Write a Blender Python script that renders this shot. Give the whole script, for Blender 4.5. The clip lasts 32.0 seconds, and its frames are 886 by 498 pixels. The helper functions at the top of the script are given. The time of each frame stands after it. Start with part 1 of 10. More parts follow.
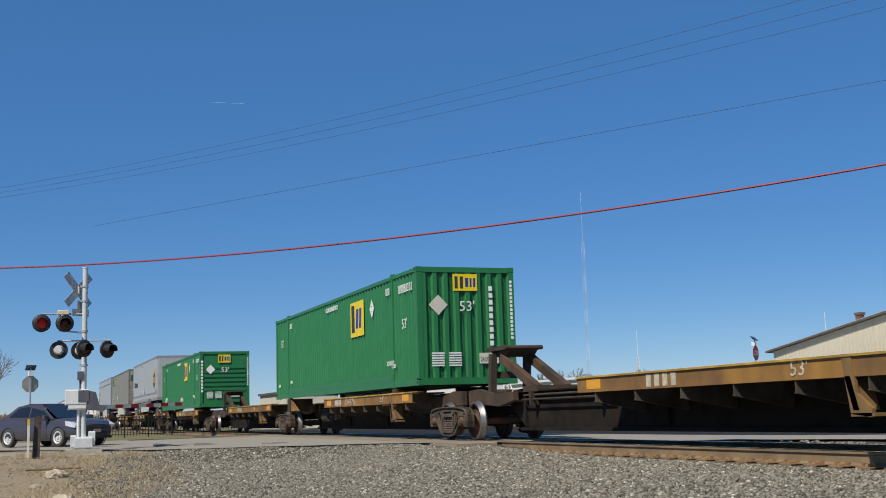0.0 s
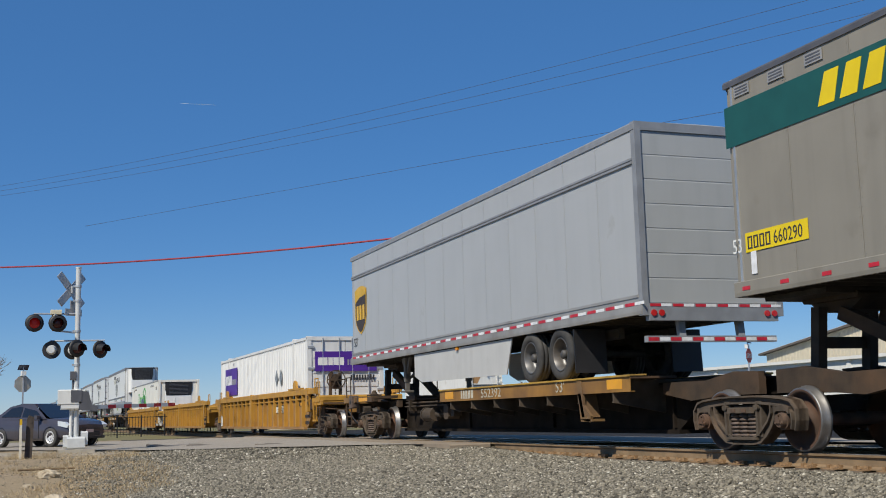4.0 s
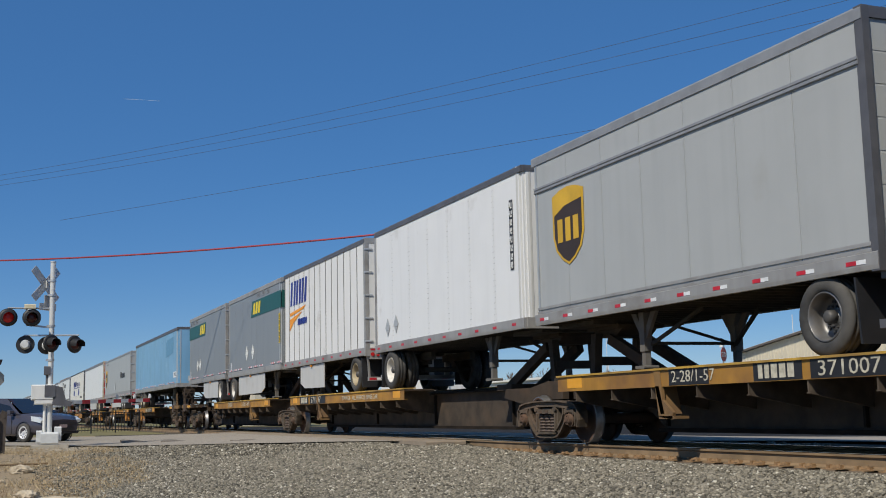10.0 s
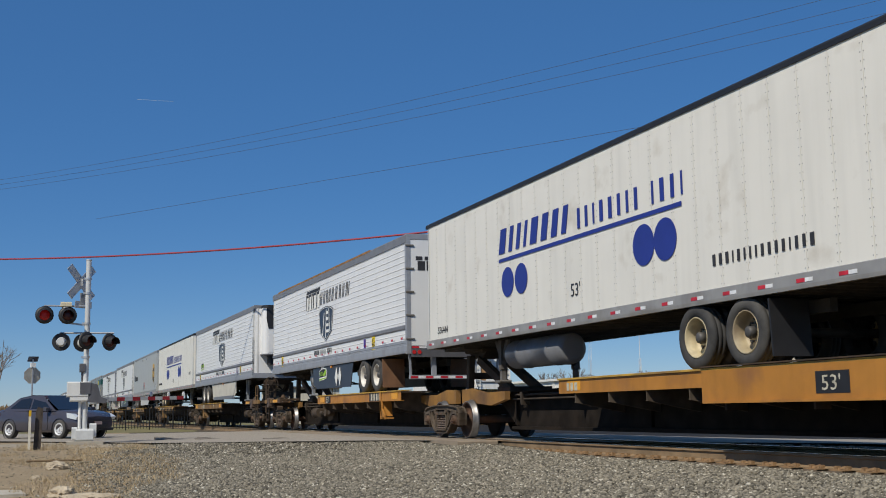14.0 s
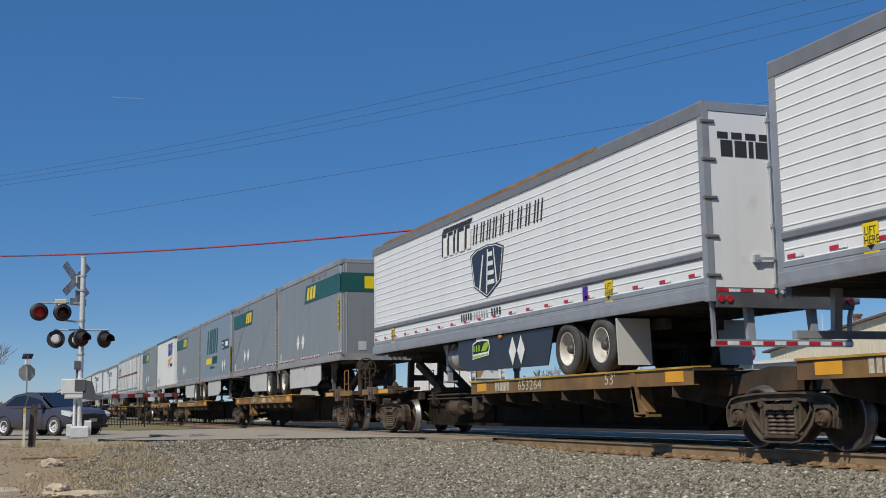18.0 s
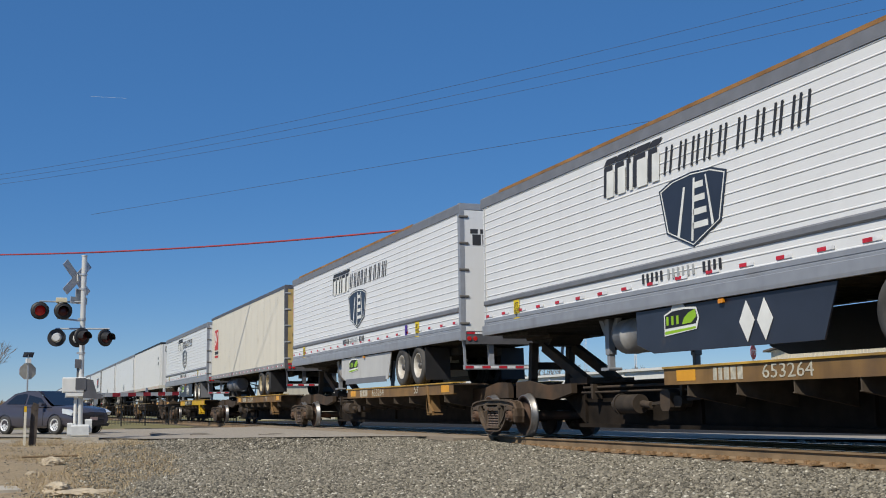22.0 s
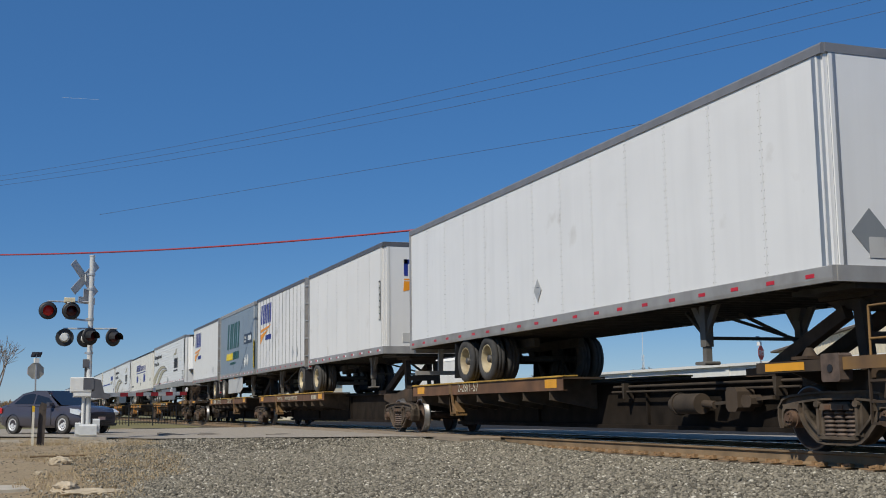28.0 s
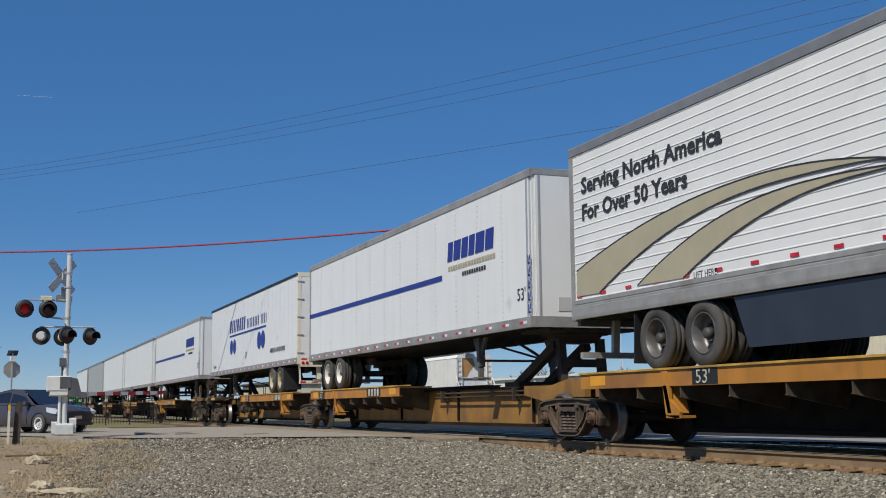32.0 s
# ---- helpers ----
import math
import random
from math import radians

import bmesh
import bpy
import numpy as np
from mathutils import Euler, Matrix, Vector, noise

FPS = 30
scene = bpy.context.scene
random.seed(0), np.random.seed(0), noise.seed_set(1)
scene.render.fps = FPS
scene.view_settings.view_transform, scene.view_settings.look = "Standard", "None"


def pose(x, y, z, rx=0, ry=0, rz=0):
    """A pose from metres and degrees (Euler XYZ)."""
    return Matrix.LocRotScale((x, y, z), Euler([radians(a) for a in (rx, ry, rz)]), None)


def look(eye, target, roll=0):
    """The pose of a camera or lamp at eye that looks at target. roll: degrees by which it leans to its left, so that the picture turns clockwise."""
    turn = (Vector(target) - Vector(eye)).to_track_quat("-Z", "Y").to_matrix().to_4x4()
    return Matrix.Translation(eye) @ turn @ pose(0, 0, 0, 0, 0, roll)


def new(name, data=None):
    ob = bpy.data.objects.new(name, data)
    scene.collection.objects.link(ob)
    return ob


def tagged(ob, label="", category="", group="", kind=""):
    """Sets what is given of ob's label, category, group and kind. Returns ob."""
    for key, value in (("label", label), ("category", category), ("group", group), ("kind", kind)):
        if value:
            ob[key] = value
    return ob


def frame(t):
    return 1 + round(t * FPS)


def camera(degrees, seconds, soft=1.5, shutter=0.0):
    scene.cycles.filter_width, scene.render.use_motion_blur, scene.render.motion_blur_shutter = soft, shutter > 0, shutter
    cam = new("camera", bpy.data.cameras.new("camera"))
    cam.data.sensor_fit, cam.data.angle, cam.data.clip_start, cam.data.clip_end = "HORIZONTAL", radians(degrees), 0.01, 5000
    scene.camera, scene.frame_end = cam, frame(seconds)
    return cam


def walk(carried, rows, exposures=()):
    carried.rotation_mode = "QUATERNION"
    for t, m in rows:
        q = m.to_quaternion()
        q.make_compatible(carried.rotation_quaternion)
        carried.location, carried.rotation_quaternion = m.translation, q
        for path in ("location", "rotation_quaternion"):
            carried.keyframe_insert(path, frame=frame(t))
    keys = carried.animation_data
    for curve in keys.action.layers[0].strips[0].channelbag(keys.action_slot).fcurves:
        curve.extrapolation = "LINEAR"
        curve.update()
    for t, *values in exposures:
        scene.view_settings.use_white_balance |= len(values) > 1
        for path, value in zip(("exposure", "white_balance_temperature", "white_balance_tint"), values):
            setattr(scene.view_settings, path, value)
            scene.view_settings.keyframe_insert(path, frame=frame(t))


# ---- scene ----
# World: x runs along the track (the train goes towards +x), y leads away from the camera across the track,
# z = 0 is the top of the rails. Camera stands at the origin beside the line.
cam = camera(41.85, 32.0, soft=1.0)
EYE_Z = 0.61
LOOKS = (
    (0.0, 69.73, 8.07, 1.71), (0.5, 69.89, 8.19, 1.67), (1.0, 70.03, 8.24, 1.56), (1.5, 70.12, 8.19, 1.64), (2.0, 69.92, 8.12, 1.63),
    (2.5, 69.95, 8.21, 1.49), (3.0, 69.98, 8.15, 1.5), (3.5, 69.96, 8.09, 1.61), (4.0, 69.4, 8.13, 1.5), (4.5, 68.83, 8.06, 1.7),
    (6.5, 70.01, 8.04, 1.4), (7.0, 70.07, 8.0, 1.26), (7.5, 69.9, 8.08, 1.07), (8.0, 69.84, 7.94, 1.29), (8.5, 69.81, 8.03, 1.13),
    (9.0, 69.28, 7.97, 1.24), (9.5, 69.32, 7.97, 1.14), (10.0, 68.22, 7.96, 1.22), (10.5, 69.28, 8.03, 0.96), (11.0, 68.08, 7.98, 1.15),
    (11.5, 69.59, 8.04, 0.89), (12.0, 69.36, 8.0, 0.92), (12.5, 69.36, 7.99, 0.93), (13.0, 69.65, 7.92, 1.09), (13.5, 69.66, 7.99, 0.89),
    (14.0, 69.78, 7.97, 0.8), (14.5, 69.93, 7.94, 0.75), (16.5, 69.69, 7.81, 0.75), (17.0, 69.88, 7.74, 0.99), (17.5, 69.33, 7.76, 1.05),
    (18.0, 69.54, 7.82, 0.83), (18.5, 69.0, 7.97, 0.59), (19.0, 69.54, 7.87, 0.83), (19.5, 69.81, 7.86, 0.75), (20.0, 69.62, 7.81, 0.83),
    (20.5, 69.21, 7.87, 0.63), (21.0, 69.69, 7.81, 0.75), (21.5, 69.54, 7.8, 0.8), (22.0, 69.57, 7.77, 0.77), (22.5, 69.61, 7.77, 0.77),
    (23.0, 69.54, 7.77, 0.81), (23.5, 69.03, 7.79, 0.85), (24.0, 69.35, 7.87, 0.67), (24.5, 69.38, 7.84, 0.75), (25.0, 69.54, 7.82, 0.59),
    (25.5, 69.69, 7.74, 0.73), (27.5, 69.53, 7.8, 0.67), (28.0, 69.92, 7.79, 0.68), (28.5, 68.89, 7.76, 0.71), (29.0, 68.94, 7.86, 0.48),
    (29.5, 69.41, 7.82, 0.48), (30.0, 69.5, 7.76, 0.52), (30.5, 69.49, 7.78, 0.47), (31.0, 69.51, 7.81, 0.28), (31.5, 69.46, 7.7, 0.57),
    (32.0, 68.87, 7.79, 0.49))
walk(cam, [(t, pose(0, 0, EYE_Z, 90 + pitch, roll, yaw)) for t, yaw, pitch, roll in LOOKS],
     [(0, 0.05), (4, 0.05), (7, 0.06), (8, -0.1), (10, -0.08), (12, 0.05), (13, -0.02), (14, -0.15), (17, -0.08), (18, -0.12), (20, 0.05), (23, -0.05), (25, -0.04), (28.5, -0.15), (32, -0.13)])

# ---- light ----
SUN_UP, SUN_SIDE = 47.0, 35.0  # degrees above the ground; degrees from square-on to the train's near side, towards its head
world = bpy.data.worlds.new("sky")
scene.world = world
world.use_nodes = True
wn = world.node_tree.nodes
sky = wn.new("ShaderNodeTexSky")
sky.sky_type, sky.sun_disc = "NISHITA", False
sky.sun_elevation, sky.sun_rotation = radians(SUN_UP), radians(180 - SUN_SIDE)
sky.altitude, sky.air_density, sky.dust_density, sky.ozone_density = 1800, 0.9, 0.0, 3.0
wn["Background"].inputs["Strength"].default_value = 0.125
clear = wn.new("ShaderNodeHueSaturation")  # a very clear, dry winter sky
clear.inputs["Saturation"].default_value = 1.3
world.node_tree.links.new(sky.outputs[0], clear.inputs["Color"])
even = wn.new("ShaderNodeMix")  # evened with the plain blue of dry air
even.data_type = "RGBA"
even.inputs["Factor"].default_value = 0.6
even.inputs[7].default_value = (0.5, 1.34, 3.2, 1)
world.node_tree.links.new(clear.outputs[0], even.inputs[6])
world.node_tree.links.new(even.outputs[2], wn["Background"].inputs["Color"])
sun_data = bpy.data.lights.new("sun", "SUN")
sun_data.energy, sun_data.angle, sun_data.color = 4.5, radians(0.53), (1.0, 0.94, 0.82)
sun = new("sun", sun_data)
toward = Vector((math.sin(radians(SUN_SIDE)) * math.cos(radians(SUN_UP)), -math.cos(radians(SUN_SIDE)) * math.cos(radians(SUN_UP)), math.sin(radians(SUN_UP))))
sun.matrix_world = look(toward * 60, (0, 0, 0))
scene.view_settings.exposure = 0.0

# ---- materials ----
MATS = {}


def mat(name, color, rough=0.6, metal=0.0, var=0.12, scale=3.0, streak=0.0, dirt=0.0, dirt_color=(0.16, 0.12, 0.08), bump=0.0, bump_scale=60.0, glow=0.0, spec=0.5):
    """A paint or plain surface: base colour with mottling at two scales, vertical streaks, dirt patches and fine relief."""
    if name in MATS:
        return MATS[name]
    m = bpy.data.materials.new(name)
    m.use_nodes = True
    n, l = m.node_tree.nodes, m.node_tree.links
    b = n["Principled BSDF"]
    b.inputs["Roughness"].default_value, b.inputs["Metallic"].default_value = rough, metal
    b.inputs["Specular IOR Level"].default_value = spec
    co = n.new("ShaderNodeTexCoord")
    info = n.new("ShaderNodeObjectInfo")
    far = n.new("ShaderNodeMath")
    far.operation = "MULTIPLY"
    far.inputs[1].default_value = 61.0
    l.new(info.outputs["Random"], far.inputs[0])
    place = n.new("ShaderNodeVectorMath")
    l.new(co.outputs["Object"], place.inputs[0])
    l.new(far.outputs[0], place.inputs[1])

    def noise_at(size, detail=5, stretch=(1, 1, 1)):
        mp = n.new("ShaderNodeMapping")
        mp.inputs["Scale"].default_value = stretch
        l.new(place.outputs[0], mp.inputs[0])
        t = n.new("ShaderNodeTexNoise")
        t.inputs["Scale"].default_value, t.inputs["Detail"].default_value = size, detail
        l.new(mp.outputs[0], t.inputs["Vector"])
        return t.outputs["Fac"]

    def mixed(fac, a, c, low=0.35, high=0.65):
        r = n.new("ShaderNodeMapRange")
        r.inputs["From Min"].default_value, r.inputs["From Max"].default_value = low, high
        l.new(fac, r.inputs["Value"])
        x = n.new("ShaderNodeMix")
        x.data_type = "RGBA"
        l.new(r.outputs[0], x.inputs["Factor"])
        for value, sock in ((a, x.inputs[6]), (c, x.inputs[7])):
            if isinstance(value, tuple):
                sock.default_value = (*value, 1)
            else:
                l.new(value, sock)
        return x.outputs[2]

    dark = tuple(c * (1 - var) for c in color)
    light = tuple(min(1, c * (1 + var * 0.6)) for c in color)
    out = mixed(noise_at(scale), dark, light)
    if streak:
        st = mixed(noise_at(2.2, 6, (1.6, 1.6, 0.09)), tuple(c * (1 - streak) for c in color), color, 0.3, 0.55)
        out = mixed(noise_at(0.7, 2), out, st, 0.2, 0.8)
    if dirt:
        patch = noise_at(1.3, 8)
        r = n.new("ShaderNodeMapRange")
        r.inputs["From Min"].default_value, r.inputs["From Max"].default_value = 0.72 - dirt * 0.5, 0.95 - dirt * 0.3
        l.new(patch, r.inputs["Value"])
        x = n.new("ShaderNodeMix")
        x.data_type = "RGBA"
        l.new(r.outputs[0], x.inputs["Factor"])
        l.new(out, x.inputs[6])
        x.inputs[7].default_value = (*dirt_color, 1)
        out = x.outputs[2]
    l.new(out, b.inputs["Base Color"])
    if bump:
        bp = n.new("ShaderNodeBump")
        bp.inputs["Strength"].default_value, bp.inputs["Distance"].default_value = bump, 0.02
        l.new(noise_at(bump_scale, 6), bp.inputs["Height"])
        l.new(bp.outputs[0], b.inputs["Normal"])
    if glow:
        b.inputs["Emission Color"].default_value, b.inputs["Emission Strength"].default_value = (*color, 1), glow
    MATS[name] = m
    return m


WHITE = mat("white_panel_paint", (0.74, 0.74, 0.73), 0.38, var=0.04, scale=1.2, streak=0.08, dirt=0.1, dirt_color=(0.45, 0.42, 0.37), bump=0.03, bump_scale=2.2)
WARM = mat("cream_white_paint", (0.75, 0.725, 0.655), 0.45, var=0.05, scale=1.2, streak=0.14, dirt=0.2, dirt_color=(0.42, 0.36, 0.27), bump=0.03, bump_scale=2.2)
SCUFF = mat("scuffed_off_white_paint", (0.71, 0.705, 0.685), 0.5, var=0.05, scale=0.6, streak=0.07, dirt=0.16, dirt_color=(0.42, 0.39, 0.33), bump=0.03, bump_scale=2.2)
IVORY = mat("ivory_paint", (0.72, 0.66, 0.53), 0.45, var=0.05, scale=1.2, streak=0.12, dirt=0.15, dirt_color=(0.45, 0.37, 0.25), bump=0.03, bump_scale=2.2)
LGREY = mat("light_grey_paint", (0.38, 0.39, 0.385), 0.42, var=0.05, scale=1.2, streak=0.12, dirt=0.12, dirt_color=(0.32, 0.31, 0.28), bump=0.03, bump_scale=2.2)
SILVER = mat("silver_grey_paint", (0.385, 0.395, 0.40), 0.4, var=0.04, scale=1.2, streak=0.08, dirt=0.05, bump=0.03, bump_scale=2.2)
MGREY = mat("slate_grey_paint", (0.215, 0.23, 0.24), 0.42, var=0.06, scale=1.2, streak=0.14, dirt=0.08, dirt_color=(0.2, 0.19, 0.17), bump=0.03, bump_scale=2.2)
BGREY = mat("blue_grey_paint", (0.205, 0.25, 0.295), 0.42, var=0.06, scale=1.2, streak=0.1, bump=0.03, bump_scale=2.2)
TAUPE = mat("weathered_taupe_paint", (0.25, 0.23, 0.19), 0.5, var=0.09, scale=1.2, streak=0.22, dirt=0.2, dirt_color=(0.15, 0.13, 0.10), bump=0.04, bump_scale=2.2)
SKYBLUE = mat("faded_blue_paint", (0.19, 0.38, 0.56), 0.42, var=0.12, scale=0.8, streak=0.28, dirt=0.25, dirt_color=(0.34, 0.52, 0.66), bump=0.03, bump_scale=2.2)
PATCHBLUE = mat("darker_blue_patch", (0.12, 0.28, 0.43), 0.5, var=0.1)
GREEN = mat("container_green_paint", (0.02, 0.165, 0.048), 0.42, var=0.12, scale=2.0, streak=0.12, dirt=0.12, dirt_color=(0.03, 0.12, 0.06))
RED = mat("door_red_paint", (0.45, 0.02, 0.03), 0.4, var=0.12, streak=0.15)
CGREY = mat("container_white_steel", (0.68, 0.68, 0.66), 0.5, var=0.06, streak=0.18, dirt=0.2, dirt_color=(0.4, 0.33, 0.26))
ALU = mat("aluminium_rail", (0.36, 0.35, 0.335), 0.5, 0.3, var=0.16, scale=4, streak=0.2, dirt=0.4, dirt_color=(0.19, 0.165, 0.135))
GALV = mat("galvanised_steel", (0.46, 0.48, 0.50), 0.45, 0.5, var=0.12, scale=6)
POLISHED = mat("polished_corner_metal", (0.56, 0.55, 0.52), 0.36, 0.6, var=0.15, scale=4, streak=0.25, dirt=0.3, dirt_color=(0.3, 0.26, 0.2))
DARKRAIL = mat("dark_grey_rail", (0.11, 0.11, 0.12), 0.5, 0.2, var=0.15, scale=4)
SLATE = mat("bluish_grey_rail", (0.19, 0.195, 0.21), 0.5, 0.1, var=0.1, scale=4)
BLUERAIL = mat("bluish_bottom_rail", (0.31, 0.325, 0.355), 0.5, 0.2, var=0.14, scale=4, streak=0.15, dirt=0.3, dirt_color=(0.2, 0.185, 0.17))
STEELRAIL = mat("mid_grey_rail", (0.26, 0.27, 0.285), 0.5, 0.15, var=0.12, scale=4)
ROOF = mat("roof_sheet", (0.52, 0.52, 0.52), 0.5, 0.2, var=0.1, scale=1)
DIRTPOST = mat("dirty_brown_grey_post", (0.19, 0.165, 0.13), 0.65, 0.1, var=0.2, scale=4, streak=0.3, dirt=0.45, dirt_color=(0.11, 0.08, 0.05))
LEGS = mat("grimy_leg_steel", (0.15, 0.14, 0.125), 0.7, 0.1, var=0.3, scale=5, streak=0.3, dirt=0.4, dirt_color=(0.08, 0.06, 0.045))
UNDER = mat("dirty_black_underframe", (0.045, 0.04, 0.033), 0.8, var=0.3, scale=5, dirt=0.3, dirt_color=(0.07, 0.055, 0.04))
TYRE = mat("tyre_rubber", (0.04, 0.039, 0.038), 0.85, var=0.25, scale=8, dirt=0.5, dirt_color=(0.11, 0.102, 0.09), bump=0.1)
RIMW = mat("white_wheel_rim", (0.66, 0.63, 0.57), 0.5, var=0.15, scale=6, dirt=0.5, dirt_color=(0.2, 0.15, 0.1))
RIMT = mat("tan_wheel_rim", (0.5, 0.42, 0.26), 0.55, var=0.2, scale=6, dirt=0.62, dirt_color=(0.16, 0.11, 0.07))
RIMG = mat("steel_wheel_rim", (0.17, 0.17, 0.17), 0.45, 0.5, var=0.2, scale=6, dirt=0.5)
HUB = mat("dark_hub", (0.09, 0.085, 0.08), 0.6, 0.3, var=0.2)
YELLOW = mat("freight_yellow_paint", (0.40, 0.20, 0.03), 0.65, var=0.25, scale=2.5, streak=0.4, dirt=0.62, dirt_color=(0.14, 0.07, 0.035), bump=0.08)
LIP = mat("worn_pale_deck_lip", (0.42, 0.34, 0.2), 0.7, var=0.3, scale=3, dirt=0.6, dirt_color=(0.2, 0.12, 0.06), bump=0.1)
YLIP = mat("worn_yellow_deck_lip", (0.52, 0.31, 0.05), 0.65, var=0.3, scale=3, dirt=0.5, dirt_color=(0.2, 0.12, 0.06), bump=0.1)
# grimy sill steel, blackened further: the deep shade under the decks is in its colour
SHADESTEEL = mat("shade_and_grime_black_steel", (0.02, 0.0155, 0.012), 0.9, spec=0.12, var=0.35, scale=3, dirt=0.4, dirt_color=(0.032, 0.022, 0.015), bump=0.1, bump_scale=30)
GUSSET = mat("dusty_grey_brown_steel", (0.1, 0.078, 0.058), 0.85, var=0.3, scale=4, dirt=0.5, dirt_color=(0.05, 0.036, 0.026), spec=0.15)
GRIMY = mat("grimy_brown_yellow_paint", (0.24, 0.135, 0.045), 0.7, var=0.3, scale=2.5, streak=0.4, dirt=0.6, dirt_color=(0.09, 0.055, 0.035), bump=0.1)
WYELLOW = mat("well_car_yellow_paint", (0.44, 0.225, 0.028), 0.6, var=0.16, scale=2.0, streak=0.35, dirt=0.4, dirt_color=(0.21, 0.105, 0.04), bump=0.05)
# well car yellow darkened in its colour for shade, with grime on top
WDARK = mat("well_car_yellow_with_shade_and_grime", (0.30, 0.15, 0.03), 0.7, var=0.25, scale=2.0, streak=0.35, dirt=0.5, dirt_color=(0.12, 0.07, 0.04))
RUSTY = mat("rust_brown_deck_paint", (0.17, 0.085, 0.042), 0.75, var=0.35, scale=2.2, streak=0.45, dirt=0.6, dirt_color=(0.08, 0.045, 0.028), bump=0.1)
WPANEL = mat("faded_well_side_paint", (0.33, 0.18, 0.055), 0.7, var=0.2, scale=1.4, streak=0.35, dirt=0.5, dirt_color=(0.2, 0.105, 0.05), bump=0.05)
WORN = mat("worn_rusty_yellow_paint", (0.33, 0.165, 0.035), 0.7, var=0.3, scale=2.2, streak=0.45, dirt=0.66, dirt_color=(0.11, 0.06, 0.032), bump=0.1)
ORANGE = mat("orange_yellow_paint", (0.44, 0.19, 0.03), 0.6, var=0.18, scale=2.5, streak=0.3, dirt=0.45, dirt_color=(0.2, 0.09, 0.04), bump=0.05)
BRIGHTY = mat("bright_yellow_paint", (0.62, 0.38, 0.01), 0.5, var=0.12, scale=3, dirt=0.25, dirt_color=(0.3, 0.16, 0.04))
BRIGHTO = mat("amber_reflector", (0.72, 0.33, 0.02), 0.4, var=0.08)
RUST = mat("rusty_brown_steel", (0.05, 0.033, 0.02), 0.85, var=0.4, scale=4, streak=0.45, dirt=0.5, dirt_color=(0.115, 0.062, 0.03), bump=0.12, bump_scale=30)
RUSTDARK = mat("dark_brown_steel", (0.048, 0.035, 0.024), 0.88, var=0.35, scale=3, dirt=0.45, dirt_color=(0.085, 0.054, 0.032), bump=0.12, bump_scale=30)
TRUCK = mat("cast_steel_grime", (0.085, 0.064, 0.045), 0.9, var=0.4, scale=4, dirt=0.5, dirt_color=(0.15, 0.095, 0.06), bump=0.2, bump_scale=25)
SPRING = mat("spring_steel", (0.12, 0.085, 0.065), 0.7, 0.2, var=0.3, scale=9)
WHEEL = mat("rusty_wheel_steel", (0.07, 0.042, 0.028), 0.85, 0.0, var=0.35, scale=3, dirt=0.5, dirt_color=(0.17, 0.07, 0.032))
CAP = mat("rust_stained_bearing_cap", (0.1, 0.062, 0.04), 0.85, var=0.35, scale=9, dirt=0.5, dirt_color=(0.15, 0.07, 0.035), bump=0.2)
TREAD = mat("polished_wheel_tread", (0.24, 0.23, 0.22), 0.45, 0.8, var=0.2, scale=8)
BLACK = mat("black_paint", (0.016, 0.016, 0.018), 0.55, var=0.25)
NAVY = mat("dark_navy_paint", (0.026, 0.032, 0.048), 0.4, var=0.15, scale=2, dirt=0.1)
INK = mat("dark_lettering", (0.03, 0.03, 0.035), 0.6, var=0.1)
INKW = mat("white_lettering", (0.74, 0.74, 0.7), 0.6, var=0.1)
INKD = mat("worn_white_lettering", (0.5, 0.46, 0.36), 0.7, var=0.25, scale=14)
BLUE = mat("blue_lettering", (0.018, 0.035, 0.24), 0.5, var=0.08)
ORG = mat("orange_lettering", (0.80, 0.30, 0.012), 0.5, var=0.06)
DKGREEN = mat("dark_green_stripe", (0.012, 0.085, 0.075), 0.45, var=0.1)
LEMON = mat("yellow_lettering", (0.76, 0.56, 0.004), 0.45, var=0.06)
GOLD = mat("gold_emblem", (0.62, 0.37, 0.025), 0.45, var=0.15, scale=2)
BROWN = mat("brown_emblem", (0.045, 0.028, 0.018), 0.5, var=0.15)
TAN = mat("tan_swoosh", (0.40, 0.36, 0.25), 0.5, var=0.05)
TAPER = mat("red_reflective_tape", (0.52, 0.02, 0.035), 0.4, var=0.2, scale=8)
TAPEW = mat("white_reflective_tape", (0.76, 0.76, 0.76), 0.35, var=0.15, scale=8)
PURPLE = mat("purple_panel", (0.075, 0.02, 0.26), 0.5, var=0.06)
LIME = mat("lime_label", (0.28, 0.50, 0.02), 0.5, var=0.1)
BRGREEN = mat("bright_green_emblem", (0.03, 0.42, 0.05), 0.5, var=0.08)
FREDD = mat("red_emblem", (0.55, 0.045, 0.03), 0.5, var=0.12)
STAINED = mat("rust_stained_cream_frame", (0.6, 0.54, 0.42), 0.55, var=0.15, scale=3, streak=0.4, dirt=0.6, dirt_color=(0.3, 0.15, 0.06), bump=0.05)
CREAMDOOR = mat("yellowed_door_paint", (0.55, 0.42, 0.17), 0.5, var=0.2, scale=2, streak=0.3, dirt=0.45, dirt_color=(0.32, 0.20, 0.07))
SKIRTW = mat("white_skirt_panel", (0.5, 0.495, 0.475), 0.5, var=0.08, scale=2, streak=0.15, dirt=0.25, dirt_color=(0.36, 0.33, 0.29))
SKIRTT = mat("tan_skirt_panel", (0.58, 0.54, 0.45), 0.5, var=0.1, scale=2, streak=0.2, dirt=0.3, dirt_color=(0.34, 0.3, 0.24))
SKIRTG = mat("grey_skirt_panel", (0.16, 0.165, 0.18), 0.5, var=0.1, scale=2, streak=0.2, dirt=0.15)
AMBER = mat("amber_lamp", (0.7, 0.25, 0.01), 0.3, var=0.1)
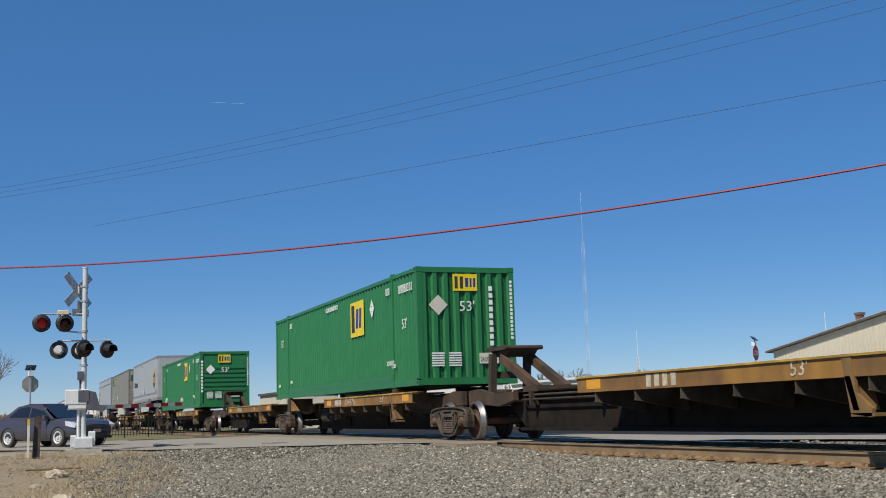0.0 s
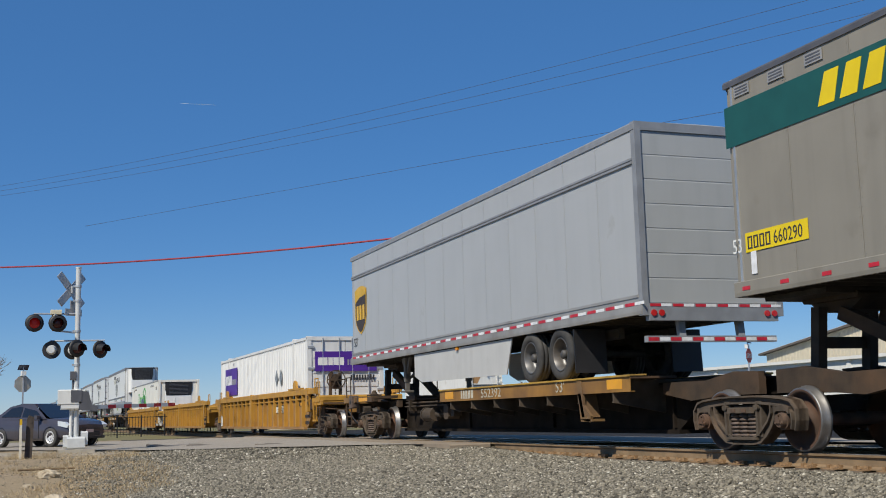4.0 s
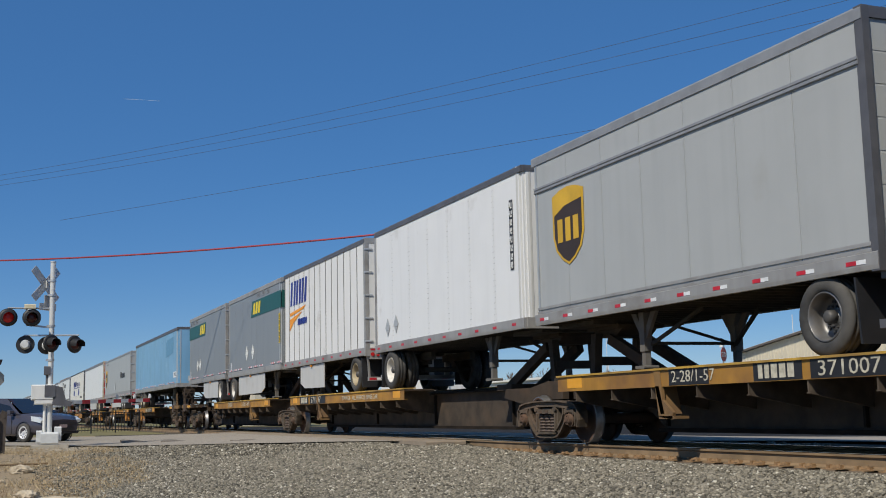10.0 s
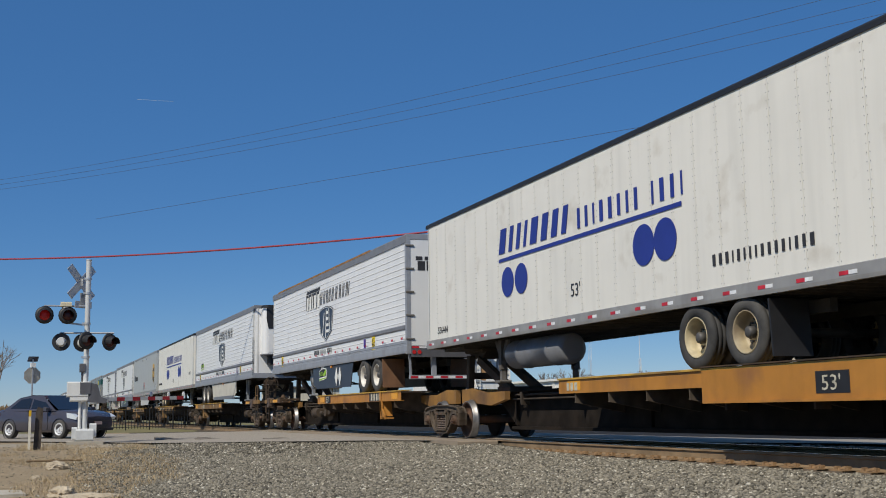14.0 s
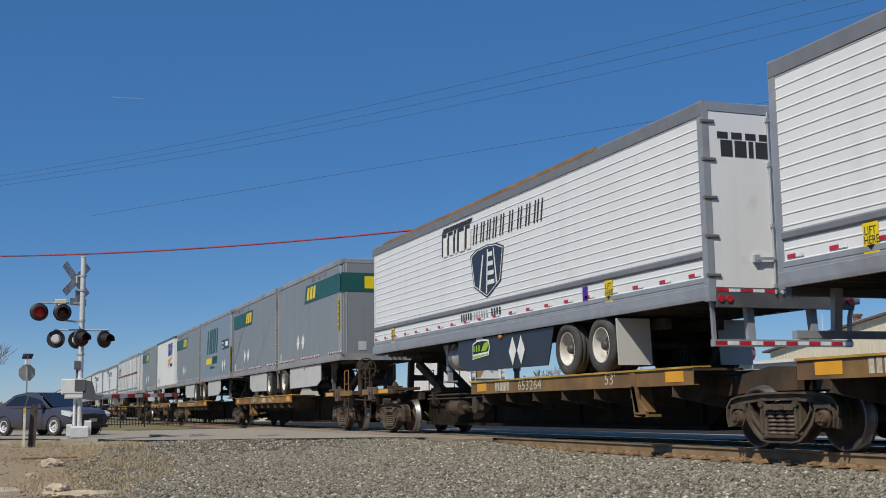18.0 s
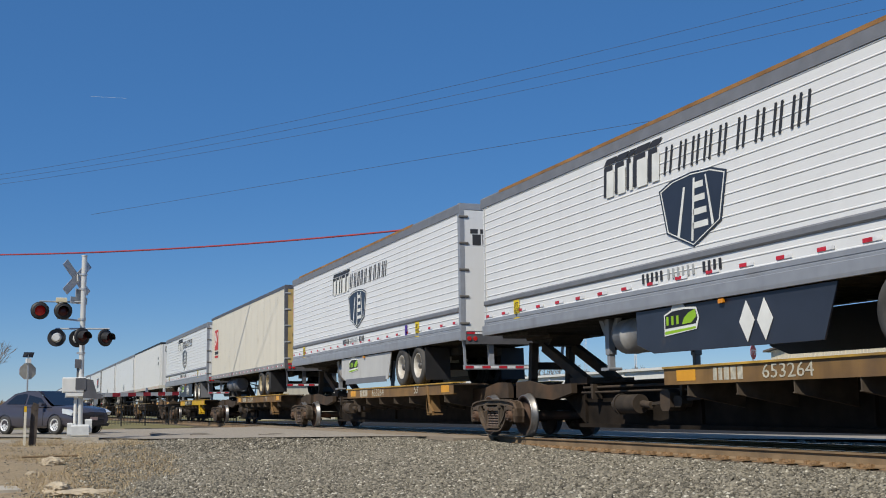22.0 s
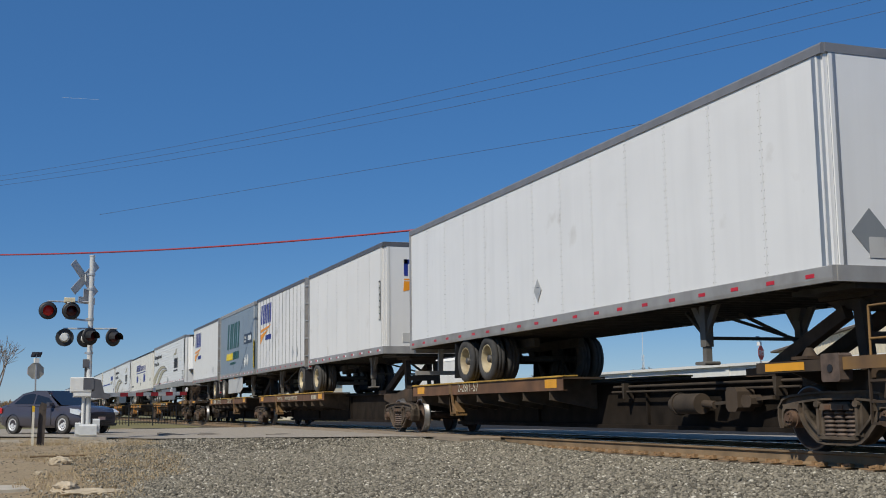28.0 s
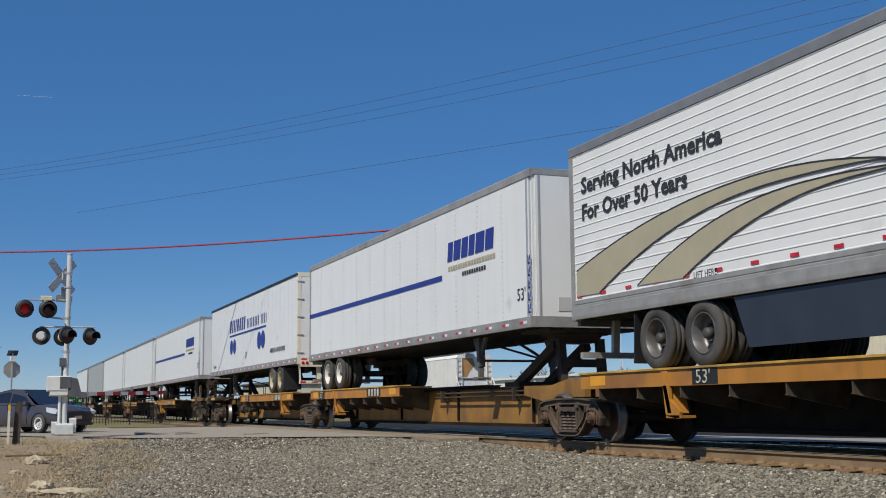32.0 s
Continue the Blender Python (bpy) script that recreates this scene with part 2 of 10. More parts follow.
TAILRED = mat("red_lamp_lens", (0.5, 0.02, 0.02), 0.25, var=0.1)

# ---- building tools ----


class Solid:
    """Collects simple solids into one mesh."""

    def __init__(self):
        self.v, self.f, self.m, self.s = [], [], [], []

    def add(self, vs, fs, mi=0, smooth=False):
        o = len(self.v)
        self.v += [tuple(p) for p in vs]
        self.f += [tuple(i + o for i in f) for f in fs]
        self.m += [mi] * len(fs)
        self.s += [smooth] * len(fs)
        return self

    def box(self, x0, x1, y0, y1, z0, z1, mi=0, cut=0.0):
        """A block; cut takes its edges off along x-running and upright corners seen from the side."""
        if x0 > x1:
            x0, x1 = x1, x0
        if cut:
            c = min(cut, (x1 - x0) / 3, (z1 - z0) / 3)
            pts = [(x0 + c, z0), (x1 - c, z0), (x1, z0 + c), (x1, z1 - c), (x1 - c, z1), (x0 + c, z1), (x0, z1 - c), (x0, z0 + c)]
            return self.prism(pts, "y", y0, y1, mi)
        vs = [(x, y, z) for x in (x0, x1) for y in (y0, y1) for z in (z0, z1)]
        return self.add(vs, [(0, 1, 3, 2), (4, 6, 7, 5), (0, 4, 5, 1), (2, 3, 7, 6), (0, 2, 6, 4), (1, 5, 7, 3)], mi)

    def prism(self, pts, axis, a, b, mi=0, smooth=False):
        """A flat outline drawn along an axis: 'x' takes (y, z), 'y' takes (x, z), 'z' takes (x, y)."""
        put = {"x": lambda p, d: (d, p[0], p[1]), "y": lambda p, d: (p[0], d, p[1]), "z": lambda p, d: (p[0], p[1], d)}[axis]
        n = len(pts)
        vs = [put(p, a) for p in pts] + [put(p, b) for p in pts]
        self.add(vs, [(i, (i + 1) % n, n + (i + 1) % n, n + i) for i in range(n)], mi, smooth)
        return self.add(vs, [tuple(range(n))[::-1], tuple(range(n, 2 * n))], mi)

    def cyl(self, p, q, r, n=12, mi=0, r2=None, smooth=True, cap_mi=None):
        p, q = Vector(p), Vector(q)
        d = (q - p).normalized()
        u = d.orthogonal().normalized()
        w = d.cross(u)
        r2 = r if r2 is None else r2
        ring = [(math.cos(2 * math.pi * i / n), math.sin(2 * math.pi * i / n)) for i in range(n)]
        vs = [p + (u * c + w * s) * r for c, s in ring] + [q + (u * c + w * s) * r2 for c, s in ring]
        self.add(vs, [(i, (i + 1) % n, n + (i + 1) % n, n + i) for i in range(n)], mi, smooth)
        return self.add(vs, [tuple(range(n))[::-1], tuple(range(n, 2 * n))], mi if cap_mi is None else cap_mi)

    def bar(self, p, q, w, h, mi=0):
        """A square bar from p to q."""
        p, q = Vector(p), Vector(q)
        d = (q - p).normalized()
        up = Vector((0, 0, 1)) if abs(d.z) < 0.9 else Vector((0, 1, 0))
        u = d.cross(up).normalized() * (w / 2)
        v = u.cross(d).normalized() * (h / 2)
        vs = [e + a * u + b * v for e in (p, q) for a, b in ((-1, -1), (1, -1), (1, 1), (-1, 1))]
        return self.add(vs, [(0, 1, 5, 4), (1, 2, 6, 5), (2, 3, 7, 6), (3, 0, 4, 7), (3, 2, 1, 0), (4, 5, 6, 7)], mi)

    def rings(self, profile, n=24, mi=0, axis="y", center=(0, 0, 0), caps=True):
        """A turned body: profile of (radius, along) about an axis; an entry may carry its own material as a third value."""
        k = len(profile)
        vs = []
        for r, a, *_ in profile:
            for i in range(n):
                c, s = math.cos(2 * math.pi * i / n) * r, math.sin(2 * math.pi * i / n) * r
                p = {"y": (c, a, s), "x": (a, c, s), "z": (c, s, a)}[axis]
                vs.append((p[0] + center[0], p[1] + center[1], p[2] + center[2]))
        for j in range(k - 1):
            m = profile[j][2] if len(profile[j]) > 2 else mi
            self.add([], [], m)
            o = len(self.v) if j == 0 else self.base
            if j == 0:
                self.base = o
                self.v += vs
            self.f += [(o + j * n + i, o + j * n + (i + 1) % n, o + (j + 1) * n + (i + 1) % n, o + (j + 1) * n + i) for i in range(n)]
            self.m += [m] * n
            self.s += [True] * n
        for j, rev in ((0, True), (k - 1, False)):
            if caps and profile[j][0] > 1e-4:
                f = tuple(self.base + j * n + i for i in range(n))
                self.f.append(f[::-1] if rev else f)
                self.m.append(profile[min(j, k - 2)][2] if len(profile[min(j, k - 2)]) > 2 else mi)
                self.s.append(False)
        return self

    def mesh(self, name, mats):
        me = bpy.data.meshes.new(name)
        me.from_pydata(self.v, [], self.f)
        for m in mats:
            me.materials.append(m)
        me.polygons.foreach_set("material_index", self.m)
        me.polygons.foreach_set("use_smooth", self.s)
        me.update()
        return me


STORE = {}


def shared(key, build, *mats):
    """One mesh for all the parts that are alike."""
    if key not in STORE:
        STORE[key] = build().mesh(str(key[0]), mats)
    return STORE[key]


def part(name, body, material, parent, label="", at=None):
    """Links a solid (or a ready mesh) as one mesh object under a thing or a part."""
    me = body.mesh(name, material if isinstance(material, (list, tuple)) else [material]) if isinstance(body, Solid) else body
    ob = new(name, me)
    ob.parent = parent
    if at is not None:
        ob.matrix_basis = at if isinstance(at, Matrix) else Matrix.Translation(at)
    return tagged(ob, label) if label else ob


def thing(name, m, label, category, group="", kind=""):
    ob = new(name)
    ob.empty_display_size = 0.3
    ob.matrix_basis = m
    return tagged(ob, label, category, group, kind)


LETTERS = {}


def letters(text, height, material, spread=1.0):
    """Writing as a flat mesh in the x-z plane, facing -y, its lower left corner at the origin."""
    key = (text, height, material.name, spread)
    if key not in LETTERS:
        cu = bpy.data.curves.new("writing", "FONT")
        cu.body, cu.size, cu.extrude, cu.resolution_u = text, height * 1.38, 0.0015, 2
        cu.offset = 0.011 if height == 0.27 else 0.0
        cu.space_character = spread
        ob = bpy.data.objects.new("writing", cu)
        scene.collection.objects.link(ob)
        bpy.context.view_layer.update()
        me = bpy.data.meshes.new_from_object(ob.evaluated_get(bpy.context.evaluated_depsgraph_get()))
        bpy.data.objects.remove(ob)
        me.transform(Euler((radians(90), 0, 0)).to_matrix().to_4x4())
        me.materials.clear()
        me.materials.append(material)
        LETTERS[key] = me
    return LETTERS[key]


# all the writing is made first, while the scene is small
for words, high, ink in (
        ("53'", 0.24, INK), ("53'", 0.24, INKD), ("53'", 0.24, INKW), ("53'", 0.26, INKW), ("53", 0.2, INKW), ("53'", 0.2, INKD), ("Serving North America", 0.27, INK), ("Safely Serving North America", 0.27, INK), ("For Over 50 Years", 0.27, INK),
        ("LIFT", 0.1, INK), ("HERE", 0.1, INK), ("LIFT HERE", 0.1, INK), ("WARNING HIGH CUBE", 0.12, INKW), ("STACK LIMIT 3 HIGH", 0.12, INK), ("ALL PURPOSE SPINE CAR", 0.12, INKD),
        ("TWIN 28", 0.12, INKD), ("2-28/1-57", 0.17, INKD), ("2-28/1-57", 0.2, INKD), ("654376", 0.19, INKD), ("653264", 0.19, INKD), ("370861", 0.19, INKD), ("371007", 0.19, INKD), ("556910", 0.19, INKD),
        ("360279", 0.19, INKD), ("556746", 0.19, INKD), ("370212", 0.19, INKD), ("552392", 0.19, INKD), ("787325", 0.22, INKW), ("24,000 lbs", 0.16, INK), ("649084", 0.16, INKW), ("641407", 0.16, INKW),
        ("512299", 0.16, INK), ("13'6\"", 0.16, INK), ("660290", 0.18, INK), ("530451", 0.16, INK), ("15405", 0.22, INK), ("CAUTION", 0.07, INK), ("Moving", 0.12, INKW), ("Soon?", 0.12, INKW), ("logistics", 0.14, INK),
        ("WTP", 0.2, INK), ("73-5183", 0.2, TAPER), ("STOP", 0.26, INKW), ("20", 0.13, INK), ("40", 0.13, INK), ("556444", 0.16, INK), ("531615", 0.17, INK)):
    letters(words, high, ink)


def ink_bars(body, x, z, widths, h, y, slant=0.0, gap=0.06, mi=0, rise=0.0, deep=0.004):
    """Plain slanted blocks in place of a name: one block a letter."""
    for w in widths:
        body.prism([(x, z), (x + w, z), (x + w + slant * h, z + h), (x + slant * h, z + h)], "y", y, y - deep, mi)
        x += w + gap
        z += rise
    return x


def stroke_bars(body, x, z, widths, h, y, stroke, slant=0.0, gap=0.05, mi=0, hollow=True):
    """A thin hollow box in place of each letter of a name."""
    for w in widths:
        for dx in ((0, w - stroke) if w > 2 * stroke else (0,)):
            body.prism([(x + dx, z), (x + dx + stroke, z), (x + dx + stroke + slant * h, z + h), (x + dx + slant * h, z + h)], "y", y, y - 0.003, mi)
        if hollow and w > 2 * stroke:
            for z0 in (z, z + h - stroke * 0.8):
                k = x + slant * (z0 - z)
                body.prism([(k + stroke, z0), (k + w - stroke, z0), (k + w - stroke, z0 + stroke * 0.8), (k + stroke, z0 + stroke * 0.8)], "y", y, y - 0.003, mi)
        x += w + gap
    return x


# ---- trailers and containers ----
TY, HALF = 10.535, 1.295  # the train's middle line; half the width of a load
DECK = 1.14
LOADS, CARS = [], []  # (thing, x at the start) for the train's motion


def wheel_mesh(rim):
    """A tyre and a rim on the y axis, outer face at y = -0.14."""
    def tyre():
        s = Solid()
        s.rings([(0.30, -0.10), (0.33, -0.135), (0.41, -0.14), (0.455, -0.115), (0.475, -0.09), (0.475, -0.05), (0.465, -0.045), (0.465, -0.03), (0.475, -0.025), (0.475, 0.025), (0.465, 0.03), (0.465, 0.045),
                 (0.475, 0.05), (0.475, 0.09), (0.455, 0.115), (0.40, 0.14), (0.30, 0.13)], 28, caps=False)
        return s

    def disc():
        s = Solid()
        s.rings([(0.305, -0.105), (0.292, -0.122), (0.278, -0.11), (0.262, 0.03), (0.25, 0.08), (0.17, 0.11), (0.15, 0.06), (0.105, 0.05), (0.08, 0.02)], 22, caps=False)
        s.rings([(0.085, 0.03, 1), (0.08, -0.07, 1), (0.05, -0.09, 1), (0.0, -0.09, 1)], 12)
        for i in range(10):
            a = 2 * math.pi * i / 10
            s.cyl((0.21 * math.cos(a), 0.12, 0.21 * math.sin(a)), (0.21 * math.cos(a), 0.09, 0.21 * math.sin(a)), 0.034, 8, 2)
            s.cyl((0.128 * math.cos(a), 0.07, 0.128 * math.sin(a)), (0.128 * math.cos(a), 0.02, 0.128 * math.sin(a)), 0.014, 6, 1)
        return s
    return shared(("tyre",), tyre, TYRE), shared(("rim", rim.name), disc, rim, HUB, TYRE)


def corrugated(length, z0, z1, pitch=0.28, deep=0.036, flats=0.35):
    """An upright sheet with upright waves; runs along x from 0, its crest at y = 0 and its troughs at +deep."""
    s = Solid()
    xs, n = [], max(1, round(length / pitch))
    p = length / n
    for i in range(n):
        a = i * p
        xs += [(a, 0), (a + p * flats, 0), (a + p * 0.5, deep), (a + p * (0.5 + flats), deep)]
    xs.append((length, 0))
    vs = [(x, y, z) for x, y in xs for z in (z0, z1)]
    s.add(vs, [(2 * i, 2 * i + 2, 2 * i + 3, 2 * i + 1) for i in range(len(xs) - 1)])
    return s


def ribbed(length, z0, z1, pitch=0.152, deep=0.009):
    """A sheet with level ribs, crest at y = -deep."""
    s = Solid()
    zs, n = [], round((z1 - z0) / pitch)
    p = (z1 - z0) / n
    for i in range(n):
        a = z0 + i * p
        zs += [(a, 0), (a + p * 0.80, 0), (a + p * 0.86, -deep), (a + p * 0.94, -deep)]
    zs.append((z1, 0))
    vs = [(x, y, z) for z, y in zs for x in (0, length)]
    s.add(vs, [(2 * i, 2 * i + 1, 2 * i + 3, 2 * i + 2) for i in range(len(zs) - 1)])
    return s


def trailer(label, right, length, nose, skin, side="panel", rail=ALU, top=ALU, top_h=0.16, rear="doors", rear_skin=None, axles=(3.2, 4.45), rim=RIMW, skirt=None, skirt_span=None, tape=1.0,
            corner=POLISHED, reefer=None, decals=None, tank=None, low=0.0, gear=3.5, tank_half=0.6, tank_mat=None, kind_name="semi_trailer", pitch=1.22, nose_skin=None, rear_post=None, flap=BLACK, belt=True, guard=0.28, hardware=GALV, group="trailers on the train"):
    """A road trailer on the train. right: x of its head end at the start; nose: +1 with its front leading, -1 with its doors leading."""
    pup = length < 10
    base = thing(kind_name, pose(right - length / 2, TY, DECK), label, "trailer", group)
    LOADS.append((base, right - length / 2, DECK))
    h, fb, ft = length / 2, 0.93, 3.92 + low
    nx = nose * h  # the nose end
    rx = -nose * h  # the door end
    rear_skin, nose_skin, rear_post = rear_skin or skin, nose_skin or skin, rear_post or rail
    core = Solid().box(-h + 0.02, h - 0.02, -HALF + 0.04, HALF - 0.04, fb + 0.05, ft - 0.02)
    part("body", core, skin, base)
    # skins
    z0, z1 = fb + 0.19, ft - top_h
    if side == "rib":
        sheet = shared(("ribbed_sheet", skin.name, length, z0, z1), lambda: ribbed(length - 0.16, z0, z1), skin)
        for sgn in (-1, 1):
            part("side_sheet", sheet, skin, base, at=Matrix.Translation((-h + 0.08, -HALF + 0.008, 0)) if sgn < 0 else Matrix.Translation((h - 0.08, HALF - 0.008, 0)) @ Euler((0, 0, math.pi)).to_matrix().to_4x4())
        belt_mesh = shared(("belt_rail", length, rail.name), lambda: Solid().prism([(-HALF - 0.028, fb + 0.62), (-HALF - 0.028, fb + 0.69), (-HALF + 0.01, fb + 0.72), (-HALF + 0.01, fb + 0.59)], "x", -h + 0.12, h - 0.12), SLATE)
        if belt:
            part("belt_rail", belt_mesh, SLATE, base)
        part("lower_band", shared(("lower_band", length, rail.name), lambda: Solid().prism([(-HALF - 0.012, fb + 0.19), (-HALF - 0.012, fb + 0.23), (-HALF - 0.004, fb + 0.235), (-HALF - 0.004, fb + 0.25), (-HALF - 0.012, fb + 0.255), (-HALF - 0.012, fb + 0.32), (-HALF + 0.01, fb + 0.33), (-HALF + 0.01, fb + 0.19)], "x", -h + 0.1, h - 0.1), rail), rail, base)
    else:
        n = round((length - 0.2) / pitch)
        w = (length - 0.2) / n
        sheet = shared(("panel", skin.name, round(w, 3), z0, z1), lambda: Solid().box(0.004, w - 0.004, 0, 0.035, z0, z1, cut=0.004), skin)
        for i in range(n):
            part("panel", sheet, skin, base, at=(-h + 0.1 + i * w, -HALF + 0.004, 0))
        seam = Solid()
        if side == "post":
            for i in range(n * 2 + 1):
                x = -h + 0.1 + i * w / 2
                seam.prism([(x - 0.022, -HALF + 0.004), (x - 0.012, -HALF - 0.004), (x + 0.012, -HALF - 0.004), (x + 0.022, -HALF + 0.004)], "z", z0, z1)
            part("side_posts", seam, skin, base)
        elif side == "wide_post":
            gaps = [0.027, 0.05, 0.064, 0.11, 0.147, 0.207, 0.226, 0.264, 0.305, 0.379, 0.42, 0.46, 0.48, 0.535, 0.57, 0.625, 0.645, 0.7, 0.755, 0.8, 0.83, 0.87, 0.905, 0.95, 1.0]
            for g in gaps:
                x = h - 0.15 - g * (length - 0.3)
                part("post", shared(("post",), lambda: Solid().prism([(-0.06, 0.0), (-0.05, -0.016), (0.05, -0.016), (0.06, 0.0)], "z", z0, z1), ALU), ALU, base, at=(x, -HALF + 0.003, 0))
        else:
            for i in range(1, n):
                x = -h + 0.1 + i * w
                for dx in (-0.03, 0.03):
                    for k in range(int((z1 - z0) / 0.11)):
                        z = z0 + 0.06 + k * 0.11
                        seam.add([(x + dx - 0.007, -HALF - 0.001, z - 0.007), (x + dx + 0.007, -HALF - 0.001, z - 0.007), (x + dx + 0.007, -HALF - 0.001, z + 0.007), (x + dx - 0.007, -HALF - 0.001, z + 0.007),
                                  (x + dx, -HALF - 0.005, z)], [(0, 1, 4), (1, 2, 4), (2, 3, 4), (3, 0, 4)])
        tagged(part("rivets", seam, skin if skin in (SILVER, LGREY, MGREY, BGREY, TAUPE, SKYBLUE) else ALU, base), kind="stuff")
        part("far_side", Solid().box(-h + 0.1, h - 0.1, HALF - 0.03, HALF - 0.002, z0, z1), skin, base)
    # rails and roof
    for sgn, nm in ((-1, "bottom_rail"), (1, "bottom_rail")):
        y = sgn * HALF
        part(nm, shared((nm, length, rail.name, sgn), lambda: Solid().prism([(y - sgn * 0.05, fb), (y + sgn * 0.012, fb), (y + sgn * 0.02, fb + 0.05), (y + sgn * 0.02, fb + 0.19), (y + sgn * 0.008, fb + 0.2), (y - sgn * 0.05, fb + 0.2)], "x", -h, h), rail), rail, base)
        part("top_rail", shared(("top_rail", length, top.name, top_h, sgn, low), lambda: Solid().prism([(y - sgn * 0.06, ft - top_h), (y + sgn * 0.014, ft - top_h), (y + sgn * 0.014, ft - 0.03), (y - sgn * 0.01, ft), (y - sgn * 0.06, ft)], "x", -h, h), top), top, base)
    part("roof", shared(("roof", length, low), lambda: Solid().prism([(-HALF + 0.05, ft - 0.01), (HALF - 0.05, ft - 0.01), (HALF - 0.06, ft + 0.005), (0, ft + 0.025), (-HALF + 0.06, ft + 0.005)], "x", -h + 0.03, h - 0.03), ROOF), ROOF, base)
    # nose wall
    part("nose_wall", Solid().box(nx - nose * 0.03, nx + nose * 0.004, -HALF + 0.1, HALF - 0.1, fb + 0.2, ft - 0.12), nose_skin, base)
    part("nose_sill", Solid().box(nx - nose * 0.05, nx + nose * 0.015, -HALF + 0.05, HALF - 0.05, fb, fb + 0.2), rail, base)
    part("nose_header", Solid().box(nx - nose * 0.05, nx + nose * 0.012, -HALF + 0.05, HALF - 0.05, ft - 0.12, ft), top, base)
    if nose > 0 and not reefer:
        part("nose_box", Solid().box(nx + 0.004, nx + 0.09, -0.28, -0.02, fb + 0.24, fb + 0.5, cut=0.015).box(nx + 0.09, nx + 0.1, -0.24, -0.06, fb + 0.28, fb + 0.46, 1), [DARKRAIL, GALV], base)
        hose = Solid()
        for y in (0.15, 0.3, 0.45):
            hose.cyl((nx + 0.03, y, fb + 0.42), (nx + 0.1, y + 0.04, fb + 0.3), 0.018, 6).cyl((nx + 0.1, y + 0.04, fb + 0.3), (nx + 0.04, y + 0.14, fb + 0.06), 0.016, 6)
        part("hose_couplings", hose, UNDER, base)
        part("nose_plate", Solid().box(nx + 0.004, nx + 0.014, -0.75, -0.5, fb + 0.3, fb + 0.56), SKIRTW, base)
    for sgn in (-1, 1):
        pts = [(nx - nose * 0.2, sgn * (HALF - 0.03))] + [(nx - nose * 0.2 + nose * 0.21 * math.sin(a), sgn * (HALF - 0.2 + 0.206 * math.cos(a))) for a in [i * math.pi / 20 for i in range(11)]] + [(nx - nose * 0.03, sgn * (HALF - 0.2))]
        part("nose_corner", Solid().prism(pts, "z", fb, ft - 0.005, smooth=False), corner, base)
    # rear frame and doors
    for sgn in (-1, 1):
        part("rear_post", Solid().box(rx + nose * 0.12, rx - nose * 0.012, sgn * (HALF + 0.008), sgn * (HALF - 0.1), fb - 0.02, ft + 0.002), rear_post, base)
    part("rear_header", Solid().box(rx + nose * 0.1, rx - nose * 0.01, -HALF + 0.1, HALF - 0.1, ft - 0.14, ft), rear_post, base)
    part("rear_sill", Solid().box(rx + nose * 0.1, rx - nose * 0.014, -HALF + 0.1, HALF - 0.1, fb - 0.1, fb + 0.17), DARKRAIL if side == "rib" else rear_post, base)
    if rear == "roll":
        k = 7
        hh = (ft - 0.14 - fb - 0.17) / k
        for i in range(k):
            part("door_slat", Solid().box(rx + nose * 0.05, rx + nose * 0.015, -HALF + 0.1, HALF - 0.1, fb + 0.17 + i * hh + 0.006, fb + 0.17 + (i + 1) * hh - 0.006, cut=0.008), rear_skin, base)
    else:
        for sgn in (-1, 1):
            ya, yb = sgn * 0.008, sgn * (HALF - 0.1)
            d = part("door", Solid().box(rx + nose * 0.05, rx - nose * 0.004, min(ya, yb), max(ya, yb), fb + 0.18, ft - 0.15, cut=0.006), rear_skin, base)
            for y in ((0.12, 0.62) if pup else (0.07, 0.19) if side == "rib" else (0.1, 0.7)):
                rod = Solid().cyl((rx - nose * 0.03, sgn * y, fb + 0.1), (rx - nose * 0.03, sgn * y, ft - 0.1), 0.017, 8)
                for z in (fb + 0.22, fb + 1.1, fb + 2.0, ft - 0.22):
                    rod.box(rx - nose * 0.055, rx - nose * 0.004, sgn * y - 0.035, sgn * y + 0.035, z - 0.03, z + 0.03)
                part("lock_rod", rod, hardware, d)
                if nose > 0:
                    break
            part("door_handle", Solid().bar((rx - nose * 0.05, sgn * 0.12, fb + 0.62), (rx - nose * 0.05, sgn * 0.5, fb + 0.6), 0.03, 0.04).box(rx - nose * 0.06, rx, sgn * 0.5 - 0.05, sgn * 0.5 + 0.05, fb + 0.55, fb + 0.66), hardware, d)
            for i in range(5 if nose < 0 else 0):
                z = fb + 0.35 + i * (ft - fb - 0.65) / 4
                part("hinge", Solid().box(rx + nose * 0.03, rx - nose * 0.03, sgn * (HALF + 0.016), sgn * (HALF - 0.19), z - 0.026, z + 0.026, cut=0.01), LEGS if side == "rib" else hardware, d)
    lamp = shared(("tail_light", nose), lambda: Solid().cyl((0, 0, 0), (-nose * 0.02, 0, 0), 0.05, 14), TAILRED)
    for y in (-1.12, -0.98, 0.98, 1.12) if nose < 0 else (-1.12, 1.12):
        part("tail_light", lamp, TAILRED, base, at=(rx - nose * 0.014, y, fb + 0.02))
    strips = Solid()
    for i in range(6):
        strips.box(rx - nose * 0.015, rx - nose * 0.018, -HALF + 0.12 + i * 0.41, -HALF + 0.12 + i * 0.41 + 0.19, fb + 0.12, fb + 0.165, 0)
        strips.box(rx - nose * 0.015, rx - nose * 0.018, -HALF + 0.315 + i * 0.41, -HALF + 0.315 + i * 0.41 + 0.19, fb + 0.12, fb + 0.165, 1)
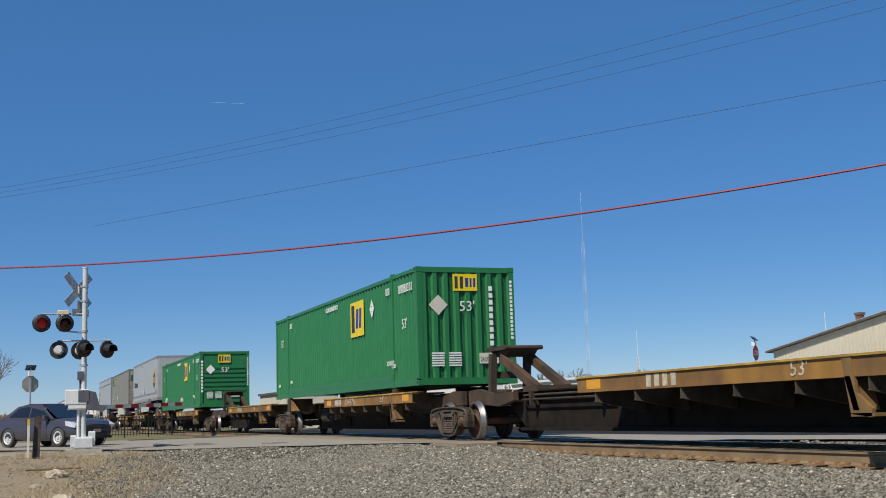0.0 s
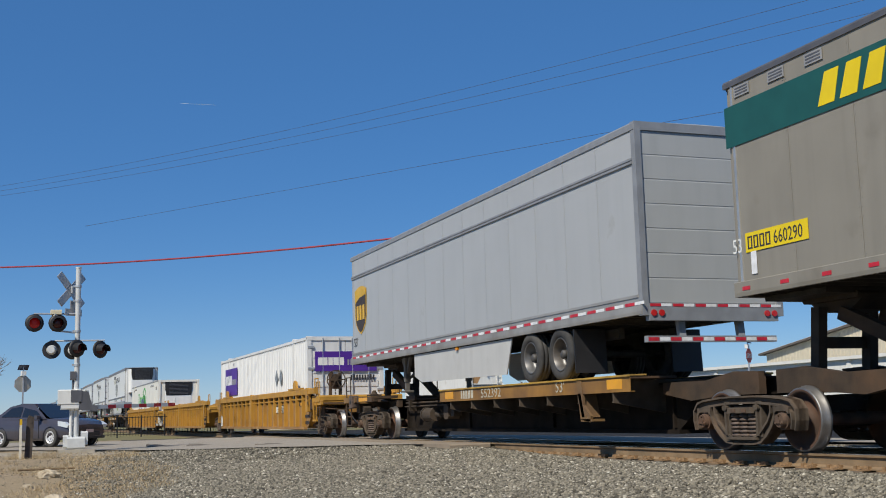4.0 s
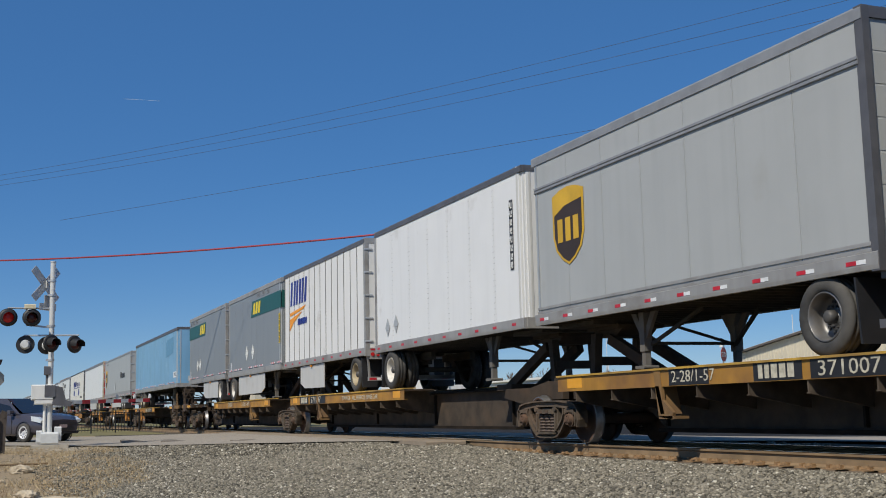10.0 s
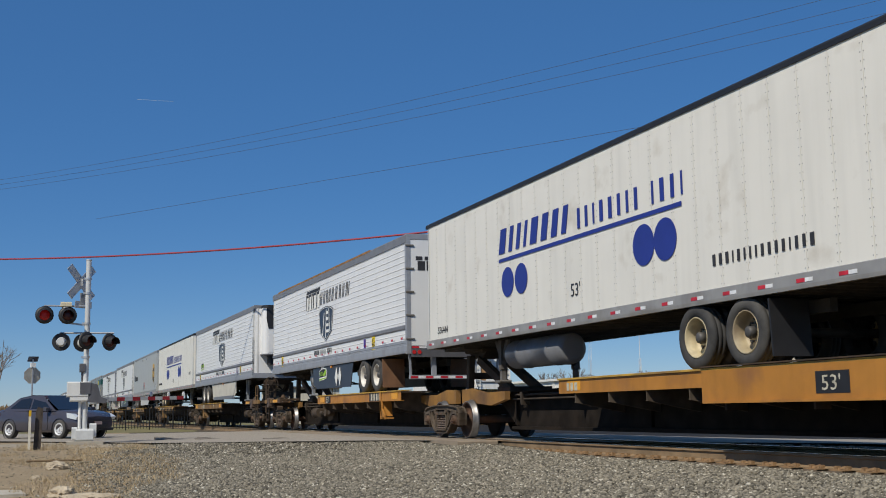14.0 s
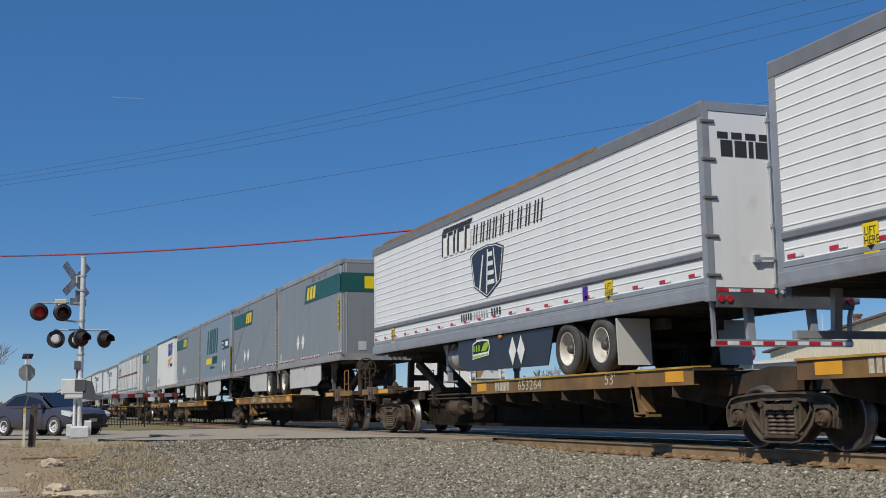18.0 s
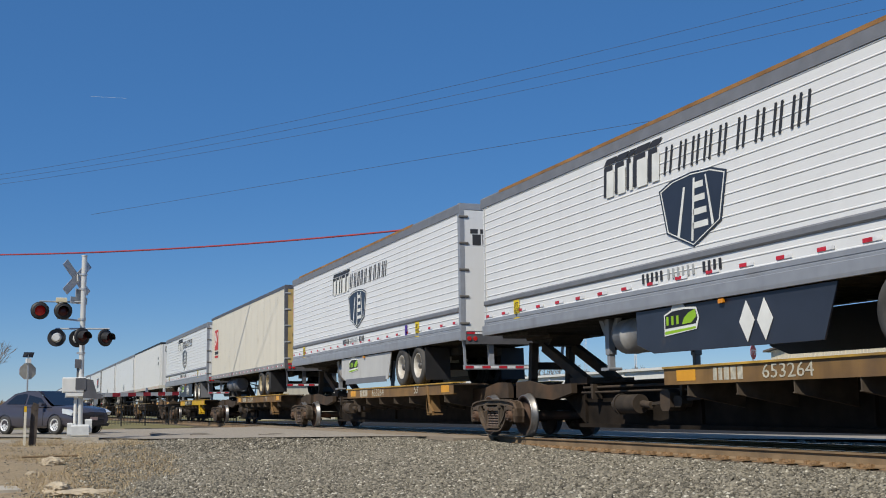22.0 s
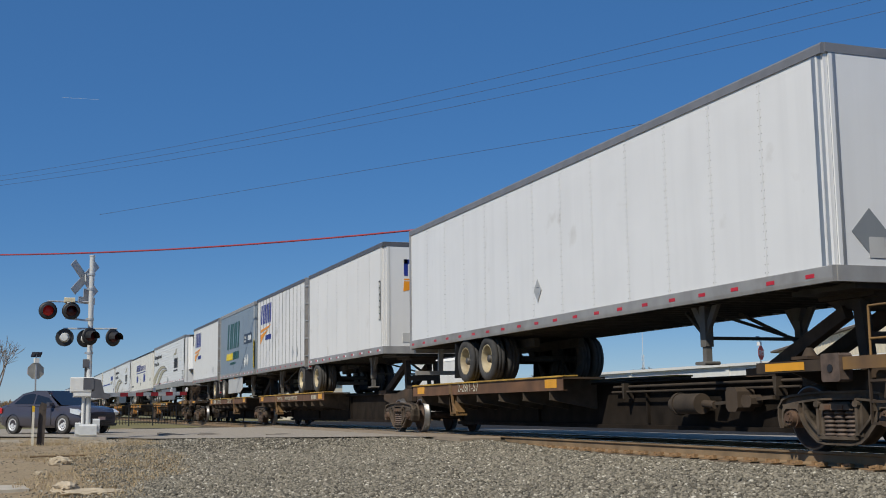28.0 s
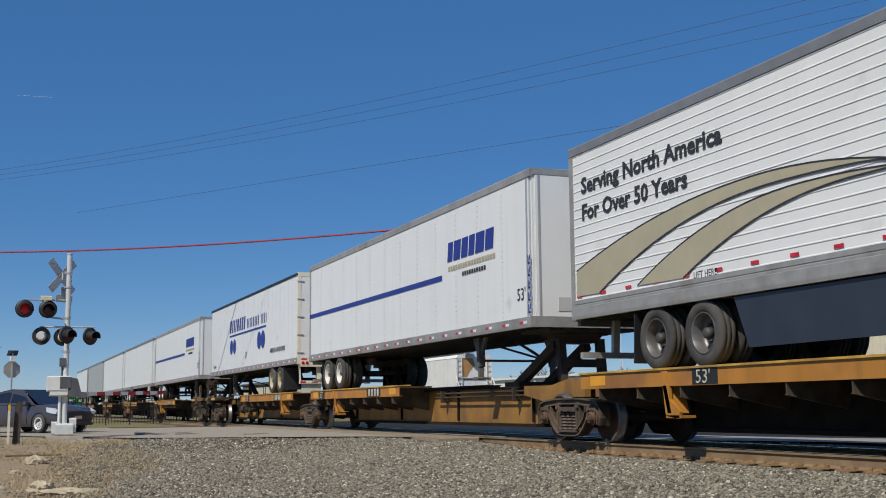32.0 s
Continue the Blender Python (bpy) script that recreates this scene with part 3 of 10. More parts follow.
    # markings along the bottom rail
    if tape:
        count = int((length - 0.5) / (0.62 if tape == 3 else 0.78))
        for i in range(count):
            x = -h + 0.35 + i * (length - 0.7) / (count - 1) - 0.16
            z = fb + (0.36 if side == "rib" else 0.2 if tape == 1.2 else 0.075 if tape < 2 else 0.15 if tape == 3 else 0.235)
            ty = -HALF - (0.004 if side == "rib" else 0.021)
            if tape == 2:
                if i % 4 != 3:
                    for b5 in range(5):
                        strips.box(x + b5 * 0.125, x + b5 * 0.125 + 0.12, ty, ty - 0.004, z, z + 0.05, (b5 + 1) % 2)
                continue
            wide = 0.3 if tape == 3 else 0.17
            strips.box(x, x + wide, ty, ty - 0.004, z, z + 0.05, 0)
            if tape != 1.5:
                strips.box(x + wide, x + wide + (0.29 if tape == 3 else 0.15), ty, ty - 0.004, z, z + 0.05, 1)
    tagged(part("reflective_tape", strips, [TAPER, TAPEW], base), kind="stuff")
    # underframe
    frame_beams = Solid()
    for i in range(int(length / 0.35)):
        x = -h + 0.2 + i * 0.35
        frame_beams.box(x - 0.02, x + 0.02, -HALF + 0.06, HALF - 0.06, fb - 0.005, fb + 0.06)
    tagged(part("underfloor", frame_beams, UNDER, base), kind="stuff")
    ax = [rx + nose * a for a in axles]
    lo, hi = min(ax) - 0.9, max(ax) + 0.9
    slider = Solid()
    for y in (-0.5, 0.5):
        slider.box(lo, hi, y - 0.06, y + 0.06, fb - 0.24, fb - 0.06)
        for a in ax:
            slider.prism([(a - 0.45, fb - 0.2), (a - 0.2, fb - 0.2), (a + 0.2, 0.42), (a + 0.1, 0.38), (a - 0.35, fb - 0.36)], "y", y - 0.05, y + 0.05)
    part("suspension", slider, UNDER, base)
    tyre, disc = wheel_mesh(rim)
    for a in ax:
        part("axle", shared(("axle",), lambda: Solid().cyl((0, -1.1, 0), (0, 1.1, 0), 0.065, 10), UNDER), UNDER, base, at=(a, 0, 0.475))
        for y, turn in ((-HALF + 0.15, 0), (-HALF + 0.47, math.pi), (HALF - 0.15, math.pi), (HALF - 0.47, 0)):
            w = part("wheel", tyre, TYRE, base, at=Matrix.Translation((a, y, 0.475)) @ Euler((0, 0, turn)).to_matrix().to_4x4())
            if abs(y) > HALF - 0.3:
                part("rim", disc, rim, w)
    for y in (-0.97, 0.97):
        fx = (min(ax) - 0.62) if nose > 0 else (max(ax) + 0.62)
        part("mud_flap", Solid().prism([(fx - 0.015, 0.12), (fx + 0.015, 0.12), (fx + nose * 0.05 + 0.015, fb - 0.05), (fx + nose * 0.05 - 0.015, fb - 0.05)], "y", y - 0.31, y + 0.31), flap, base)
    # rear guard
    gx = rx + nose * 0.12
    bar = Solid().box(gx - 0.05, gx + 0.05, -1.2, 1.2, guard, guard + 0.1)
    part("rear_guard", bar, rear_post, base)
    for y in (-0.55, 0.55):
        part("guard_post", Solid().prism([(gx - 0.04, guard + 0.08), (gx + 0.04, guard + 0.08), (gx + nose * 0.05 + 0.05, fb), (gx + nose * 0.05 - 0.05, fb)], "y", y - 0.06, y + 0.06), rear_post, base)
    if nose < 0 and rear != "roll" and hardware is GALV:
        for y in (-1.17, 1.17):
            part("guard_hanger", Solid().bar((gx, y, 0.33), (gx + 0.02, y * 1.02, fb - 0.2), 0.05, 0.05).bar((gx + 0.02, y * 1.02, fb - 0.2), (rx - 0.06, y * 1.06, fb + 0.02), 0.05, 0.05), rear_post, base)
    gt = Solid()
    for i in range(12):
        gt.box(gx - nose * 0.05, gx - nose * 0.054, -1.18 + i * 0.2, -1.18 + i * 0.2 + 0.185, guard + 0.02, guard + 0.075, i % 2)
    tagged(part("guard_tape", gt, [TAPER, TAPEW], base), kind="stuff")
    # landing gear
    lx = nx - nose * gear
    for y in (-0.85, 0.85):
        leg = Solid().box(lx - 0.07, lx + 0.07, y - 0.07, y + 0.07, 0.32, fb, cut=0.01).box(lx - 0.05, lx + 0.05, y - 0.05, y + 0.05, 0.1, 0.4).box(lx - 0.14, lx + 0.14, y - 0.13, y + 0.13, 0.05, 0.1, cut=0.02)
        leg.prism([(lx - 0.36, fb), (lx - 0.22, fb), (lx + 0.02, fb - 0.36), (lx - 0.06, fb - 0.42)], "y", y - 0.03, y + 0.03).prism([(lx + 0.36, fb), (lx + 0.22, fb), (lx - 0.02, fb - 0.36), (lx + 0.06, fb - 0.42)], "y", y - 0.03, y + 0.03).prism([(lx - 0.16, fb), (lx + 0.16, fb), (lx + 0.08, fb - 0.2), (lx - 0.08, fb - 0.2)], "y", y + 0.05 * (1 if y < 0 else -1), y + 0.1 * (1 if y < 0 else -1))
        part("landing_leg", leg, STEELRAIL if side == "rib" else LEGS, base)
    part("landing_brace", Solid().bar((lx, -0.8, 0.45), (lx, 0.8, 0.45), 0.05, 0.05).bar((lx, -0.8, 0.4), (lx - nose * 1.1, -0.5, fb), 0.05, 0.05).bar((lx, 0.8, 0.4), (lx - nose * 1.1, 0.5, fb), 0.05, 0.05)
         .bar((lx, -0.8, fb - 0.08), (lx, 0.75, 0.45), 0.04, 0.04), UNDER, base)
    part("coupler_plate", Solid().box(nx - nose * 1.35, nx - nose * 0.1, -0.9, 0.9, fb - 0.06, fb + 0.01), UNDER, base)
    # side skirts and tanks
    if skirt:
        sa, sb = skirt_span or ((h - 10.9, h - 5.1) if nose < 0 else (-h + 5.4, -h + 11.0))
        if pup:
            sa, sb = skirt_span
        bot = 0.22
        for sgn in (-1, 1):
            y = sgn * (HALF - 0.05)
            front = sb if nose > 0 else sa
            back = sa if nose > 0 else sb
            pts = [(back, fb - 0.02), (back + nose * (0.3 if length > 10 else 0.02), bot), (front - nose * 0.5, bot + 0.02), (front, bot + 0.18), (front, fb - 0.02)]
            sk = part("side_skirt", Solid().prism(pts, "y", y - 0.012, y + 0.012), skirt, base)
            if side == "rib" and skirt is not NAVY:
                part("skirt_flap", Solid().box(min(back, front) + 0.45, max(back, front) - 0.5, y - 0.016, y + 0.016, bot - 0.06, bot + 0.09), SKIRTG, sk)
        part("side_marker", Solid().box((sa + sb) / 2 - 0.06, (sa + sb) / 2 + 0.06, -HALF - 0.01, -HALF + 0.03, fb - 0.08, fb - 0.02, cut=0.01), AMBER, base)
    if tank is not None:
        tx = nx - nose * tank
        part("fuel_tank", Solid().rings([(0.2, -tank_half - 0.04), (0.29, -tank_half), (0.29, -tank_half * 0.6), (0.3, -tank_half * 0.6), (0.3, -tank_half * 0.5), (0.29, -tank_half * 0.5), (0.29, tank_half * 0.5), (0.3, tank_half * 0.5), (0.3, tank_half * 0.6), (0.29, tank_half * 0.6), (0.29, tank_half), (0.2, tank_half + 0.04)], 22, 0, "x", (tx, -0.8, 0.6)), tank_mat or ALU, base)
    if reefer:
        reefer_unit(base, nx, nose, fb, ft)
    if decals:
        ink = decals(base, h, fb, ft)
    return base


def reefer_unit(base, nx, nose, fb, ft):
    """A cooling unit on a nose wall, round-cornered in plan, with a black louvred cowl above two service doors."""
    def plan(wide, deep, r, steps=5):
        pts = [(nx, -wide)]
        for sg in (-1, 1):
            arc = [(nx + nose * (deep - r + r * math.sin(a)), sg * (wide - r + r * math.cos(a))) for a in [k * math.pi / 2 / steps for k in range(steps + 1)]]
            pts += arc if sg < 0 else arc[::-1]
        return pts + [(nx, wide)]
    u = part("cooling_unit", Solid().prism(plan(1.0, 0.46, 0.22), "z", ft - 2.02, ft - 0.14), WHITE, base)
    part("cowl", Solid().prism(plan(0.99, 0.475, 0.22), "z", ft - 0.14, ft - 0.02).prism([(-0.78, ft - 1.0), (0.78, ft - 1.0), (0.86, ft - 0.6), (0.86, ft - 0.14), (-0.86, ft - 0.14), (-0.86, ft - 0.6)], "x", nx + nose * 0.3, nx + nose * 0.475), BLACK, u)
    for i in range(9):
        z = ft - 0.93 + i * 0.085
        part("grille_slat", Solid().prism([(nx + nose * 0.47, z), (nx + nose * 0.51, z + 0.015), (nx + nose * 0.51, z + 0.04), (nx + nose * 0.47, z + 0.035)], "y", -0.6, 0.6), DARKRAIL, u)
    for y in (-0.39, 0.39):
        part("service_door", Solid().prism([(y - 0.37, ft - 1.95), (y + 0.37, ft - 1.95), (y + 0.37, ft - 1.12), (y + 0.3, ft - 1.05), (y - 0.3, ft - 1.05), (y - 0.37, ft - 1.12)], "x", nx + nose * 0.45, nx + nose * 0.472), WHITE, u)
        part("latch", Solid().box(nx + nose * 0.472, nx + nose * 0.485, y - 0.07, y + 0.07, ft - 1.74, ft - 1.64, cut=0.01), BLACK, u)
    part("tray", Solid().prism(plan(1.02, 0.5, 0.24), "z", ft - 2.08, ft - 2.02), DARKRAIL, u)
    part("bracket", Solid().prism(plan(0.75, 0.3, 0.1), "z", ft - 2.45, ft - 2.08), BLACK, u)


Y0 = -HALF - 0.005  # face on which the side markings lie


def stick(base, name, body, mats, label=""):
    return part(name, body, mats, base, label)


def write(base, text, height, ink, x, z, y=Y0, name="lettering", turn=0.0, wide=1.0):
    m = Matrix.Translation((x, y, z)) @ Matrix.Diagonal((wide, 1, 1, 1))
    if turn:
        m = Matrix.Translation((x, y, z)) @ Euler((0, radians(turn), 0)).to_matrix().to_4x4()
    return part(name, letters(text, height, ink), ink, base, at=m)


def number_column(base, count, x, z, ink, back=None, y=Y0, h=0.13, w=0.09):
    s = Solid()
    if back:
        s.box(x - 0.03, x + w + 0.03, y, y - 0.003, z - count * h * 1.35, z + 0.03, 1)
    for i in range(count):
        zz = z - (i + 1) * h * 1.35 + 0.03
        s.box(x, x + w, y - 0.003, y - 0.006, zz, zz + 0.035)
        s.box(x, x + 0.03, y - 0.003, y - 0.006, zz, zz + h)
        s.box(x + w - 0.03, x + w, y - 0.003, y - 0.006, zz + h * 0.4, zz + h)
    stick(base, "number_strip", s, [ink, back or ink])


def diamond(s, x, z, r, mi=0, y=Y0, wide=0.75, deep=0.006):
    s.prism([(x - r * wide, z), (x, z - r), (x + r * wide, z), (x, z + r)], "y", y, y - deep, mi)


def placards(base, spots, mats=(INKW,), y=Y0):
    for i, (x, z, r) in enumerate(spots):
        s = Solid()
        diamond(s, x, z, r, 0, y)
        s.prism([(x - r * 0.3, z - r * 0.3), (x + r * 0.3, z - r * 0.3), (x + r * 0.3, z - r * 0.25), (x - r * 0.3, z - r * 0.25)], "y", y - 0.006, y - 0.012, 1)
        s.prism([(x - r * 0.3, z + r * 0.25), (x + r * 0.3, z + r * 0.25), (x + r * 0.3, z + r * 0.3), (x - r * 0.3, z + r * 0.3)], "y", y - 0.006, y - 0.012, 1)
        part("placard", s, [mats[i % len(mats)], GALV], base)


def lift_label(base, x, z, double=True):
    s = Solid().box(x, x + 0.26, Y0, Y0 - 0.004, z, z + 0.36)
    s.prism([(x + 0.06, z + 0.1), (x + 0.13, z + 0.03), (x + 0.2, z + 0.1)], "y", Y0 - 0.004, Y0 - 0.007, 1)
    p = part("lift_label", s, [LEMON, INK], base)
    write(p, "LIFT", 0.1, INK, x + 0.025, z + 0.22, Y0 - 0.006, wide=0.8)
    if double:
        write(p, "HERE", 0.1, INK, x + 0.015, z + 0.11, Y0 - 0.006, wide=0.8)


def shield_points(x, z, w, h):
    """A badge outline with a pointed foot; x, z its middle."""
    return [(x - w * 0.5, z + h * 0.42), (x - w * 0.25, z + h * 0.48), (x, z + h * 0.5), (x + w * 0.25, z + h * 0.48), (x + w * 0.5, z + h * 0.42), (x + w * 0.49, z - h * 0.12), (x + w * 0.4, z - h * 0.3),
            (x + w * 0.2, z - h * 0.43), (x, z - h * 0.5), (x - w * 0.2, z - h * 0.43), (x - w * 0.4, z - h * 0.3), (x - w * 0.49, z - h * 0.12)]


def parcel_badge(base, x, z, w=1.12, h=1.34):
    s = Solid()
    s.prism(shield_points(x, z, w, h), "y", Y0, Y0 - 0.004, 0)
    s.prism(shield_points(x, z - 0.02, w * 0.88, h * 0.9), "y", Y0 - 0.004, Y0 - 0.008, 1)
    s.prism([(x - w * 0.44, z + h * 0.16), (x - w * 0.1, z + h * 0.26), (x + w * 0.44, z + h * 0.3), (x + w * 0.44, z + h * 0.40), (x, z + h * 0.47), (x - w * 0.44, z + h * 0.40)], "y", Y0 - 0.008, Y0 - 0.011, 0)
    for dx in (-0.25, 0.0, 0.25):
        s.box(x + dx * w - 0.09, x + dx * w + 0.09, Y0 - 0.008, Y0 - 0.012, z - 0.2 * h, z + 0.1 * h, 0)
    part("parcel_emblem", s, [GOLD, BROWN], base, "brown and gold badge")


def dec_parcel(shield_u, text_u=None, placard_u=None, size_u=None, pl=(INKW, MGREY), high=False, band_z=0.2):
    def f(base, h, fb, ft):
        parcel_badge(base, h + shield_u, 2.55 if h < 6 else 2.4)
        if text_u is not None:
            s = Solid()
            ink_bars(s, h + text_u, 2.17, [0.2, 0.2, 0.2], 0.42, Y0, gap=0.07)
            ink_bars(s, h + text_u + 1.0, 2.17, [0.2, 0.13, 0.17, 0.1, 0.2, 0.16, 0.12], 0.32, Y0, gap=0.06)
            part("name_mark", s, INK, base)
        if placard_u is not None:
            placards(base, [(h + placard_u, 1.62, 0.26), (h + placard_u + 0.42, 1.68, 0.26)], pl)
        if size_u is not None:
            write(base, "53'", 0.24, INK, h + size_u, 1.42)
        band = Solid()
        for dz in (band_z, band_z + 0.07):
            band.box(-h + 0.1, h - 0.1, -HALF + 0.0, -HALF - 0.012, fb + dz, fb + dz + 0.045)
        part("rub_rail", band, ALU, base)
        if high:
            part("upper_rub_rail", Solid().prism([(-HALF + 0.005, ft - 0.68), (-HALF - 0.025, ft - 0.67), (-HALF - 0.025, ft - 0.635), (-HALF - 0.008, ft - 0.625), (-HALF - 0.025, ft - 0.615), (-HALF - 0.025, ft - 0.58), (-HALF + 0.005, ft - 0.57)], "x", -h + 0.1, h - 0.1), STEELRAIL, base)
        else:
            for u in (-1.28, 1.25) if pl[1] is FREDD else (-6.1, -5.7) if shield_u < -10 else (-1.6, -1.3):
                part("side_lamp", shared(("side_lamp",), lambda: Solid().cyl((0, 0, 0), (0, -0.03, 0), 0.06, 12), MGREY), MGREY, base, at=(u, -HALF + 0.004, ft - 0.3))
    return f


def dec_road(offset=0.0, eco="skirt", nose=-1, skirt_diamonds=True, dark=True):
    """Blocks and a road badge in dark blue and black on a ribbed white side."""
    def f(base, h, fb, ft):
        x = h - 10.75 + offset
        s = Solid()
        ink_bars(s, x, 2.9, [0.28, 0.28, 0.12, 0.36, 0.26], 0.5, Y0, slant=0.08, gap=0.1)
        ink_bars(s, x + 0.03, 3.42, [0.36, 0.36, 0.18, 0.44, 0.3], 0.1, Y0, slant=1.2, gap=0.03, mi=0)
        stroke_bars(s, x + 1.9, 2.92, [0.07, 0.3, 0.26, 0.24, 0.28, 0.36, 0.34, 0.3, 0.3, 0.22], 0.42, Y0, 0.05, slant=0.22, gap=0.085, hollow=False)
        part("name_mark", s, INK, base)
        face = Solid()
        ink_bars(face, x + 0.1, 2.87, [0.24, 0.24, 0.1, 0.32, 0.22], 0.44, Y0 - 0.004, slant=0.08, gap=0.14)
        part("name_face", face, INKW, base)
        b = Solid()
        cx, cz, w, hh = x + 2.65, 2.29, 1.8, 1.14
        edge = [(-0.5, 0.35), (-0.3, 0.44), (0, 0.47), (0.3, 0.44), (0.5, 0.35), (0.4, -0.25), (0, -0.5), (-0.4, -0.25)]
        for i in range(8):
            (ax_, az_), (bx_, bz_) = edge[i], edge[(i + 1) % 8]
            b.prism([(cx + ax_ * w * 0.95, cz + az_ * hh * 0.95), (cx + bx_ * w * 0.95, cz + bz_ * hh * 0.95), (cx + bx_ * w * 0.92, cz + bz_ * hh * 0.92), (cx + ax_ * w * 0.92, cz + az_ * hh * 0.92)], "y", Y0 - 0.004, Y0 - 0.007, 1)
        b.prism([(cx + w * 0.2, cz + hh * 0.38), (cx + w * 0.215, cz + hh * 0.38), (cx + w * 0.3, cz - hh * 0.26), (cx + w * 0.27, cz - hh * 0.28)], "y", Y0 - 0.004, Y0 - 0.008, 1)
        b.prism([(cx - w / 2, cz + hh * 0.35), (cx - w * 0.3, cz + hh * 0.44), (cx, cz + hh * 0.47), (cx + w * 0.3, cz + hh * 0.44), (cx + w / 2, cz + hh * 0.35), (cx + w * 0.4, cz - hh * 0.25), (cx, cz - hh * 0.5), (cx - w * 0.4, cz - hh * 0.25)],
                "y", Y0, Y0 - 0.004, 0)
        b.prism([(cx - w * 0.12, cz + hh * 0.3), (cx - w * 0.09, cz + hh * 0.3), (cx - w * 0.2, cz - hh * 0.34), (cx - w * 0.235, cz - hh * 0.32)], "y", Y0 - 0.004, Y0 - 0.008, 1)
        for k in range(4):
            z = cz + hh * (0.24 - 0.17 * k)
            b.box(cx + w * 0.05 - 0.03 * k, cx + w * 0.17 + 0.03 * k, Y0 - 0.004, Y0 - 0.008, z, z + 0.09, 1)
        b.prism([(cx + w * 0.03, cz + hh * 0.38), (cx + w * 0.055, cz + hh * 0.38), (cx + w * 0.0, cz - hh * 0.42), (cx - w * 0.03, cz - hh * 0.42)], "y", Y0 - 0.004, Y0 - 0.008, 1)
        part("road_badge", b, [NAVY, INKW], base, "dark blue road badge")
        u = Solid()
        ink_bars(u, x + 1.15, 1.33, [0.06] * 5, 0.15, Y0, gap=0.075)
        ink_bars(u, x + 2.85, 1.33, [0.06] * 4, 0.15, Y0, gap=0.075)
        part("address_mark", u, INK, base)
        v = Solid()
        ink_bars(v, x + 1.9, 1.33, [0.05] * 6, 0.15, Y0, gap=0.085)
        part("address_mark", v, LGREY, base)
        if nose < 0 and offset == 0.0:
            part("roof_edge", Solid().box(-h + 1.0, h - 3.2, -HALF - 0.017, -HALF + 0.03, ft - 0.045, ft + 0.012), mat("rust_brown_roof_edge", (0.3, 0.15, 0.05), 0.7, var=0.3, scale=2), base)
        lift_label(base, h - 3.05, 1.16)
        lift_label(base, -h + 1.6, 1.16)
        if offset != 0.2:
            part("permit_label", Solid().box(h - 3.85, h - 3.67, Y0, Y0 - 0.003, 1.2, 1.5), PURPLE, base)
        if eco:
            y = -HALF + 0.03
            k = Solid()
            ex, ez = (h - 9.05, 0.5) if nose < 0 else (h - 7.2, 0.5)
            if eco == "side":
                ex, ez, y = -h + 2.0, 1.75, Y0
            k.prism([(ex, ez - 0.02), (ex + 0.88, ez + 0.04), (ex + 0.95, ez + 0.2), (ex + 0.88, ez + 0.36), (ex + 0.6, ez + 0.38), (ex + 0.5, ez + 0.45), (ex + 0.25, ez + 0.43), (ex + 0.2, ez + 0.36), (ex, ez + 0.3)], "y", y, y - 0.003, 2)
            k.prism([(ex + 0.03, ez + 0.09), (ex + 0.86, ez + 0.12), (ex + 0.91, ez + 0.2), (ex + 0.86, ez + 0.33), (ex + 0.55, ez + 0.35), (ex + 0.25, ez + 0.34), (ex + 0.03, ez + 0.28)], "y", y - 0.003, y - 0.006, 1)
            k.prism([(ex + 0.5, ez + 0.13), (ex + 0.75, ez + 0.14), (ex + 0.88, ez + 0.22), (ex + 0.86, ez + 0.33), (ex + 0.68, ez + 0.29), (ex + 0.56, ez + 0.22)], "y", y - 0.006, y - 0.009, 0)
            stroke_bars(k, ex + 0.07, ez + 0.14, [0.12, 0.12, 0.12], 0.13, y - 0.006, 0.06, gap=0.02)
            k.prism([(ex + 0.02, ez + 0.0), (ex + 0.86, ez + 0.05), (ex + 0.86, ez + 0.08), (ex + 0.02, ez + 0.05)], "y", y - 0.003, y - 0.005, 0)
            part("leaf_label", k, [LIME, BLACK, INKW], base, "green leaf label")
            if skirt_diamonds:
                dx = h - 6.95 if nose < 0 else -h + 6.2
                d = Solid()
                diamond(d, dx, 0.56, 0.28, 0, -HALF + 0.03, 0.62)
                diamond(d, dx + 0.4, 0.56, 0.28, 0, -HALF + 0.03, 0.62)
                part("diamond_mark", d, INKW, base)
        if nose < 0:
            r = Solid()
            xr = h + 0.006
            for i, (y0, w) in enumerate(((-1.0, 0.2), (-0.76, 0.2), (-0.52, 0.08), (-0.4, 0.24), (-0.12, 0.08), (0.12, 0.08), (0.24, 0.2), (0.47, 0.18), (0.68, 0.06), (0.77, 0.14), (0.93, 0.2))):
                r.box(xr, xr + 0.004, y0, y0 + w, 3.02, 3.26)
            for i in range(4):
                r.box(xr, xr + 0.003, -1.05 + i * 0.24, -0.87 + i * 0.24, 3.28, 3.38)
            for i in range(12):
                r.box(xr, xr + 0.004, 0.28 + i * 0.07, 0.325 + i * 0.07, 2.86, 2.94)
            part("rear_name_mark", r, INK, base)
        else:
            number_column(base, 9, h - 0.09, 2.6, INK, y=-HALF - 0.03)
    return f


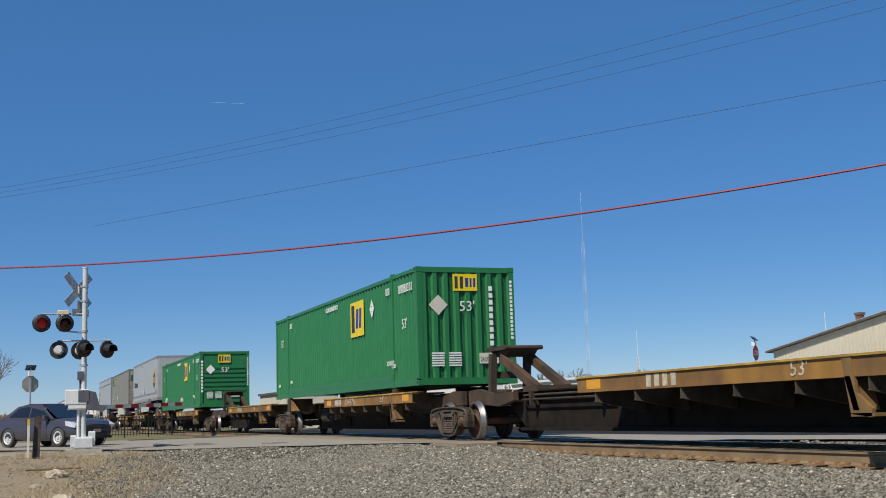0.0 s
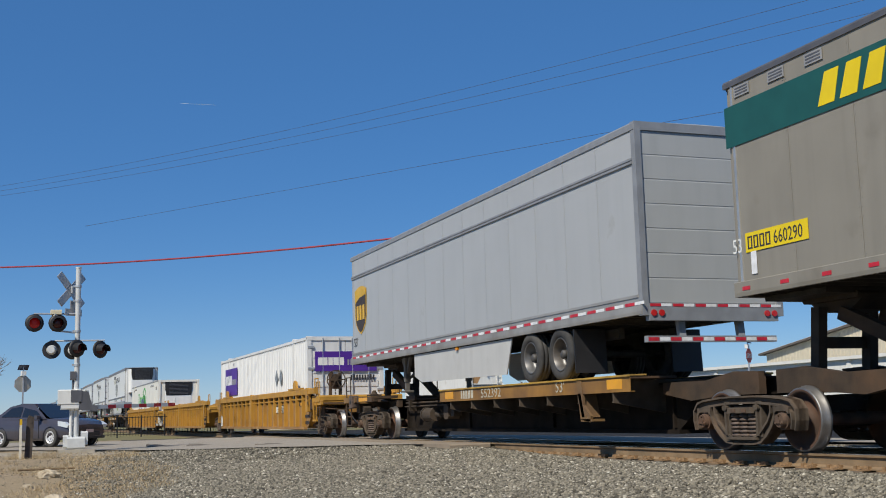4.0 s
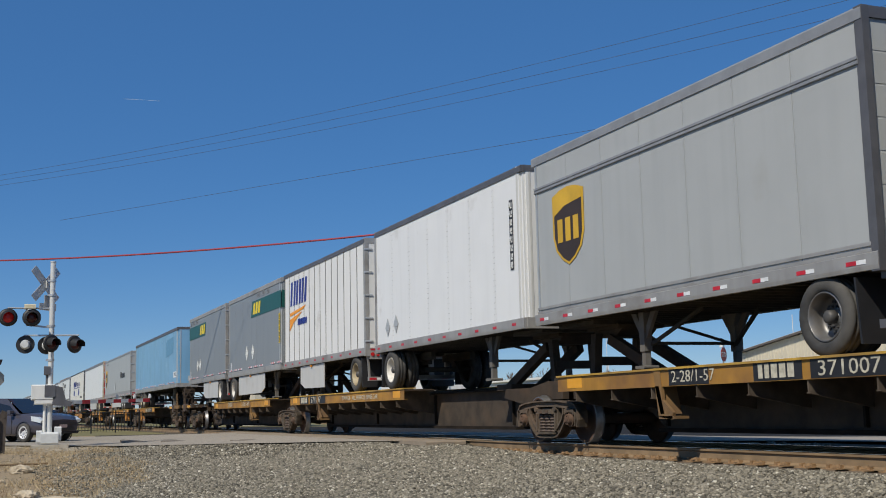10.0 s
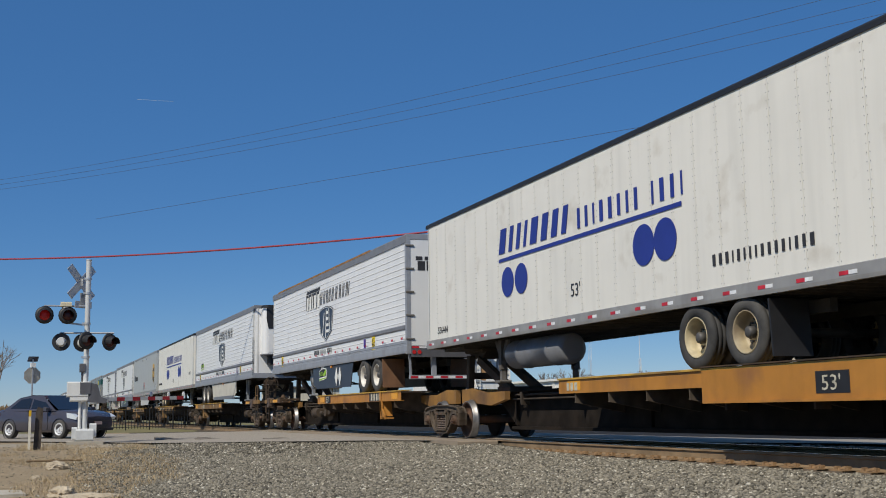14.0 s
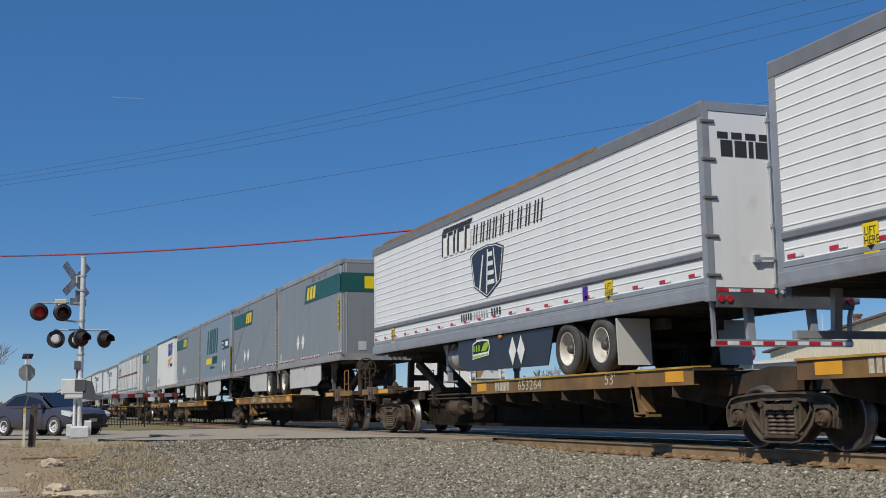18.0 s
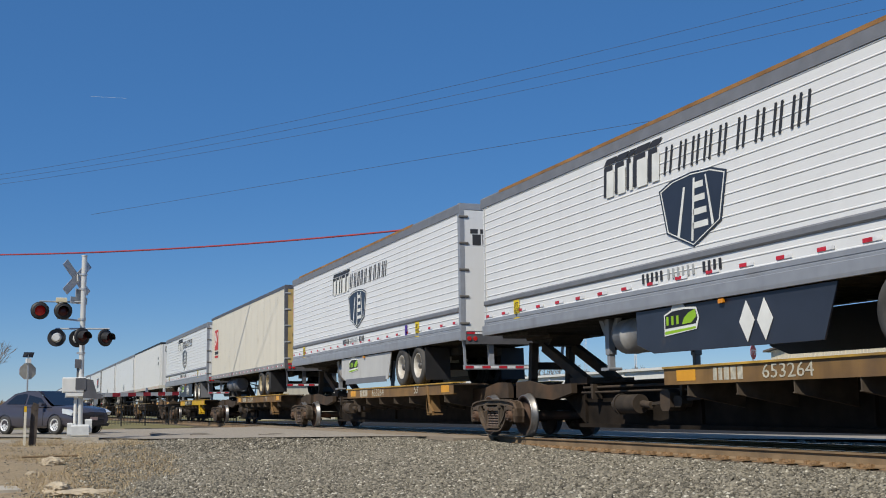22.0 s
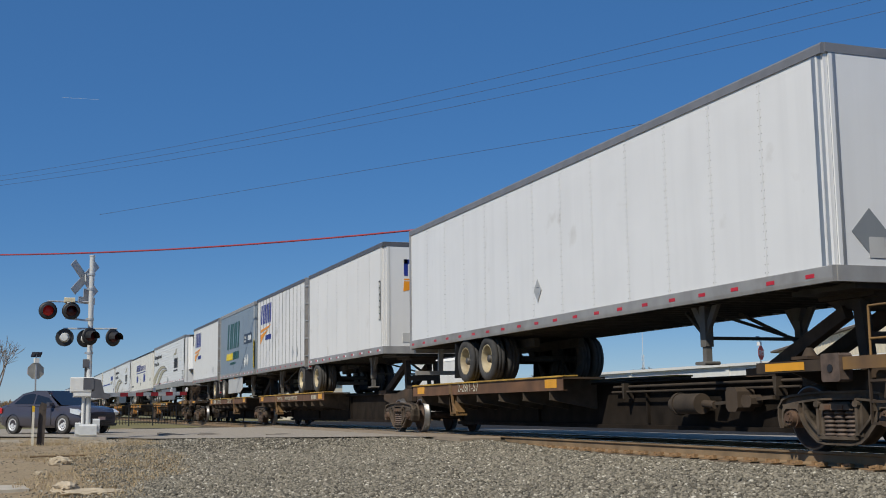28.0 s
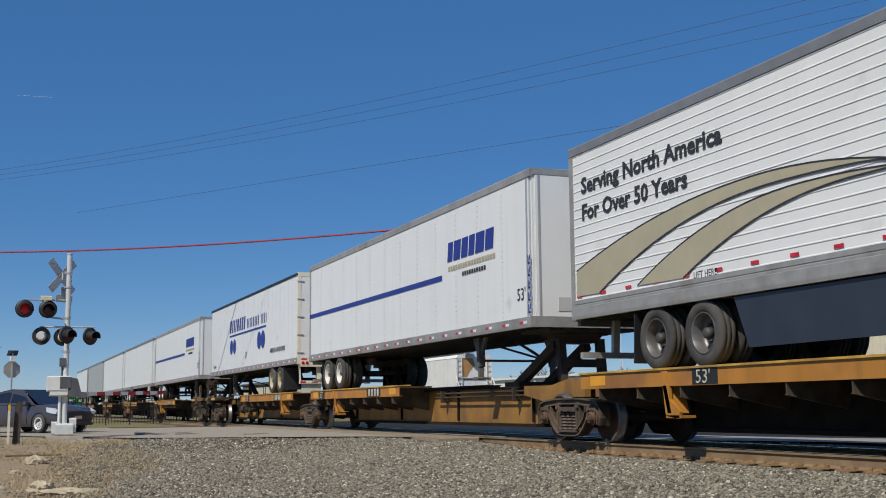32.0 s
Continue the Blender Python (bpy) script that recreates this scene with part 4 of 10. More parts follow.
def dec_freight_blue(u, nose_mark=False, plac=()):
    """Three blue letter blocks over two orange wedges."""
    def f(base, h, fb, ft):
        x = h + u
        s = Solid()
        z, k = 2.87, 0.76
        stroke_bars(s, x + 0.05, z, [0.58, 0.56, 0.56], k, Y0, 0.2, slant=0.14, gap=0.1, hollow=False)
        part("name_block", s, BLUE, base, "dark blue slanted lettering")
        w = Solid()
        w.prism([(x + 0.02, z - 0.22), (x + 1.95, z + 0.0 - 0.1), (x + 1.6, z - 0.2), (x + 0.02, z - 0.32)], "y", Y0, Y0 - 0.004)
        w.prism([(x + 0.0, z - 0.42), (x + 1.5, z - 0.26), (x + 0.45, z - 0.55), (x - 0.02, z - 0.78)], "y", Y0, Y0 - 0.004)
        part("wedge_mark", w, ORG, base, "orange wedges")
        b = Solid()
        ink_bars(b, x + 0.95, z - 0.66, [0.12, 0.13, 0.11, 0.05, 0.14, 0.13, 0.11], 0.19, Y0, slant=0.15, gap=0.045)
        part("name_mark", b, BLUE, base)
        if plac:
            placards(base, [(h + p, 1.5, 0.2) for p in plac], (SILVER,))
        if nose_mark:
            nose_blue(base, h)
    return f


def nose_blue(base, h):
    xr = h + 0.006
    b = Solid()
    for y0, w in ((-0.7, 0.3), (-0.3, 0.32), (0.12, 0.3)):
        b.box(xr, xr + 0.004, y0, y0 + w * 0.38, 3.05, 3.5)
        b.box(xr, xr + 0.004, y0, y0 + w, 3.38, 3.5)
        if y0 > -0.6:
            b.box(xr, xr + 0.004, y0, y0 + w, 3.05, 3.15)
    part("nose_blocks", b, BLUE, base)
    o = Solid().box(xr, xr + 0.004, -0.7, 0.42, 2.93, 2.97)
    o.prism([(-0.7, 2.9), (0.3, 2.9), (-0.1, 2.76), (-0.72, 2.62)], "x", xr, xr + 0.004)
    part("nose_wedge", o, ORG, base)
    part("nose_mark", ink_b(xr), BLUE, base)


def ink_b(xr):
    s = Solid()
    for i in range(7):
        s.box(xr, xr + 0.004, -0.12 + i * 0.1, -0.05 + i * 0.1, 2.62, 2.74)
    return s


def vent_mesh():
    v = Solid().box(0, 0.34, 0, -0.008, 0, 0.15)
    for i in range(3):
        v.box(0.03, 0.31, -0.008, -0.011, 0.025 + i * 0.04, 0.045 + i * 0.04, 1)
    return v


def door_panels(base, h):
    """Green panels with yellow blocks, corner tape and small stickers on a pair of rear doors at x = h."""
    x = h + 0.004
    for y0 in (-1.14, 0.03):
        part("door_panel", Solid().box(x, x + 0.004, y0, y0 + 1.1, 2.95, 3.42), DKGREEN, base, "dark green panel")
        for i in range(3):
            y = y0 + 0.2 + i * 0.26
            part("yellow_block", Solid().prism([(y, 3.0), (y + 0.2, 3.0), (y + 0.28, 3.36), (y + 0.1, 3.36)], "x", x + 0.004, x + 0.009), LEMON, base)
        web = Solid()
        for i in range(7):
            web.box(x, x + 0.003, y0 + 0.36 + i * 0.075, y0 + 0.41 + i * 0.075, 2.83, 2.88)
        part("small_letters", web, INK, base)
    part("corner_tape", Solid().box(x, x + 0.003, -1.12, -1.06, 3.45, 3.68).box(x, x + 0.003, -1.06, -0.88, 3.62, 3.68), SKIRTT, base)
    part("repaint_patch", Solid().box(x, x + 0.003, -0.47, -0.16, 2.02, 2.42), MGREY, base)
    part("sticker", Solid().box(x, x + 0.003, -0.42, -0.16, 1.42, 1.6).box(x + 0.003, x + 0.005, -0.4, -0.28, 1.52, 1.58, 1), [INKW, TAPER], base)
    part("sticker", Solid().box(x, x + 0.003, -0.95, -0.86, 2.1, 2.19), INKW, base)
    edge = Solid()
    pts = [(-0.76, 1.84), (-0.54, 1.62), (-0.76, 1.4), (-0.98, 1.62)]
    for (ya, za), (yb, zb) in zip(pts, pts[1:] + pts[:1]):
        edge.bar((x + 0.002, ya, za), (x + 0.002, yb, zb), 0.006, 0.03)
    part("placard_frame", edge, RUSTY, base)


def dec_stripe(u0, u1, lead=False, marks=(), big=False, number=None):
    """A dark green band with three yellow blocks; u0 to u1 its ends."""
    def f(base, h, fb, ft):
        z0, z1 = 2.98, 3.55
        xa, xb = h + u0, h + u1
        s = Solid()
        if lead:
            s.prism([(xa, z0), (xb, z0), (xb, z1), (xa + 0.22, z1)], "y", Y0, Y0 - 0.004)
        else:
            s.prism([(xa, z0), (xb - 0.22, z0), (xb, z1), (xa, z1)], "y", Y0, Y0 - 0.004)
        part("green_band", s, DKGREEN, base, "dark green band")
        x = xa + 0.32 if lead else xb - 1.45
        block = shared(("yellow_block", z1 - z0), lambda: Solid().prism([(0, 0.09), (0.3, 0.09), (0.42, z1 - z0 - 0.08), (0.16, z1 - z0 - 0.08)], "y", Y0 - 0.004, Y0 - 0.009), LEMON)
        for i in range(3):
            part("yellow_block", block, LEMON, base, at=(x + i * 0.4, 0, z0))
        if lead:
            part("nose_band", Solid().box(h + 0.012, h + 0.016, -HALF + 0.02, HALF - 0.02, z0, z1), DKGREEN, base)
            n = Solid()
            for i in range(3):
                n.box(h + 0.016, h + 0.02, -0.55 + i * 0.4, -0.22 + i * 0.4, z0 + 0.1, z1 - 0.1)
            part("nose_blocks", n, LEMON, base)
            number_column(base, 5, h - 0.22, 2.76, INK, LEMON, y=-HALF - 0.018, h=0.14)
        if marks:
            placards(base, [(h + m, 1.72, 0.27) for m in marks], (INKW,))
        for i in range(3):
            xx = (xa + 1.0 + i * 0.75) if lead else (xa + 0.25 + i * 0.75)
            part("side_vent", shared(("side_vent",), vent_mesh, ALU, DARKRAIL), ALU, base, at=(xx, Y0, 3.64))
        part("stake_label", Solid().box(h + (u0 if not lead else -length_of(base)) + 0.4, h + (u0 if not lead else -length_of(base)) + 0.52, Y0, Y0 - 0.003, 1.2, 1.5), TAPEW, base)
    return f


def number_strip(base, h, u, z):
    lab = part("number_strip", Solid().box(h + u, h + u + 1.3, Y0, Y0 - 0.003, z, z + 0.26), LEMON, base)
    s = Solid()
    stroke_bars(s, h + u + 0.05, z + 0.04, [0.1, 0.1, 0.1, 0.1], 0.17, Y0 - 0.003, 0.025, gap=0.03)
    part("code_mark", s, INK, lab)
    write(lab, "660290", 0.18, INK, h + u + 0.6, z + 0.04, Y0 - 0.005, wide=0.8)
    write(base, "53", 0.2, INKW, h + u - 0.3, z + 0.02, wide=0.8)


def length_of(base):
    return 2 * max(c.bound_box[6][0] for c in base.children if c.name.startswith("body"))


def dec_moving(base, h, fb, ft):
    """Large dark green slanted blocks with a yellow bar, and a dark green sticker."""
    s = Solid()
    x, z = h - 6.55, 2.25
    stroke_bars(s, x, z, [0.95, 0.85, 0.85], 1.15, Y0, 0.3, slant=0.2, gap=0.14, hollow=False)
    part("name_block", s, DKGREEN, base, "dark green slanted lettering")
    part("yellow_bar", Solid().prism([(x - 0.25, z - 0.5), (x + 1.45, z - 0.5), (x + 1.5, z - 0.2), (x - 0.1, z - 0.2)], "y", Y0, Y0 - 0.004), LEMON, base)
    b = Solid()
    ink_bars(b, x + 1.62, z - 0.5, [0.16, 0.12, 0.16, 0.06, 0.17, 0.16, 0.1], 0.34, Y0, slant=0.05, gap=0.07)
    ink_bars(b, x + 0.9, z - 0.72, [0.1] * 9, 0.1, Y0, gap=0.05)
    part("name_mark", b, DKGREEN, base)
    st = part("sticker", Solid().box(h - 2.3, h - 0.55, Y0, Y0 - 0.004, 2.3, 2.72).box(h - 1.35, h - 0.65, Y0 - 0.004, Y0 - 0.007, 2.42, 2.62, 1), [NAVY, INKW], base, "dark sticker")
    write(st, "Moving", 0.12, INKW, h - 2.18, 2.53, Y0 - 0.007, wide=0.8)
    write(st, "Soon?", 0.12, INKW, h - 2.18, 2.36, Y0 - 0.007, wide=0.8)
    placards(base, [(h - 2.0, 1.55, 0.27), (h - 1.45, 1.58, 0.27)], (INKW,))
    placards(base, [(h - 2.55, 1.5, 0.27)], (BGREY,))
    number_column(base, 6, h - 0.09, 2.35, INK, LEMON, y=-HALF - 0.018, h=0.14)


def dec_dots(base, h, fb, ft, nose=-1, flip=False):
    s = Solid()
    x, z = -h + 4.45, 2.62
    ink_bars(s, x, z, [0.3, 0.17, 0.17, 0.12, 0.3, 0.26, 0.24, 0.2], 0.5, Y0, slant=0.25, gap=0.19)
    ink_bars(s, x + 3.55, z, [0.1, 0.1, 0.06, 0.12, 0.12, 0.1, 0.08, 0.1], 0.36, Y0, gap=0.19)
    ink_bars(s, x + 6.1, z, [0.06, 0.12, 0.1, 0.05], 0.36, Y0, gap=0.19)
    s.box(x, x + 6.95, Y0, Y0 - 0.004, z - 0.17, z - 0.1)
    part("name_mark", s, BLUE, base)
    for dx, r in ((0.42, 0.3), (1.08, 0.3), (5.8, 0.33), (6.45, 0.33)):
        part("round_mark", shared(("round_mark", r), lambda: Solid().cyl((0, 0, 0), (0, -0.004, 0), r, 28), BLUE), BLUE, base, at=(x + dx, Y0, z - 0.6))
    write(base, "53'", 0.24, INK, x + 3.2, 1.45)
    b = Solid()
    ink_bars(b, h - 4.0 if nose < 0 else -h + 0.45, 1.45, [0.07, 0.07, 0.07, 0.03, 0.06, 0.04, 0.04, 0.04, 0.06, 0.06, 0.06, 0.06, 0.03, 0.06, 0.06, 0.08], 0.16 if nose < 0 else 0.12, Y0, gap=0.09 if nose < 0 else 0.05)
    part("address_mark", b, INK, base)
    write(base, "556444" if nose < 0 else "531615", 0.16 if nose < 0 else 0.17, INK, -h + 0.75 if nose < 0 else h - 1.7, 1.25 if nose < 0 else 1.7)


def dec_swoosh(first):
    def f(base, h, fb, ft):
        write(base, first, 0.27, INK, -h + 0.42, 3.06, wide=1.17 if first[1] == "e" else 0.95)
        write(base, "For Over 50 Years", 0.27, INK, -h + 0.42, 2.6, wide=1.13 if first[1] == "e" else 0.96)
        s = Solid()
        for u0, u1, top, tu, k, kr, u2, low, lu, kl in ((0.2, 0.97, 2.46, 5.25, 0.0278, 0.045, 0.97, 2.29, 5.55, 0.0467), (2.18, 3.46, 2.19, 6.05, 0.0588, 0.03, 3.46, 2.09, 7.05, 0.062)):
            up, dn = [], []
            for i in range(21):
                t = i / 20
                a, b = u0 + (7.9 - u0) * t, u1 + (7.9 - u1) * t
                za = top - (kr if a > tu else k) * (a - tu) ** 2
                zb = low - (0.02 if b > lu else kl) * (b - lu) ** 2
                up.append((-h + a, za))
                dn.append((-h + b, min(zb, top - (kr if b > tu else k) * (b - tu) ** 2 - 0.02)))
            if u0 < 1:
                s.prism([up[0], (-h + u0, 1.32), dn[0]], "y", Y0, Y0 - 0.004, 0)
            for i in range(20):
                s.prism([up[i], dn[i], dn[i + 1], up[i + 1]], "y", Y0, Y0 - 0.004, 0)
                for e in (up, dn):
                    s.prism([(e[i][0], e[i][1] - 0.012), (e[i + 1][0], e[i + 1][1] - 0.012), (e[i + 1][0], e[i + 1][1] + 0.012), (e[i][0], e[i][1] + 0.012)], "y", Y0 - 0.003, Y0 - 0.006, 1)
        part("road_swoosh", s, [TAN, INK], base, "tan curving road stripes")
        m = Solid()
        x = h - 4.8
        stroke_bars(m, x, 2.1, [0.4, 0.32, 0.32, 0.52], 0.62, Y0, 0.13, gap=0.11, hollow=False)
        ink_bars(m, h - 4.9, 1.9, [0.06] * 17, 0.11, Y0, gap=0.05)
        part("name_mark", m, INK, base)
        part("peak_mark", Solid().prism([(h - 5.1, 2.85), (h - 4.7, 3.05), (h - 4.3, 3.02), (h - 4.0, 3.25), (h - 3.6, 3.3), (h - 3.75, 3.05), (h - 3.55, 3.0), (h - 4.3, 2.9), (h - 4.55, 2.98)], "y", Y0, Y0 - 0.004), TAN, base)
        write(base, "53'", 0.24, INK, h - 0.95, 1.62)
        write(base, "13'6\"", 0.16, INK, h - 1.0, 1.36, wide=1.3)
        part("lift_plate", Solid().box(h - 3.95, h - 3.35, Y0, Y0 - 0.003, 1.16, 1.3), TAPEW, base)
        part("lift_plate", Solid().box(-h + 3.7, -h + 4.3, Y0, Y0 - 0.003, 1.22, 1.36), TAPEW, base)
        write(base, "LIFT HERE", 0.1, INK, -h + 3.73, 1.25, Y0 - 0.005, wide=0.95)
        write(base, "LIFT HERE", 0.1, INK, h - 3.92, 1.19, Y0 - 0.005, wide=0.95)
        number_column(base, 6, h - 0.12, ft - 0.25, INK, TAN, y=-HALF - 0.02, h=0.17, w=0.1)
        dd = Solid()
        for i in range(3):
            diamond(dd, -h + 8.1 + 0.26 * i, 1.42 + (0.12 if i == 1 else 0), 0.14, 0)
        part("placard_frame", dd, SILVER, base)
    return f


def dec_truck_line(base, h, fb, ft):
    s = Solid()
    ink_bars(s, h - 4.25, 2.63, [0.28, 0.38, 0.34, 0.3, 0.44, 0.4], 0.42, Y0, slant=0.15, gap=0.07)
    part("name_mark", s, BLUE, base)
    t = Solid()
    ink_bars(t, h - 4.2, 2.42, [0.1] * 9 + [0.02] + [0.1] * 9, 0.1, Y0, gap=0.04)
    part("small_mark", t, TAN, base)
    u = Solid()
    ink_bars(u, h - 3.4, 2.24, [0.09] * 10, 0.09, Y0, gap=0.04)
    part("town_mark", u, INK, base)
    part("blue_line", Solid().prism([(-h + 0.05, 2.26), (h - 4.6, 2.26), (h - 4.6, 2.38), (-h + 0.05, 2.38)], "y", Y0, Y0 - 0.003), BLUE, base)
    write(base, "53'", 0.24, INK, h - 0.65, 1.46)
    number_column(base, 5, h - 0.11, 2.3, BLUE, y=-HALF - 0.02, h=0.17, w=0.1)


def mark_outline(cx, cz, w, h):
    """A block rounded at its left end, with a slot running in from the right and a stem."""
    r = h / 2
    bow = [(cx - w / 2 + r + r * math.cos(a), cz + r * math.sin(a)) for a in [math.pi * (0.5 + k / 8) for k in range(9)]]
    return [(cx + w / 2, cz + r), *bow, (cx + w * 0.05, cz - r), (cx + w * 0.05, cz - h * 0.12), (cx - w * 0.12, cz - h * 0.12), (cx - w * 0.22, cz), (cx - w * 0.12, cz + h * 0.12), (cx + w / 2, cz + h * 0.12)]


def dec_ribs(base, h, fb, ft):
    y = -HALF - 0.016
    part("black_line", Solid().box(-h + 0.12, h - 0.12, y, y - 0.006, 2.53, 2.575), BLACK, base)
    part("red_line", Solid().box(-h + 0.12, h - 0.12, y, y - 0.006, 2.46, 2.505), TAPER, base)
    part("company_mark", Solid().prism(mark_outline(-h + 1.5, 2.95, 0.95, 0.6), "y", y, y - 0.005).box(-h + 1.66, -h + 1.8, y, y - 0.005, 2.65, 2.9), BLACK, base, "black rounded company mark")
    part("rub_rail", Solid().prism([(y, fb + 0.4), (y - 0.03, fb + 0.41), (y - 0.03, fb + 0.47), (y, fb + 0.48)], "x", -h + 0.1, h - 0.1), ALU, base)
    x = h + 0.006
    part("nose_mark", Solid().prism(mark_outline(0.06, 3.12, 1.0, 0.6), "x", x, x + 0.004).box(x, x + 0.004, 0.2, 0.34, 2.82, 3.06).box(x, x + 0.004, 0.42, 0.56, 2.82, 3.1), BLACK, base)
    part("lettering", letters("73-5183", 0.2, TAPER), TAPER, base, at=Matrix.Translation((x + 0.004, -0.3, 3.52)) @ Euler((0, 0, radians(90))).to_matrix().to_4x4() @ Matrix.Diagonal((0.6, 1, 0.8, 1)))
    cau = part("height_label", Solid().box(x, x + 0.003, 0.86, 1.14, 1.75, 2.25), INKW, base, "white height caution label with red lines")
    bars = Solid()
    for i in range(5):
        bars.box(x + 0.003, x + 0.005, 0.9, 1.1 - 0.04 * (i % 2), 1.82 + i * 0.085, 1.87 + i * 0.085)
    part("label_lines", bars, TAPER, cau)
    part("nose_placard", Solid().prism([(-0.87, 1.62), (-0.65, 1.4), (-0.43, 1.62), (-0.65, 1.84)], "x", x, x + 0.02), MGREY, base)
    placards(base, [(-h + 7.0, 1.66, 0.26)], (MGREY,))


def dec_square(col_a, col_b, x0, w, z0, z1):
    def f(base, h, fb, ft):
        s = Solid().box(-h + x0 if x0 > 0 else h + x0, (-h + x0 if x0 > 0 else h + x0) + w, Y0, Y0 - 0.004, z0, z1, 0)
        xa = -h + x0 if x0 > 0 else h + x0
        s.prism([(xa + w * 0.12, z0 + (z1 - z0) * 0.3), (xa + w * 0.35, z0 + (z1 - z0) * 0.22), (xa + w * 0.9, z0 + (z1 - z0) * 0.8), (xa + w * 0.75, z0 + (z1 - z0) * 0.9), (xa + w * 0.4, z0 + (z1 - z0) * 0.45)], "y", Y0 - 0.004, Y0 - 0.008, 1)
        s.prism([(xa + w * 0.1, z0 + (z1 - z0) * 0.65), (xa + w * 0.3, z0 + (z1 - z0) * 0.4), (xa + w * 0.4, z0 + (z1 - z0) * 0.55), (xa + w * 0.2, z0 + (z1 - z0) * 0.9)], "y", Y0 - 0.004, Y0 - 0.008, 1)
        part("emblem_panel", s, [col_a, col_b], base)
    return f


def dec_arrow(base, h, fb, ft):
    dec_square(FREDD, INKW, 1.0, 0.95, 2.3, 3.25)(base, h, fb, ft)
    b = Solid()
    ink_bars(b, -h + 1.05, 2.1, [0.1, 0.08, 0.03, 0.08, 0.08, 0.02, 0.09, 0.09, 0.09, 0.09, 0.1], 0.13, Y0, gap=0.012)
    part("name_mark", b, INK, base)
    c = Solid()
    ink_bars(c, -h + 1.05, 1.93, [0.06] * 12, 0.1, Y0, gap=0.02)
    part("address_mark", c, FREDD, base)
    x = h + 0.006
    s = Solid().box(x, x + 0.004, -1.0, 0.35, 2.62, 3.55, 0)
    s.prism([(-0.9, 3.4), (-0.55, 3.45), (-0.3, 2.9), (-0.1, 3.4), (0.2, 3.45), (-0.2, 2.75), (-0.6, 2.75)], "x", x + 0.004, x + 0.007, 1)
    part("rear_emblem", s, [FREDD, INKW], base, "red square emblem")
    r = Solid()
    for i in range(9):
        r.box(x, x + 0.004, -1.0 + i * 0.16, -0.88 + i * 0.16, 2.42, 2.54, 0)
        r.box(x, x + 0.004, -1.0 + i * 0.16, -0.9 + i * 0.16, 2.25, 2.36, 1)
        r.box(x, x + 0.004, -1.02 + i * 0.14, -0.93 + i * 0.14, 2.06, 2.18, 0)
    part("rear_mark", r, [INK, FREDD], base)


def dec_number(x, z, ink=INK, text="15405", extra=None):
    def f(base, h, fb, ft):
        write(base, text, 0.22, ink, h + x, z)
        s = Solid()
        ink_bars(s, h + x + 0.05, z + 0.38, [0.07, 0.07, 0.07, 0.07], 0.16, Y0, gap=0.05)
        part("code_mark", s, ink, base)
        v = part("nose_vent", Solid().box(h + 0.004, h + 0.02, -0.98, -0.68, ft - 0.62, ft - 0.26, cut=0.006), BLACK, base)
        for k in range(5):
            part("vent_slat", Solid().box(h + 0.02, h + 0.028, -0.95, -0.71, ft - 0.58 + k * 0.06, ft - 0.545 + k * 0.06), INKW, v)
        if extra:
            extra(base, h, fb, ft)
    return f


def dec_column(base, h, fb, ft):
    number_column(base, 10, h - 0.1, 3.55, INK, y=-HALF - 0.02, h=0.165, w=0.11)
    write(base, "53'", 0.24, INK, h - 0.55, 1.35)
    d = Solid()
    diamond(d, h - 8.25, 1.42, 0.27, 0)
    diamond(d, h - 7.8, 1.47, 0.27, 0)
    part("diamond_mark", d, MGREY, base)


def dec_patch(base, h, fb, ft):
    part("repaint_patch", Solid().prism([(h - 3.6, 2.55), (h - 1.25, 2.7), (h - 1.25, 3.5), (h - 3.3, 3.45), (h - 3.6, 3.3)], "y", Y0, Y0 - 0.002), PATCHBLUE, base)
    lab = part("number_label", Solid().box(h - 1.1, h - 0.1, Y0, Y0 - 0.003, 1.42, 1.72), TAPEW, base)
    write(lab, "530451", 0.16, INK, h - 0.85, 1.5, Y0 - 0.005)


def dec_plain(spots=()):
    def f(base, h, fb, ft):
        if spots:
            placards(base, [(h + u, z, 0.22) for u, z in spots], (SILVER,))
    return f


